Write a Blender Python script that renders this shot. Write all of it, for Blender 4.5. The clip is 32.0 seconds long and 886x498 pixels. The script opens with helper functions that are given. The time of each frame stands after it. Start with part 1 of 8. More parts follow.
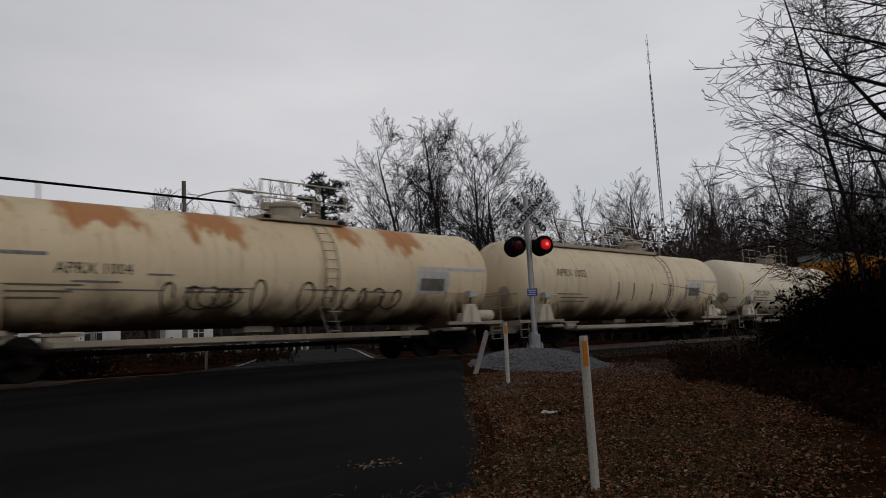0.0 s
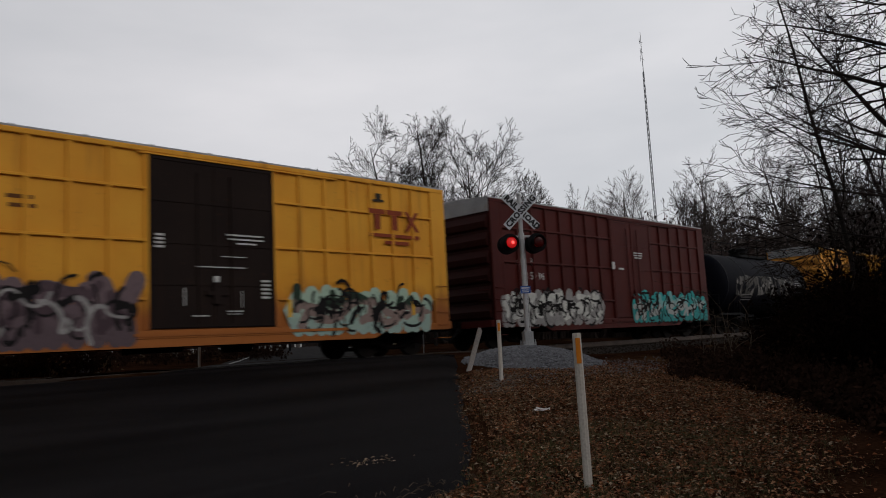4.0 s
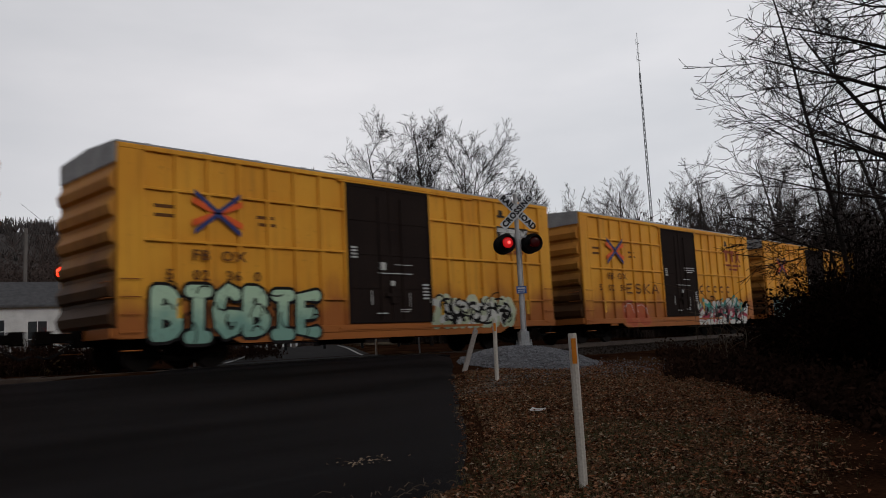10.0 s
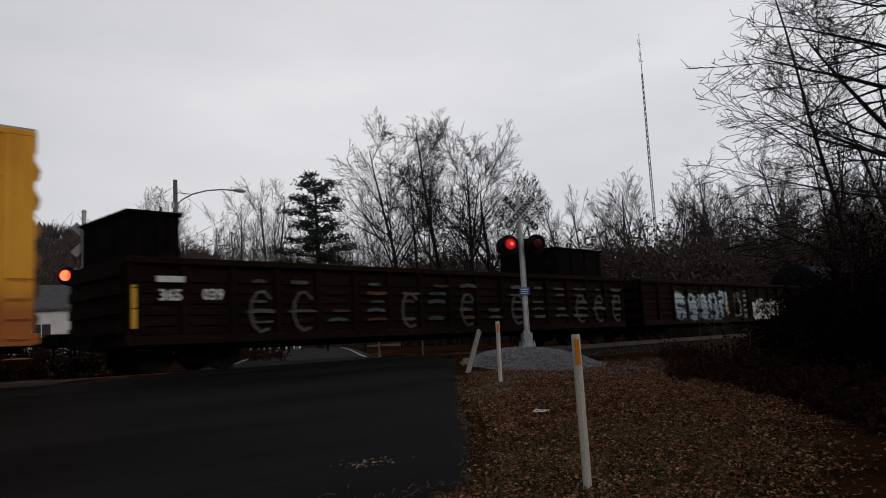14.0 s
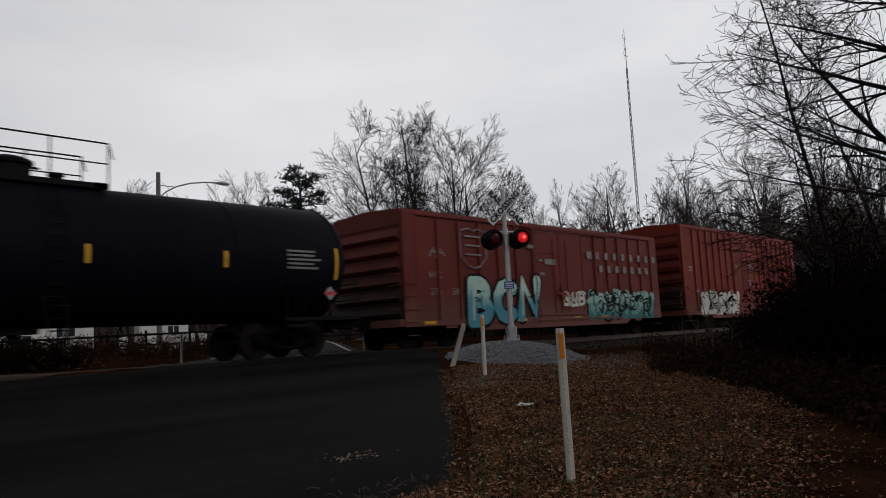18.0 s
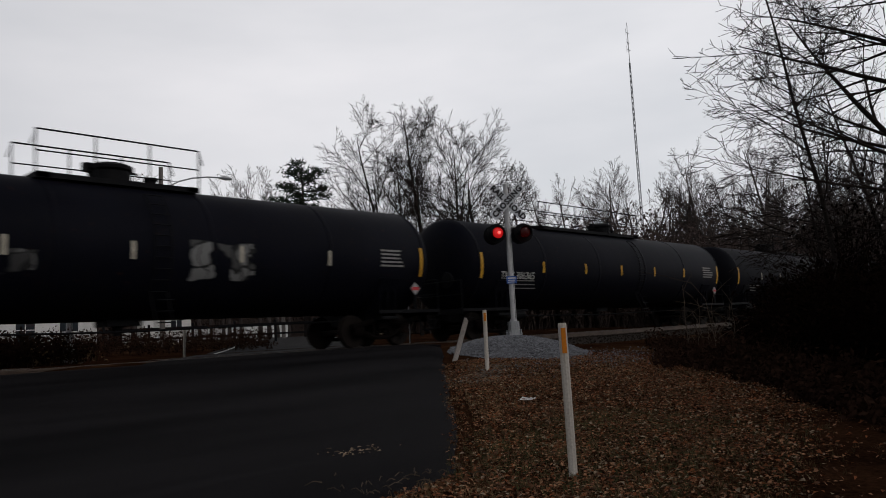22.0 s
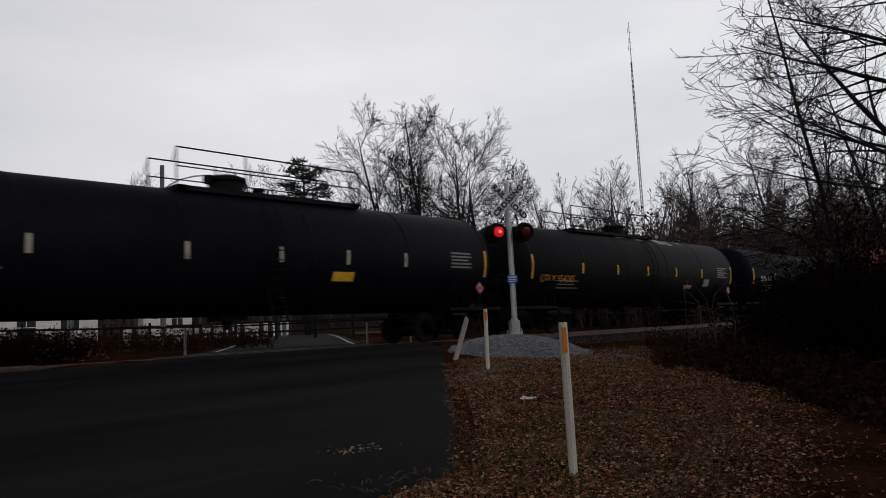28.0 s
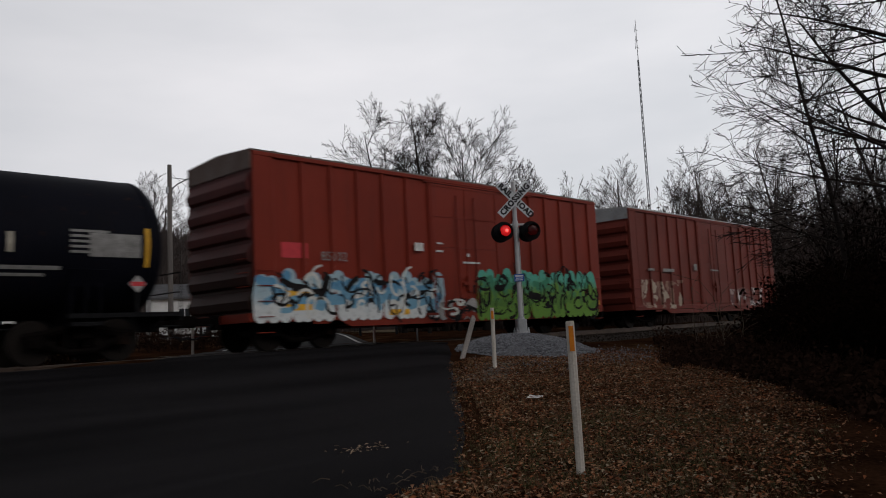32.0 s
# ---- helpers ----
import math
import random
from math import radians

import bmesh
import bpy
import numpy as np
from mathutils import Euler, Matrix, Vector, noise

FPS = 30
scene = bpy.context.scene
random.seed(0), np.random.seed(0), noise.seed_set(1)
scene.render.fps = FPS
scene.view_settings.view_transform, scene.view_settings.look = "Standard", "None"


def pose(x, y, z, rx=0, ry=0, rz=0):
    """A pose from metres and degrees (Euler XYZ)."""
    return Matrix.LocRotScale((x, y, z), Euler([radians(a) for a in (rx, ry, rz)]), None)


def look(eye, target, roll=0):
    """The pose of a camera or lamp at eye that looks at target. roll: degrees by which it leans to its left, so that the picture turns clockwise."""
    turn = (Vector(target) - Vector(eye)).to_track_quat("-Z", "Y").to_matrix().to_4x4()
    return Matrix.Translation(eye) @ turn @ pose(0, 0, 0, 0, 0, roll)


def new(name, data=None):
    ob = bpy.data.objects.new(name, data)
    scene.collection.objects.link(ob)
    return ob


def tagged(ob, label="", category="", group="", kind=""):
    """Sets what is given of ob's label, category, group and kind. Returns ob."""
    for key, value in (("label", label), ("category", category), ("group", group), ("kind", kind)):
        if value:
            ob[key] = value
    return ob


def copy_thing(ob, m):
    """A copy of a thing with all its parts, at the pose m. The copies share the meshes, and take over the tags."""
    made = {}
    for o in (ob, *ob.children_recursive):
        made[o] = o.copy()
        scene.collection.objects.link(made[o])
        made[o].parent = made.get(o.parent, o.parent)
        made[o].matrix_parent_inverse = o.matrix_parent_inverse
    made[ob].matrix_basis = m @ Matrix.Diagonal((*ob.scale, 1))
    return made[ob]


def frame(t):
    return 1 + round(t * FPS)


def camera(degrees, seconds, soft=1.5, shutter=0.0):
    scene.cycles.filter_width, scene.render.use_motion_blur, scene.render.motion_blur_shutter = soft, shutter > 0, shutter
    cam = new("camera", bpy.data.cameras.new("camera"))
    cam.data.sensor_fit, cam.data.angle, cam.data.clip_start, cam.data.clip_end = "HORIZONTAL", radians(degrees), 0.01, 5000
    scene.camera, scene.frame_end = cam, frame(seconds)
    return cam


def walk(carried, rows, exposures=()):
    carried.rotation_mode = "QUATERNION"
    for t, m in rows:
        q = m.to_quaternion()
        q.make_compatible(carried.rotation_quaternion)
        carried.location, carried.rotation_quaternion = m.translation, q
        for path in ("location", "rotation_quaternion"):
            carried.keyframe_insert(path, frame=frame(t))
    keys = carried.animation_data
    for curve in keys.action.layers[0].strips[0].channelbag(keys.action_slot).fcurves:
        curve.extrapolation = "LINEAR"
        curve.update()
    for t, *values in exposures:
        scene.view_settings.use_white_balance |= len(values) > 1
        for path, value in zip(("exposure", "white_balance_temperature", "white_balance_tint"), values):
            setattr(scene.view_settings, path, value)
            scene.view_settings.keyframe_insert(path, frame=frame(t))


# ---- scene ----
cam = camera(60.00, 32.0, soft=0.95, shutter=0.3)
EYE = (0.0, 0.0, 0.328)
# seconds, heading, tilt, lean of the hand-held camera, which stays on its spot
TURNS = [
    (0, -45.13, 7.15, 2.95), (0.5, -45.21, 7.19, 2.85), (1, -45.35, 7.14, 2.87), (1.5, -45.40, 7.20, 3.05),
    (2, -45.38, 7.03, 2.97), (2.5, -45.44, 6.95, 2.97), (3, -45.60, 6.93, 2.86), (3.5, -45.64, 6.97, 2.87),
    (4, -45.62, 6.93, 2.98), (4.5, -45.73, 6.90, 3.09), (6.5, -45.82, 6.80, 2.88), (7, -45.93, 6.79, 2.89),
    (7.5, -46.12, 6.76, 2.81), (8, -46.06, 6.85, 2.86), (8.5, -46.03, 6.87, 2.75), (9, -46.04, 6.89, 2.70),
    (9.5, -45.79, 6.98, 2.86), (10, -45.93, 6.91, 2.83), (10.5, -46.12, 6.91, 2.88), (11, -46.16, 6.97, 2.81),
    (11.5, -46.01, 7.16, 2.81), (12, -45.80, 7.08, 2.85), (12.5, -45.68, 7.18, 2.81), (13, -45.75, 7.26, 2.88),
    (13.5, -45.69, 7.00, 2.96), (14, -45.69, 7.04, 3.04), (14.5, -46.12, 6.79, 2.97), (16.5, -46.44, 6.67, 2.90),
    (17, -46.82, 6.64, 3.09), (17.5, -46.93, 6.53, 2.99), (18, -46.83, 6.52, 3.02), (18.5, -46.68, 6.47, 2.98),
    (19, -46.59, 6.34, 2.93), (19.5, -46.60, 6.40, 3.05), (20, -46.66, 6.33, 3.10), (20.5, -46.72, 6.26, 3.06),
    (21, -46.59, 6.38, 3.02), (21.5, -46.56, 6.23, 3.01), (22, -46.65, 6.14, 2.99), (22.5, -46.65, 6.02, 2.93),
    (23, -46.41, 6.16, 2.88), (23.5, -46.47, 6.17, 2.87), (24, -46.53, 6.22, 2.97), (24.5, -46.51, 6.13, 3.03),
    (25, -46.71, 6.11, 2.90), (25.5, -46.77, 6.07, 2.83), (27.5, -46.64, 6.10, 2.78), (28, -46.60, 6.06, 2.80),
    (28.5, -46.46, 6.08, 2.82), (29, -46.39, 5.87, 2.79), (29.5, -46.34, 5.88, 2.98), (30, -46.42, 5.89, 2.99),
    (30.5, -46.34, 5.98, 2.88), (31, -46.08, 5.99, 2.94), (31.5, -45.87, 6.13, 2.92), (32, -46.09, 6.00, 2.86),
]
walk(cam, [(t, pose(*EYE, 90 + tilt, lean, yaw)) for t, yaw, tilt, lean in TURNS], exposures=((0, -0.24), (3, -0.14), (8, -0.04), (19, 0.0), (24, 0.06), (32, 0.06)))

# ---- light: a low overcast sky late on a winter day ----
world = bpy.data.worlds.new("overcast")
scene.world = world
world.use_nodes = True
wn, wl = world.node_tree.nodes, world.node_tree.links
wn.clear()
w_out = wn.new("ShaderNodeOutputWorld")
w_bg = wn.new("ShaderNodeBackground")
w_sky = wn.new("ShaderNodeTexSky")
w_sky.sky_type, w_sky.sun_disc = "NISHITA", False
w_sky.sun_elevation, w_sky.sun_rotation = radians(32), radians(188)
w_co = wn.new("ShaderNodeTexCoord")
w_map = wn.new("ShaderNodeMapping")
w_map.inputs["Scale"].default_value = (1.2, 1.2, 4.0)
w_noise = wn.new("ShaderNodeTexNoise")
w_noise.inputs["Scale"].default_value, w_noise.inputs["Detail"].default_value = 1.3, 5.0
w_ramp = wn.new("ShaderNodeValToRGB")
w_ramp.color_ramp.elements[0].position, w_ramp.color_ramp.elements[0].color = 0.32, (0.555, 0.56, 0.583, 1)
w_ramp.color_ramp.elements[1].position, w_ramp.color_ramp.elements[1].color = 0.70, (0.755, 0.737, 0.752, 1)
w_dot = wn.new("ShaderNodeVectorMath")
w_dot.operation = "DOT_PRODUCT"
w_dot.inputs[1].default_value = (0.80, -0.10, 0.55)
w_grad = wn.new("ShaderNodeMapRange")
w_grad.inputs["From Min"].default_value, w_grad.inputs["From Max"].default_value = -0.8, 1.0
w_grad.inputs["To Min"].default_value, w_grad.inputs["To Max"].default_value = 0.30, 1.13
w_mul = wn.new("ShaderNodeVectorMath")
w_mul.operation = "SCALE"
w_sep = wn.new("ShaderNodeSeparateXYZ")
w_up = wn.new("ShaderNodeMapRange")
w_up.interpolation_type = "SMOOTHSTEP"
w_up.inputs["From Min"].default_value, w_up.inputs["From Max"].default_value = 0.38, 0.88
w_up.inputs["To Min"].default_value, w_up.inputs["To Max"].default_value = 1.0, 0.26
w_all = wn.new("ShaderNodeMath")
w_all.operation = "MULTIPLY"
wl.new(w_co.outputs["Generated"], w_sep.inputs[0])
wl.new(w_sep.outputs["Z"], w_up.inputs["Value"])
w_mix = wn.new("ShaderNodeMixRGB")
w_mix.inputs["Fac"].default_value = 0.008
wl.new(w_co.outputs["Generated"], w_map.inputs["Vector"])
wl.new(w_map.outputs["Vector"], w_noise.inputs["Vector"])
wl.new(w_noise.outputs["Fac"], w_ramp.inputs["Fac"])
wl.new(w_co.outputs["Generated"], w_dot.inputs[0])
wl.new(w_dot.outputs["Value"], w_grad.inputs["Value"])
wl.new(w_ramp.outputs["Color"], w_mul.inputs[0])
wl.new(w_grad.outputs["Result"], w_all.inputs[0])
wl.new(w_up.outputs["Result"], w_all.inputs[1])
wl.new(w_all.outputs[0], w_mul.inputs["Scale"])
wl.new(w_mul.outputs["Vector"], w_mix.inputs["Color1"])
wl.new(w_sky.outputs["Color"], w_mix.inputs["Color2"])
wl.new(w_mix.outputs["Color"], w_bg.inputs["Color"])
w_bg.inputs["Strength"].default_value = 1.12
wl.new(w_bg.outputs["Background"], w_out.inputs["Surface"])

sun = new("sun", bpy.data.lights.new("sun", "SUN"))
sun.data.energy, sun.data.angle, sun.data.color = 0.48, radians(22), (1.0, 0.94, 0.87)
sun.matrix_world = look((0, 0, 26), (6, 42, 0))

# ---- materials ----
def nodes_of(name):
    m = bpy.data.materials.new(name)
    m.use_nodes = True
    return m, m.node_tree.nodes, m.node_tree.links, m.node_tree.nodes["Principled BSDF"]


def surface(name, col, col2=None, rough=0.7, metal=0.0, scale=6.0, fine=60.0, bump=0.2, dist=0.01, spots=None, streak=False, rand=0.0, spec=0.15, stretch=None, sharp=(0.36, 0.62)):
    """A surface of two colours that mix at two scales, with fine relief; spots: a third colour in stains; streak: stains that run down."""
    m, n, l, b = nodes_of(name)
    col2 = col2 or tuple(c * 0.7 for c in col)
    co = n.new("ShaderNodeTexCoord")
    big, small = n.new("ShaderNodeTexNoise"), n.new("ShaderNodeTexNoise")
    big.inputs["Scale"].default_value, big.inputs["Detail"].default_value = scale, 6
    small.inputs["Scale"].default_value, small.inputs["Detail"].default_value = fine, 4
    src = co.outputs["Object"]
    if streak:
        mp = n.new("ShaderNodeMapping")
        mp.inputs["Scale"].default_value = (1.0, 1.0, 0.12)
        l.new(src, mp.inputs["Vector"])
        src = mp.outputs["Vector"]
    if stretch:
        mp = n.new("ShaderNodeMapping")
        mp.inputs["Scale"].default_value, mp.inputs["Rotation"].default_value = stretch[0], (0, 0, radians(stretch[1]))
        l.new(src, mp.inputs["Vector"])
        src = mp.outputs["Vector"]
    l.new(src, big.inputs["Vector"])
    l.new(co.outputs["Object"], small.inputs["Vector"])
    add = n.new("ShaderNodeMath")
    add.operation = "MULTIPLY_ADD"
    add.inputs[1].default_value, add.inputs[2].default_value = 0.45, 0.0
    l.new(small.outputs["Fac"], add.inputs[0])
    add2 = n.new("ShaderNodeMath")
    add2.operation = "MULTIPLY_ADD"
    add2.inputs[1].default_value = 0.55
    l.new(big.outputs["Fac"], add2.inputs[0])
    l.new(add.outputs[0], add2.inputs[2])
    ramp = n.new("ShaderNodeValToRGB")
    ramp.color_ramp.elements[0].position, ramp.color_ramp.elements[0].color = sharp[0], (*col2, 1)
    ramp.color_ramp.elements[1].position, ramp.color_ramp.elements[1].color = sharp[1], (*col, 1)
    l.new(add2.outputs[0], ramp.inputs["Fac"])
    out = ramp.outputs["Color"]
    if spots:
        sn = n.new("ShaderNodeTexNoise")
        sn.noise_dimensions = "4D"
        sn.inputs["Scale"].default_value, sn.inputs["Detail"].default_value, sn.inputs["W"].default_value = scale * 0.55, 8, 3.0
        l.new(src, sn.inputs["Vector"])
        sr = n.new("ShaderNodeValToRGB")
        sr.color_ramp.elements[0].position, sr.color_ramp.elements[1].position = 0.56, 0.68
        l.new(sn.outputs["Fac"], sr.inputs["Fac"])
        mx = n.new("ShaderNodeMixRGB")
        mx.inputs["Color2"].default_value = (*spots, 1)
        l.new(sr.outputs["Color"], mx.inputs["Fac"])
        l.new(out, mx.inputs["Color1"])
        out = mx.outputs["Color"]
    if rand:
        oi = n.new("ShaderNodeObjectInfo")
        hs = n.new("ShaderNodeHueSaturation")
        mr = n.new("ShaderNodeMapRange")
        mr.inputs["To Min"].default_value, mr.inputs["To Max"].default_value = 1 - rand, 1 + rand
        l.new(oi.outputs["Random"], mr.inputs["Value"])
        l.new(mr.outputs["Result"], hs.inputs["Value"])
        l.new(out, hs.inputs["Color"])
        out = hs.outputs["Color"]
    l.new(out, b.inputs["Base Color"])
    b.inputs["Roughness"].default_value, b.inputs["Metallic"].default_value = rough, metal
    b.inputs["Specular IOR Level"].default_value = spec
    if bump:
        bp = n.new("ShaderNodeBump")
        bp.inputs["Strength"].default_value, bp.inputs["Distance"].default_value = bump, dist
        l.new(small.outputs["Fac"], bp.inputs["Height"])
        l.new(bp.outputs["Normal"], b.inputs["Normal"])
    return m


def glowing(name, col, power):
    m, n, l, b = nodes_of(name)
    b.inputs["Base Color"].default_value = (*col, 1)
    b.inputs["Emission Color"].default_value = (*col, 1)
    b.inputs["Emission Strength"].default_value = power
    return m


def math_node(n, l, op, a, b=None, clamp=False):
    k = n.new("ShaderNodeMath")
    k.operation, k.use_clamp = op, clamp
    for i, v in enumerate((a, b)):
        if v is None:
            continue
        if isinstance(v, (int, float)):
            k.inputs[i].default_value = v
        else:
            l.new(v, k.inputs[i])
    return k.outputs[0]


def car_paint(name, col, col2, dirt, tags=(), rust=0.5, rough=0.55, low=None, spec=0.10, patches=()):
    """Weathered car-side paint: faded patches, streaks running down, rust, another tone towards the sill, and sprayed
    tags.
    tags: (x0, x1, z0, z1, fill, second fill, line, cells per metre, seed) in the car's own metres."""
    m, n, l, b = nodes_of(name)
    co = n.new("ShaderNodeTexCoord")
    P = co.outputs["Object"]
    sep = n.new("ShaderNodeSeparateXYZ")
    l.new(P, sep.inputs[0])
    X, Z = sep.outputs["X"], sep.outputs["Z"]

    def noise_at(scale, detail, stretch=(1, 1, 1), w=0.0):
        mp = n.new("ShaderNodeMapping")
        mp.inputs["Scale"].default_value = stretch
        l.new(P, mp.inputs["Vector"])
        t = n.new("ShaderNodeTexNoise")
        t.noise_dimensions = "4D"
        t.inputs["Scale"].default_value, t.inputs["Detail"].default_value, t.inputs["W"].default_value = scale, detail, w
        l.new(mp.outputs["Vector"], t.inputs["Vector"])
        return t.outputs["Fac"]

    def mix(fac, a, c):
        k = n.new("ShaderNodeMixRGB")
        if isinstance(fac, float):
            k.inputs["Fac"].default_value = fac
        else:
            l.new(fac, k.inputs["Fac"])
        for sock, v in ((k.inputs["Color1"], a), (k.inputs["Color2"], c)):
            if isinstance(v, tuple):
                sock.default_value = (*v, 1)
            else:
                l.new(v, sock)
        return k.outputs["Color"]

    def step(v, lo, hi):
        r = n.new("ShaderNodeMapRange")
        r.interpolation_type = "SMOOTHSTEP"
        r.inputs["From Min"].default_value, r.inputs["From Max"].default_value = lo, hi
        l.new(v, r.inputs["Value"])
        return r.outputs["Result"]

    seed = sum(ord(c) for c in name) * 0.37
    c = mix(step(noise_at(0.55, 7, w=seed), 0.35, 0.7), col, col2)
    streaks = step(noise_at(5.0, 6, (1, 1, 0.07), seed + 4), 0.52, 0.78)
    c = mix(math_node(n, l, "MULTIPLY", streaks, 0.55), c, dirt)
    speck = step(noise_at(9.0, 8, w=seed + 9), 0.62, 0.75)
    c = mix(math_node(n, l, "MULTIPLY", speck, 0.5 * rust + 0.1), c, (0.13, 0.05, 0.02))
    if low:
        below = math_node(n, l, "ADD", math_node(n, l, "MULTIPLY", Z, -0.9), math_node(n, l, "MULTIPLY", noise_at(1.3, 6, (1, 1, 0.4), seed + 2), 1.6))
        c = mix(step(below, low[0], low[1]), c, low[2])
    for x0, x1, z0 in patches:
        w1, w2 = noise_at(1.3, 6, (1, 1, 0.6), seed + x0), noise_at(2.0, 6, (1.6, 1, 0.35), seed + x0 + 3)
        xw = math_node(n, l, "ADD", X, math_node(n, l, "MULTIPLY", math_node(n, l, "SUBTRACT", w1, 0.5), 1.5))
        zw = math_node(n, l, "ADD", Z, math_node(n, l, "MULTIPLY", math_node(n, l, "SUBTRACT", w2, 0.5), 1.8))
        box_ = math_node(n, l, "MULTIPLY", math_node(n, l, "MULTIPLY", step(xw, x0, x0 + 0.35), math_node(n, l, "SUBTRACT", 1.0, step(xw, x1 - 0.35, x1))), step(zw, z0, z0 + 0.3))
        c = mix(math_node(n, l, "MULTIPLY", box_, 0.85), c, (0.46, 0.17, 0.05))
    def mth(op, a, b_=None, clamp=False):
        return math_node(n, l, op, a, b_, clamp)

    for x0, x1, z0, z1, fill, fill2, line, cells, sd in tags:
        wob = mth("MULTIPLY", mth("SUBTRACT", noise_at(2.0, 2, w=sd + 0.7), 0.5), 0.42)
        wob2 = mth("MULTIPLY", mth("SUBTRACT", noise_at(1.6, 2, w=sd + 5.1), 0.5), 0.42)
        xx, zz = mth("ADD", X, wob), mth("ADD", Z, wob2)
        if cells < 2.0:
            # a row of fat sprayed glyphs: rounded blocks with slots and eyes, outlined, shaded from top to foot
            count = max(1, round((x1 - x0) * cells))
            wide = (x1 - x0) / count
            v = mth("DIVIDE", mth("SUBTRACT", zz, (z0 + z1) / 2), z1 - z0)
            u = mth("ADD", mth("DIVIDE", mth("SUBTRACT", xx, x0), wide), mth("MULTIPLY", v, 0.22))
            cell = mth("FLOOR", u)
            wn_ = n.new("ShaderNodeTexWhiteNoise")
            wn_.noise_dimensions = "1D"
            l.new(mth("ADD", cell, sd * 3.3), wn_.inputs["W"])
            sc_ = n.new("ShaderNodeSeparateColor")
            l.new(wn_.outputs["Color"], sc_.inputs[0])
            ra, rb, rc = sc_.outputs
            f = mth("SUBTRACT", mth("FRACT", u), 0.5)
            vv = mth("ADD", v, mth("MULTIPLY", mth("SUBTRACT", ra, 0.5), 0.16))
            rim = mth("POWER", mth("ADD", mth("POWER", mth("ABSOLUTE", mth("MULTIPLY", f, 2.0)), 3.0), mth("POWER", mth("ABSOLUTE", mth("MULTIPLY", vv, 2.12)), 5.0)), 0.29)
            on = mth("MULTIPLY", mth("MULTIPLY", step(u, -0.02, 0.02), mth("SUBTRACT", 1.0, step(u, count - 0.02, count + 0.02))), mth("SUBTRACT", 1.0, step(rim, 1.0, 1.04)))
            # a slot that opens to one side and an eye, different in each glyph
            slot_z = mth("MULTIPLY", mth("SUBTRACT", rb, 0.5), 0.5)
            slot = mth("MULTIPLY", mth("SUBTRACT", 1.0, step(mth("ABSOLUTE", mth("SUBTRACT", vv, slot_z)), 0.045, 0.075)), step(mth("MULTIPLY", f, mth("SIGN", mth("SUBTRACT", rc, 0.4))), 0.0, 0.05))
            e1 = mth("DIVIDE", mth("ADD", f, 0.03), 0.13)
            e2 = mth("DIVIDE", mth("SUBTRACT", vv, mth("SUBTRACT", mth("MULTIPLY", ra, 0.5), 0.22)), 0.085)
            eye = mth("SUBTRACT", 1.0, step(mth("ADD", mth("MULTIPLY", e1, e1), mth("MULTIPLY", e2, e2)), 0.8, 1.1))
            leg = mth("MULTIPLY", mth("SUBTRACT", 1.0, step(mth("ABSOLUTE", f), 0.07, 0.11)), mth("MULTIPLY", mth("SUBTRACT", 1.0, step(vv, -0.22, -0.18)), step(rb, 0.45, 0.5)))
            dark = mth("MAXIMUM", mth("MAXIMUM", slot, eye), mth("MAXIMUM", leg, step(rim, 0.84, 0.88)))
            paint = mix(step(mth("ADD", vv, mth("MULTIPLY", mth("SUBTRACT", noise_at(4.0, 3, w=sd), 0.5), 0.5)), -0.2, 0.25), fill2, fill)
            shine = mth("MULTIPLY", mth("MULTIPLY", step(rim, 0.66, 0.70), mth("SUBTRACT", 1.0, step(rim, 0.74, 0.78))), step(vv, 0.0, 0.1))
            paint = mix(mth("MULTIPLY", shine, 0.55), paint, (0.62, 0.62, 0.60))
            paint = mix(dark, paint, line)
            c = mix(on, c, paint)
            continue
        inside = mth("MULTIPLY", mth("MULTIPLY", step(xx, x0, x0 + 0.04), mth("SUBTRACT", 1.0, step(xx, x1 - 0.04, x1))),
                     mth("MULTIPLY", step(zz, z0, z0 + 0.03), mth("SUBTRACT", 1.0, step(zz, z1 - 0.03, z1))))
        mp = n.new("ShaderNodeMapping")
        mp.inputs["Scale"].default_value, mp.inputs["Location"].default_value = (cells * 1.5, 0.0, cells * 0.85), (sd * 1.7, 0, sd * 0.9)
        dv = n.new("ShaderNodeTexNoise")
        dv.inputs["Scale"].default_value = 1.9
        l.new(P, dv.inputs["Vector"])
        warp = n.new("ShaderNodeMixRGB")
        warp.blend_type = "ADD"
        warp.inputs["Fac"].default_value = 0.9
        l.new(P, warp.inputs["Color1"])
        l.new(dv.outputs["Color"], warp.inputs["Color2"])
        l.new(warp.outputs["Color"], mp.inputs["Vector"])
        ve, vc = n.new("ShaderNodeTexVoronoi"), n.new("ShaderNodeTexVoronoi")
        ve.feature = "DISTANCE_TO_EDGE"
        for v in (ve, vc):
            v.inputs["Scale"].default_value = 1.0
            l.new(mp.outputs["Vector"], v.inputs["Vector"])
        cell = n.new("ShaderNodeSeparateColor")
        l.new(vc.outputs["Color"], cell.inputs[0])
        paint = mix(step(cell.outputs[0], 0.45, 0.5), fill, fill2)
        paint = mix(mth("SUBTRACT", 1.0, step(ve.outputs["Distance"], 0.05, 0.085)), paint, line)
        c = mix(mth("MULTIPLY", inside, mth("SUBTRACT", 1.0, step(cell.outputs[1], 0.62, 0.66))), c, paint)
    l.new(c, b.inputs["Base Color"])
    b.inputs["Roughness"].default_value = rough
    b.inputs["Specular IOR Level"].default_value = spec
    bp = n.new("ShaderNodeBump")
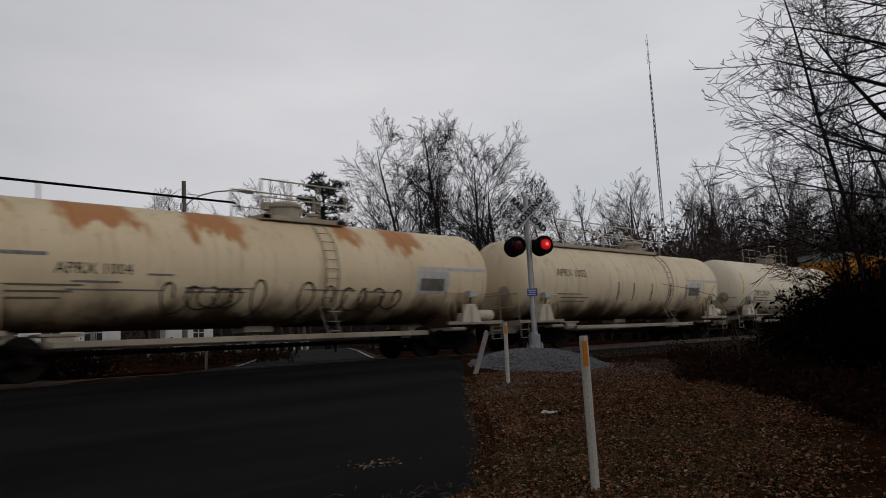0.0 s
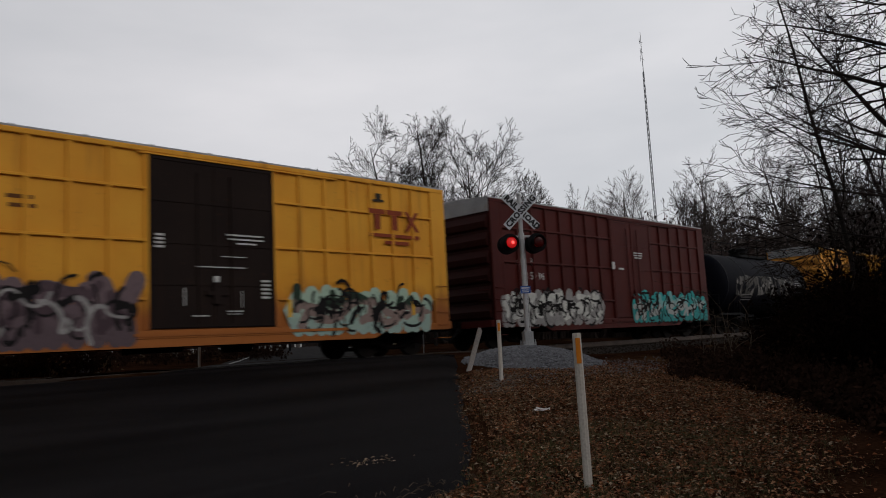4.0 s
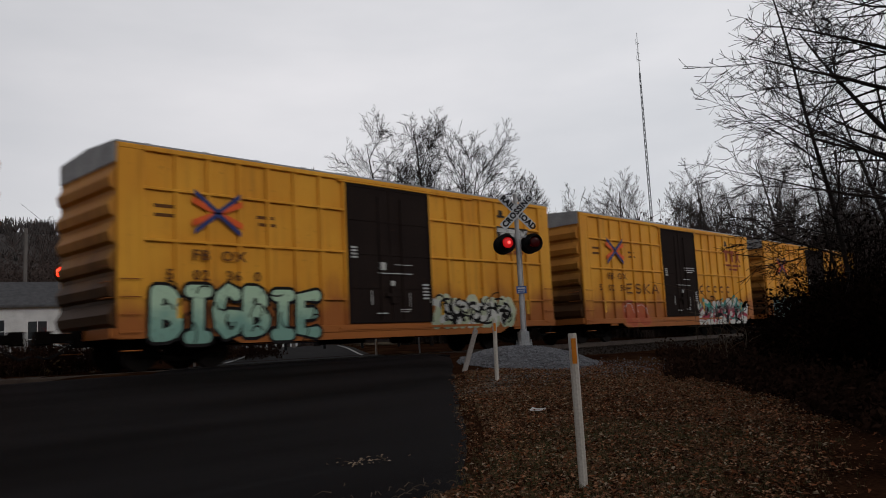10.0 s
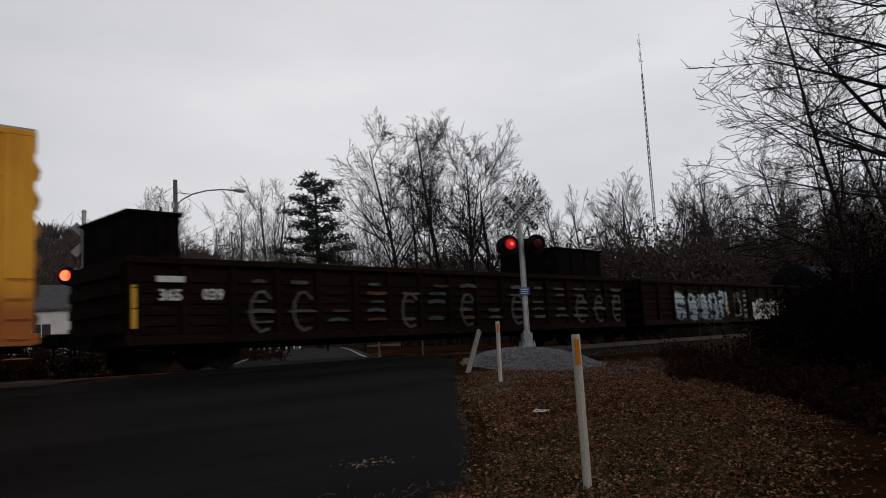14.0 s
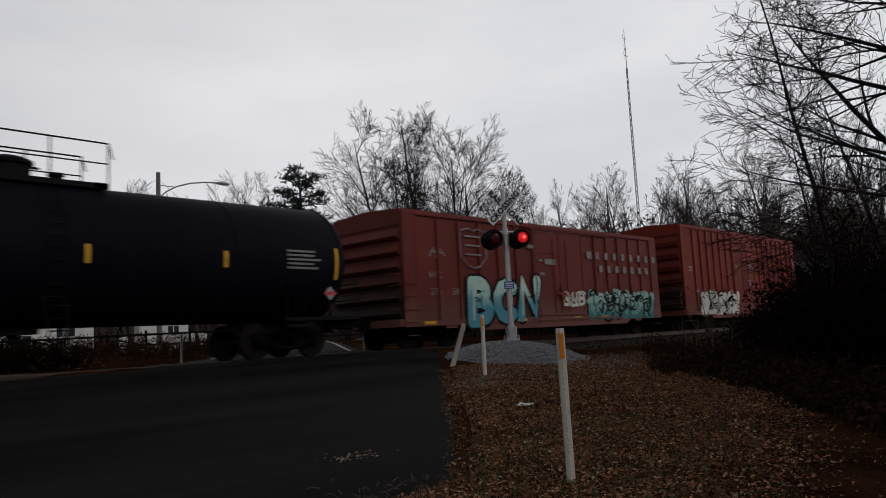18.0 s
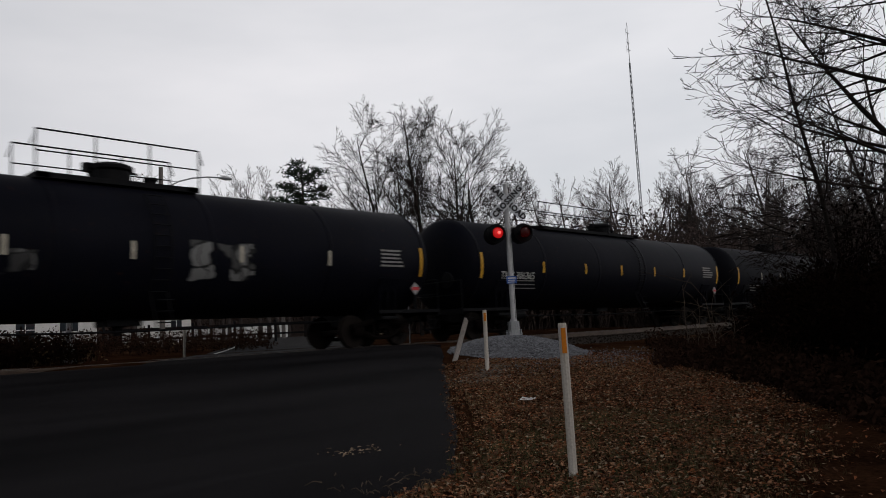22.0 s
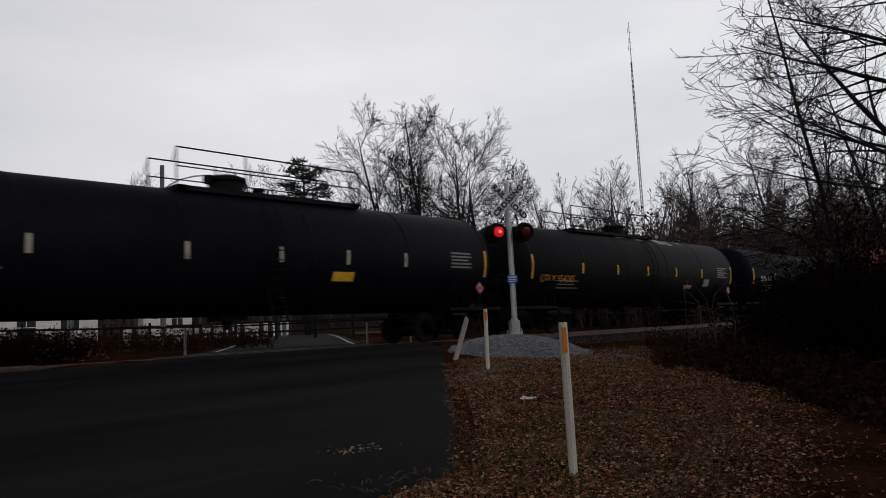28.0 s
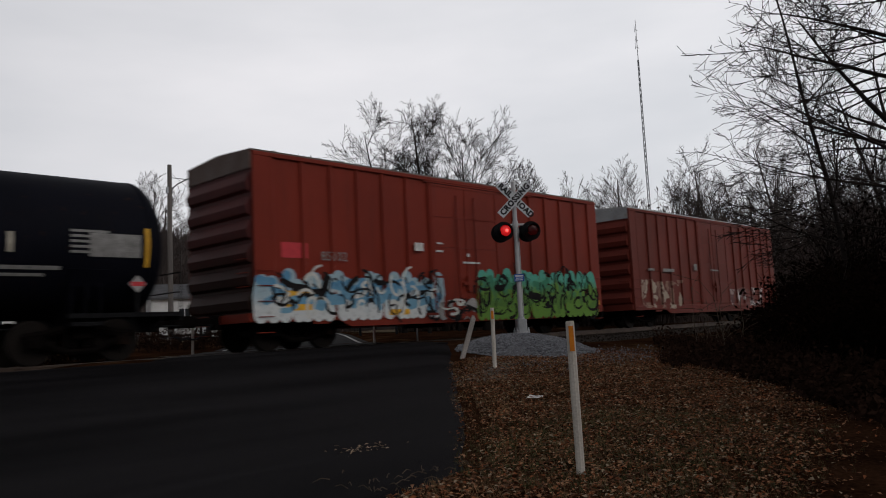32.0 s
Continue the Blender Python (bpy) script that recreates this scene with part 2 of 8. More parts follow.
    bp.inputs["Strength"].default_value, bp.inputs["Distance"].default_value = 0.25, 0.02
    l.new(noise_at(3.0, 5, w=seed + 12), bp.inputs["Height"])
    l.new(bp.outputs["Normal"], b.inputs["Normal"])
    return m


def spray_fade(name, top, foot, z, soft_=0.35):
    """Sprayed paint that goes from one colour at the foot to another at the top, round height z, with an uneven edge and a worn face."""
    m, n, l, b = nodes_of(name)
    co, sep, ns = n.new("ShaderNodeTexCoord"), n.new("ShaderNodeSeparateXYZ"), n.new("ShaderNodeTexNoise")
    ns.inputs["Scale"].default_value, ns.inputs["Detail"].default_value = 2.2, 5
    l.new(co.outputs["Object"], sep.inputs[0])
    l.new(co.outputs["Object"], ns.inputs["Vector"])
    h = math_node(n, l, "ADD", sep.outputs["Z"], math_node(n, l, "MULTIPLY", math_node(n, l, "SUBTRACT", ns.outputs["Fac"], 0.5), 1.1))
    mr = n.new("ShaderNodeMapRange")
    mr.interpolation_type = "SMOOTHSTEP"
    mr.inputs["From Min"].default_value, mr.inputs["From Max"].default_value = z - soft_, z + soft_
    l.new(h, mr.inputs["Value"])
    mx = n.new("ShaderNodeMixRGB")
    mx.inputs["Color1"].default_value, mx.inputs["Color2"].default_value = (*foot, 1), (*top, 1)
    l.new(mr.outputs["Result"], mx.inputs["Fac"])
    wear, wr, wm = n.new("ShaderNodeTexNoise"), n.new("ShaderNodeMapRange"), n.new("ShaderNodeMixRGB")
    wear.inputs["Scale"].default_value, wear.inputs["Detail"].default_value = 9.0, 7
    wr.inputs["From Min"].default_value, wr.inputs["From Max"].default_value = 0.55, 0.75
    wr.inputs["To Max"].default_value = 0.6
    l.new(co.outputs["Object"], wear.inputs["Vector"])
    l.new(wear.outputs["Fac"], wr.inputs["Value"])
    l.new(wr.outputs["Result"], wm.inputs["Fac"])
    wm.inputs["Color2"].default_value = (*(0.45 * (a + c) / 2 for a, c in zip(top, foot)), 1)
    l.new(mx.outputs["Color"], wm.inputs["Color1"])
    l.new(wm.outputs["Color"], b.inputs["Base Color"])
    b.inputs["Roughness"].default_value, b.inputs["Specular IOR Level"].default_value = 0.7, 0.05
    return m


TAG_TURQ = spray_fade("turquoise_spray", (0.42, 0.62, 0.56), (0.08, 0.27, 0.34), 1.55)
TAG_GREY = surface("grey_spray", (0.36, 0.345, 0.335), (0.20, 0.19, 0.19), 0.7, 0, 3, 30, 0.1, spec=0.05)
RUST_PINK = surface("faded_rose_spray", (0.36, 0.15, 0.12), (0.26, 0.08, 0.06), 0.7, 0, 3, 30, 0.1, spec=0.05)
TAG_LINE = surface("black_spray", (0.012, 0.011, 0.012), (0.02, 0.018, 0.018), 0.7, 0, 3, 30, 0.1, spec=0.03)
TAG_PALE = surface("pale_spray", (0.62, 0.62, 0.58), (0.45, 0.45, 0.43), 0.7, 0, 3, 30, 0.1, spec=0.05)
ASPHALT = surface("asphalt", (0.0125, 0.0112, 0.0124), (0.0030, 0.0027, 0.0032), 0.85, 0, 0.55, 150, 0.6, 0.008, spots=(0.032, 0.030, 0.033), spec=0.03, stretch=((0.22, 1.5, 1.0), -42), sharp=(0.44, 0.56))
GRIT = surface("pale_grit", (0.16, 0.145, 0.13), (0.07, 0.062, 0.055), 0.95, 0, 8, 60, 0.3)
DRY_STALK = surface("dry_stalk", (0.10, 0.075, 0.055), (0.05, 0.037, 0.027), 0.9, 0, 4, 30, 0.2)
LEAF_C = surface("dead_leaf_russet", (0.26, 0.090, 0.036), (0.095, 0.034, 0.015), 0.85, 0, 3, 40, 0.2)
LEAF_D = surface("dead_leaf_bleached", (0.36, 0.28, 0.20), (0.2, 0.14, 0.09), 0.85, 0, 3, 40, 0.2)
ASPHALT_OLD = surface("old_asphalt", (0.034, 0.032, 0.032), (0.020, 0.019, 0.019), 0.9, 0, 0.8, 120, 0.5, 0.006, spec=0.05)
SOIL = surface("leafy_ground", (0.042, 0.019, 0.010), (0.010, 0.0045, 0.0026), 0.95, 0, 0.9, 22, 0.9, 0.04, spots=(0.075, 0.040, 0.021), spec=0.0)
LEAF_A = surface("dead_leaf_tan", (0.40, 0.215, 0.12), (0.17, 0.076, 0.038), 0.85, 0, 3, 40, 0.2)
LEAF_B = surface("dead_leaf_brown", (0.11, 0.047, 0.021), (0.040, 0.017, 0.008), 0.85, 0, 3, 40, 0.2)
STRAW = surface("dead_grass", (0.20, 0.135, 0.07), (0.09, 0.062, 0.032), 0.9, 0, 1.2, 30, 0.1)
GREENISH = surface("winter_grass", (0.07, 0.075, 0.03), (0.05, 0.045, 0.02), 0.9, 0, 1.2, 30, 0.1)
GRAVEL = surface("crushed_stone", (0.15, 0.152, 0.165), (0.06, 0.062, 0.07), 0.9, 0, 5, 60, 0.5, 0.02, rand=0.2)
BALLAST = surface("ballast", (0.035, 0.026, 0.021), (0.015, 0.012, 0.010), 0.95, 0, 2.5, 26, 1.0, 0.05)
RAIL = surface("rail_steel", (0.10, 0.075, 0.06), (0.05, 0.035, 0.028), 0.5, 0.6, 2, 50, 0.2)
RAILTOP = surface("worn_rail_head", (0.10, 0.095, 0.09), (0.06, 0.055, 0.05), 0.5, 0.6, 3, 60, 0.1)
TIE = surface("tie_timber", (0.06, 0.045, 0.035), (0.03, 0.022, 0.018), 0.95, 0, 3, 40, 0.6)
BARK = surface("bark", (0.022, 0.017, 0.015), (0.010, 0.008, 0.007), 0.95, 0, 3, 30, 0.8, 0.02)
# Bark of the far trees, paled so that haze is in the colour.
BARK_HAZED = surface("hazed_bark", (0.070, 0.058, 0.054), (0.038, 0.031, 0.030), 0.95, 0, 2, 25, 0.5, 0.02)
TWIG = surface("twig_bark", (0.020, 0.014, 0.012), (0.010, 0.0075, 0.0065), 0.95, 0, 3, 30, 0.2)
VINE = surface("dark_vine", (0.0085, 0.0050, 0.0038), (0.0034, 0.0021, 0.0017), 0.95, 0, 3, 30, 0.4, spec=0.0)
BRAMBLE = surface("bramble_stem", (0.036, 0.019, 0.013), (0.014, 0.008, 0.006), 0.95, 0, 2, 20, 0.2, spec=0.0)
PALE_STEM = surface("pale_dry_stem", (0.20, 0.16, 0.12), (0.10, 0.08, 0.06), 0.9, 0, 4, 30, 0.2)
NEEDLE = surface("pine_needles", (0.020, 0.034, 0.018), (0.010, 0.018, 0.010), 0.85, 0, 2, 20, 0.1)
WHITE_POST = surface("white_plastic", (0.58, 0.54, 0.49), (0.38, 0.35, 0.31), 0.6, 0, 6, 50, 0.1, spots=(0.36, 0.32, 0.26), streak=True)
ORANGE = surface("orange_reflector", (0.60, 0.20, 0.015), (0.45, 0.14, 0.01), 0.35, 0, 8, 90, 0.15)
OLD_WOOD = surface("weathered_wood", (0.36, 0.33, 0.31), (0.15, 0.13, 0.12), 0.95, 0, 4, 60, 0.8, 0.02, streak=True)
GALV = surface("galvanized_steel", (0.40, 0.41, 0.43), (0.26, 0.27, 0.28), 0.45, 0.55, 3, 40, 0.1)
MAST = surface("aluminium_paint", (0.46, 0.46, 0.47), (0.33, 0.33, 0.34), 0.5, 0.2, 3, 40, 0.1)
BLACK = surface("black_paint", (0.008, 0.008, 0.009), (0.004, 0.004, 0.005), 0.7, 0, 4, 40, 0.1, spec=0.08)
SIGN_WHITE = surface("white_sheeting", (0.56, 0.58, 0.62), (0.42, 0.44, 0.47), 0.5, 0, 4, 40, 0.05)
SIGN_BACK = surface("bare_sign_back", (0.30, 0.30, 0.31), (0.21, 0.21, 0.22), 0.6, 0.2, 4, 40, 0.05)
SIGN_BLACK = surface("black_lettering", (0.012, 0.012, 0.014), (0.009, 0.009, 0.010), 0.6, 0, 4, 40, 0)
SIGN_BLUE = surface("blue_sign", (0.03, 0.09, 0.32), (0.025, 0.07, 0.25), 0.5, 0, 4, 40, 0)
LENS_DARK = surface("unlit_red_glass", (0.07, 0.006, 0.006), (0.04, 0.004, 0.004), 0.15, 0, 6, 60, 0.2)
LENS_LIT = glowing("lit_red_lens", (1.0, 0.012, 0.015), 0.19)
LENS_CORE = glowing("lit_lamp_core", (1.0, 0.07, 0.06), 2.6)
FAR_LIT = glowing("lit_red_lens_on_axis", (1.0, 0.022, 0.008), 16.0)
CONCRETE = surface("concrete", (0.32, 0.31, 0.30), (0.22, 0.21, 0.20), 0.9, 0, 3, 50, 0.4)
LINE_WHITE = surface("road_paint", (0.55, 0.55, 0.53), (0.33, 0.33, 0.32), 0.85, 0, 6, 60, 0.2)
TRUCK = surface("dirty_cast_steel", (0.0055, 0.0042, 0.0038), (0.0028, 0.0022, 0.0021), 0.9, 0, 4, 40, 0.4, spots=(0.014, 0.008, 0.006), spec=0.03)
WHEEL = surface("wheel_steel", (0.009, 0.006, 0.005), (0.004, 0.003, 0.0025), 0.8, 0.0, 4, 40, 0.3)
TREAD = surface("worn_tread", (0.32, 0.31, 0.30), (0.2, 0.19, 0.18), 0.35, 0.8, 4, 40, 0.1)
STRIPE = surface("yellow_reflective_strip", (0.78, 0.43, 0.04), (0.50, 0.26, 0.03), 0.5, 0, 5, 50, 0.05)
STRIPE_PALE = surface("pale_reflective_strip", (0.50, 0.46, 0.38), (0.30, 0.27, 0.22), 0.5, 0, 5, 50, 0.05)
DECAL = surface("white_stencil", (0.62, 0.62, 0.60), (0.40, 0.40, 0.39), 0.7, 0, 7, 60, 0.05)
DECAL_DIM = surface("faded_stencil", (0.26, 0.255, 0.25), (0.14, 0.135, 0.13), 0.7, 0, 7, 60, 0.05)
DECAL_BLACK = surface("dark_stencil", (0.05, 0.04, 0.03), (0.03, 0.025, 0.02), 0.7, 0, 7, 60, 0.05)
DECAL_RED = surface("brown_red_stencil", (0.28, 0.055, 0.02), (0.19, 0.04, 0.018), 0.7, 0, 7, 60, 0.05)
DECAL_ORANGE = surface("orange_stencil", (0.62, 0.22, 0.03), (0.36, 0.13, 0.02), 0.7, 0, 7, 60, 0.05)
LOGO_ORANGE = surface("orange_logo", (0.80, 0.13, 0.03), (0.6, 0.09, 0.02), 0.6, 0, 7, 60, 0.05)
LOGO_BLUE = surface("blue_logo", (0.045, 0.06, 0.19), (0.03, 0.04, 0.13), 0.6, 0, 7, 60, 0.05)
PLACARD = surface("placard", (0.34, 0.33, 0.33), (0.24, 0.23, 0.23), 0.6, 0, 7, 60, 0.05)
PLACARD_RED = surface("red_placard", (0.55, 0.05, 0.06), (0.4, 0.04, 0.05), 0.6, 0, 7, 60, 0.05)
ROOF_METAL = surface("galvanized_roof", (0.36, 0.365, 0.37), (0.24, 0.24, 0.245), 0.6, 0.25, 1.5, 30, 0.1, spots=(0.20, 0.14, 0.10))
ROOF_RUSTY = surface("rusty_roof_sheet", (0.15, 0.12, 0.11), (0.10, 0.07, 0.06), 0.8, 0.1, 1.5, 30, 0.1, spots=(0.12, 0.05, 0.035))
DOOR_BLACK = car_paint("black_door_paint", (0.018, 0.013, 0.012), (0.024, 0.017, 0.015), (0.032, 0.019, 0.014), rust=0.12, rough=0.8, spec=0.02)
WALL_WHITE = surface("white_siding", (0.66, 0.66, 0.66), (0.5, 0.5, 0.5), 0.7, 0, 2, 40, 0.1)
SHINGLE = surface("grey_shingle", (0.10, 0.10, 0.105), (0.06, 0.06, 0.065), 0.9, 0, 4, 40, 0.4)
GLASS_DARK = surface("dark_window_pane", (0.03, 0.035, 0.04), (0.02, 0.025, 0.03), 0.08, 0, 1, 10, 0)
WOOD_POLE = surface("pole_timber", (0.17, 0.155, 0.145), (0.10, 0.09, 0.085), 0.95, 0, 3, 40, 0.5, streak=True)
WIRE = surface("cable_black", (0.02, 0.02, 0.02), (0.015, 0.015, 0.015), 0.7, 0, 2, 20, 0)
PAPER = surface("scrap_paper", (0.62, 0.60, 0.58), (0.45, 0.43, 0.41), 0.8, 0, 8, 60, 0.2)
# Hill and its woods, lightened: distance haze is put into the colour.
HILL = surface("hazed_hill", (0.075, 0.066, 0.064), (0.05, 0.045, 0.044), 0.95, 0, 0.05, 1.0, 0.5)

# ---- shapes ----
def mesh_of(name, verts, faces, smooth=False):
    me = bpy.data.meshes.new(name)
    me.from_pydata([tuple(v) for v in verts], [], faces)
    if smooth:
        me.polygons.foreach_set("use_smooth", [True] * len(me.polygons))
    me.update()
    return me


class Shape:
    """Vertices and faces that are gathered for one mesh."""
    def __init__(self):
        self.v, self.f = [], []

    def add(self, verts, faces):
        k = len(self.v)
        self.v += verts
        self.f += [tuple(i + k for i in q) for q in faces]
        return self

    def box(self, x0, x1, y0, y1, z0, z1, c=0.0):
        """A box; c: the width of the bevel round its long edges (along x, or z if that is longer)."""
        if c <= 0:
            v = [(x, y, z) for x in (x0, x1) for y in (y0, y1) for z in (z0, z1)]
            return self.add(v, [(0, 1, 3, 2), (4, 6, 7, 5), (0, 4, 5, 1), (2, 3, 7, 6), (0, 2, 6, 4), (1, 5, 7, 3)])
        if x1 - x0 >= z1 - z0:
            ring = [(y0 + c, z0), (y1 - c, z0), (y1, z0 + c), (y1, z1 - c), (y1 - c, z1), (y0 + c, z1), (y0, z1 - c), (y0, z0 + c)]
            v = [(x, a, b) for x in (x0, x1) for a, b in ring]
        else:
            ring = [(x0 + c, y0), (x1 - c, y0), (x1, y0 + c), (x1, y1 - c), (x1 - c, y1), (x0 + c, y1), (x0, y1 - c), (x0, y0 + c)]
            v = [(a, b, z) for z in (z0, z1) for a, b in ring]
        n = 8
        f = [(i, (i + 1) % n, n + (i + 1) % n, n + i) for i in range(n)] + [tuple(range(n))[::-1], tuple(range(n, 2 * n))]
        return self.add(v, f)

    def tube(self, pts, radii, sides=6, cap=True):
        pts = [Vector(p) for p in pts]
        if isinstance(radii, (int, float)):
            radii = [radii] * len(pts)
        v, f = [], []
        for i, p in enumerate(pts):
            d = (pts[min(i + 1, len(pts) - 1)] - pts[max(i - 1, 0)])
            d = d.normalized() if d.length > 1e-9 else Vector((0, 0, 1))
            a = d.cross(Vector((0, 0, 1)) if abs(d.z) < 0.9 else Vector((1, 0, 0))).normalized()
            b = d.cross(a)
            for k in range(sides):
                t = 2 * math.pi * k / sides
                q = p + (a * math.cos(t) + b * math.sin(t)) * radii[i]
                v.append((q.x, q.y, q.z))
        for i in range(len(pts) - 1):
            for k in range(sides):
                j = (k + 1) % sides
                f.append((i * sides + k, i * sides + j, (i + 1) * sides + j, (i + 1) * sides + k))
        if cap:
            f.append(tuple(range(sides))[::-1])
            f.append(tuple(range((len(pts) - 1) * sides, len(pts) * sides)))
        return self.add(v, f)

    def lathe(self, prof, axis, centre, sides=24):
        """A turned body: prof holds (place along axis, radius); axis x, y or z through centre."""
        v, f = [], []
        cx, cy, cz = centre
        for s, r in prof:
            for k in range(sides):
                t = 2 * math.pi * k / sides
                c, q = r * math.cos(t), r * math.sin(t)
                v.append({"x": (cx + s, cy + c, cz + q), "y": (cx + c, cy + s, cz + q), "z": (cx + c, cy + q, cz + s)}[axis])
        n = len(prof)
        for i in range(n - 1):
            for k in range(sides):
                j = (k + 1) % sides
                f.append((i * sides + k, i * sides + j, (i + 1) * sides + j, (i + 1) * sides + k))
        f.append(tuple(range(sides))[::-1])
        f.append(tuple(range((n - 1) * sides, n * sides)))
        return self.add(v, f)

    def mesh(self, name, smooth=False):
        return mesh_of(name, self.v, self.f, smooth)


MESHES = {}


def kept(key, build):
    """The mesh under this key, built at the first call."""
    if key not in MESHES:
        MESHES[key] = build()
    return MESHES[key]


def part(name, shape, material, parent, label="", smooth=False, key=None, at=None):
    """Links a shape (or a mesh) as one mesh object under its thing."""
    me = shape if isinstance(shape, bpy.types.Mesh) else shape.mesh(name, smooth)
    if key:
        MESHES[key] = me
    if not me.materials:
        me.materials.append(material)
    ob = new(name, me)
    if me.materials[0] != material:
        ob.material_slots[0].link = "OBJECT"
        ob.material_slots[0].material = material
    if parent is not None:
        ob.parent = parent
    if at is not None:
        ob.matrix_basis = at
    if label:
        ob["label"] = label
    return ob


def thing(name, label, category, group="", at=None, kind=""):
    ob = tagged(new(name), label, category, group, kind)
    if at is not None:
        ob.matrix_basis = at
    return ob


def letters(txt, size, offset=0.0, space=1.0):
    """A mesh of built-in letters in the xz plane, centred, seen from -y."""
    def build():
        cu = bpy.data.curves.new("letters", "FONT")
        cu.body, cu.size, cu.offset, cu.space_character = txt, size, offset, space
        cu.align_x, cu.align_y = "CENTER", "CENTER"
        cu.resolution_u = 2
        ob = new("letters_source", cu)
        bpy.context.view_layer.update()
        me = bpy.data.meshes.new_from_object(ob.evaluated_get(bpy.context.evaluated_depsgraph_get()))
        bpy.data.objects.remove(ob)
        me.transform(Matrix.Rotation(radians(90), 4, "X"))
        return me
    return kept(("letters", txt, size, offset, space), build)


def word(name, txt, size, material, parent, x, y, z, label="", offset=0.0, wrap=None, space=1.0, wide=1.0):
    """Letters on a car side at x, y, z of the car; wrap: (radius, axis height) of a tank to lie on."""
    me = letters(txt, size, offset, space).copy()
    me.transform(Matrix.Translation((x, y, z)) @ Matrix.Diagonal((wide, 1, 1, 1)))
    if wrap:
        for v in me.vertices:
            v.co.y = -math.sqrt(max(0.01, wrap[0] ** 2 - (v.co.z - wrap[1]) ** 2)) - 0.008
    me.materials.clear()
    return part(name, me, material, parent, label)


def bars(name, spec, material, parent, y, wrap=None, label=""):
    """Plain bars of stencilled writing: spec holds (x0, x1, z0, z1)."""
    if len(spec) > 1:
        return [bars(name, [q], material, parent, y, wrap, label) for q in spec]
    s = Shape()
    for x0, x1, z0, z1 in spec:
        if wrap:
            n = 4
            zs = [z0 + (z1 - z0) * i / n for i in range(n + 1)]
            ring = [(-math.sqrt(max(0.01, wrap[0] ** 2 - (z - wrap[1]) ** 2)) - 0.006, z) for z in zs]
            v = [(x, a, b) for x in (x0, x1) for a, b in ring]
            s.add(v, [(i, n + 1 + i, n + 2 + i, i + 1) for i in range(n)])
        else:
            s.box(x0, x1, y - 0.004, y + 0.002, z0, z1)
    return part(name, s, material, parent, label)


def lines_of_text(x0, x1, z1, n, step, high, rng):
    """Bars like n lines of small writing below z1."""
    return [(x0, x0 + (x1 - x0) * rng.uniform(0.6, 1.0), z1 - i * step - high, z1 - i * step) for i in range(n)]


# ---- ground: falls from the crossing towards the camera's side, rises gently beyond the track ----
NEAR_Y = [-400, -30, 0, 3.5, 8, 12, 15, 16, 22, 32, 45, 100, 300, 900]
NEAR_Z = [-1.6, -1.15, -1.02, -0.88, -0.60, -0.32, -0.05, -0.01, -0.01, 0.26, 0.45, 0.75, 3.4, 8.4]
EDGE_Y = [-40, 0.5, 3.2, 4.15, 4.40, 6.0, 8.7, 12.1, 14.6, 15.2]
EDGE_X = [-26, -12, -2.0, 3.2, 4.75, 6.5, 9.3, 12.8, 15.4, 15.9]
TRACK_Y = 17.93


def road_z(y):
    return float(np.interp(y, NEAR_Y, NEAR_Z))


def smooth01(v, a, b):
    t = min(1.0, max(0.0, (v - a) / (b - a)))
    return t * t * (3 - 2 * t)


def road_edge(y):
    return float(np.interp(y, EDGE_Y, EDGE_X))


def far_left(y):
    return 13.3 + (y - 23.0) * 0.74


def far_right(y):
    return 18.0 + (y - 21.05) * 0.74


def ground_z(x, y):
    z = road_z(y)
    off = max(smooth01(x, 16.8, 19.5), 1 - smooth01(x, 3.5, 6.5))
    z -= 0.42 * off * smooth01(y, 12.5, 14.8) * (1 - smooth01(y, 21.0, 23.5))
    rough = noise.noise((x * 0.5, y * 0.5, 1.0)) * 0.05 + noise.noise((x * 1.7, y * 1.7, 4.0)) * 0.02
    onroad = 1 if (y < 15.2 and x < road_edge(y) + 0.3) or (14.9 < y < 60 and far_left(y) - 0.6 < x < max(far_right(y), road_edge(y) if y < 18 else -99) + 0.6) else 0
    return z + (-0.05 if onroad else rough)


def spaced(edges):
    out = []
    for a, b, n in edges:
        out += [a + (b - a) * i / n for i in range(n)]
    return out + [edges[-1][1]]


gx = spaced([(-700, -60, 14), (-60, -4, 28), (-4, 34, 110), (34, 90, 36), (90, 700, 16)])
gy = spaced([(-700, -40, 12), (-40, 0, 24), (0, 26, 84), (26, 70, 36), (70, 800, 20)])
gs = Shape()
gs.v = [(x, y, ground_z(x, y)) for y in gy for x in gx]
nx = len(gx)
gs.f = [(j * nx + i, j * nx + i + 1, (j + 1) * nx + i + 1, (j + 1) * nx + i) for j in range(len(gy) - 1) for i in range(nx - 1)]
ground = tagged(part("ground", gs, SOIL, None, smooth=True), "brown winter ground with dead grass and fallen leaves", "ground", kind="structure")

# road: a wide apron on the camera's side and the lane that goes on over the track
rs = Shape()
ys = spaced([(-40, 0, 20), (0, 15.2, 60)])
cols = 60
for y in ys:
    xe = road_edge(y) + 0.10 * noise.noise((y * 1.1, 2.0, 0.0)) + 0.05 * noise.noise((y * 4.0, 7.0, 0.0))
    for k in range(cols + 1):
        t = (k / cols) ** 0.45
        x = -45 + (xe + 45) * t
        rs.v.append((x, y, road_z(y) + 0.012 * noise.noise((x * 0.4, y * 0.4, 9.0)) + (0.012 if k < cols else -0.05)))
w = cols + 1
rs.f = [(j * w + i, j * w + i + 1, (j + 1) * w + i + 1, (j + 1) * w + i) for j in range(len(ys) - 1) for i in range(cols)]
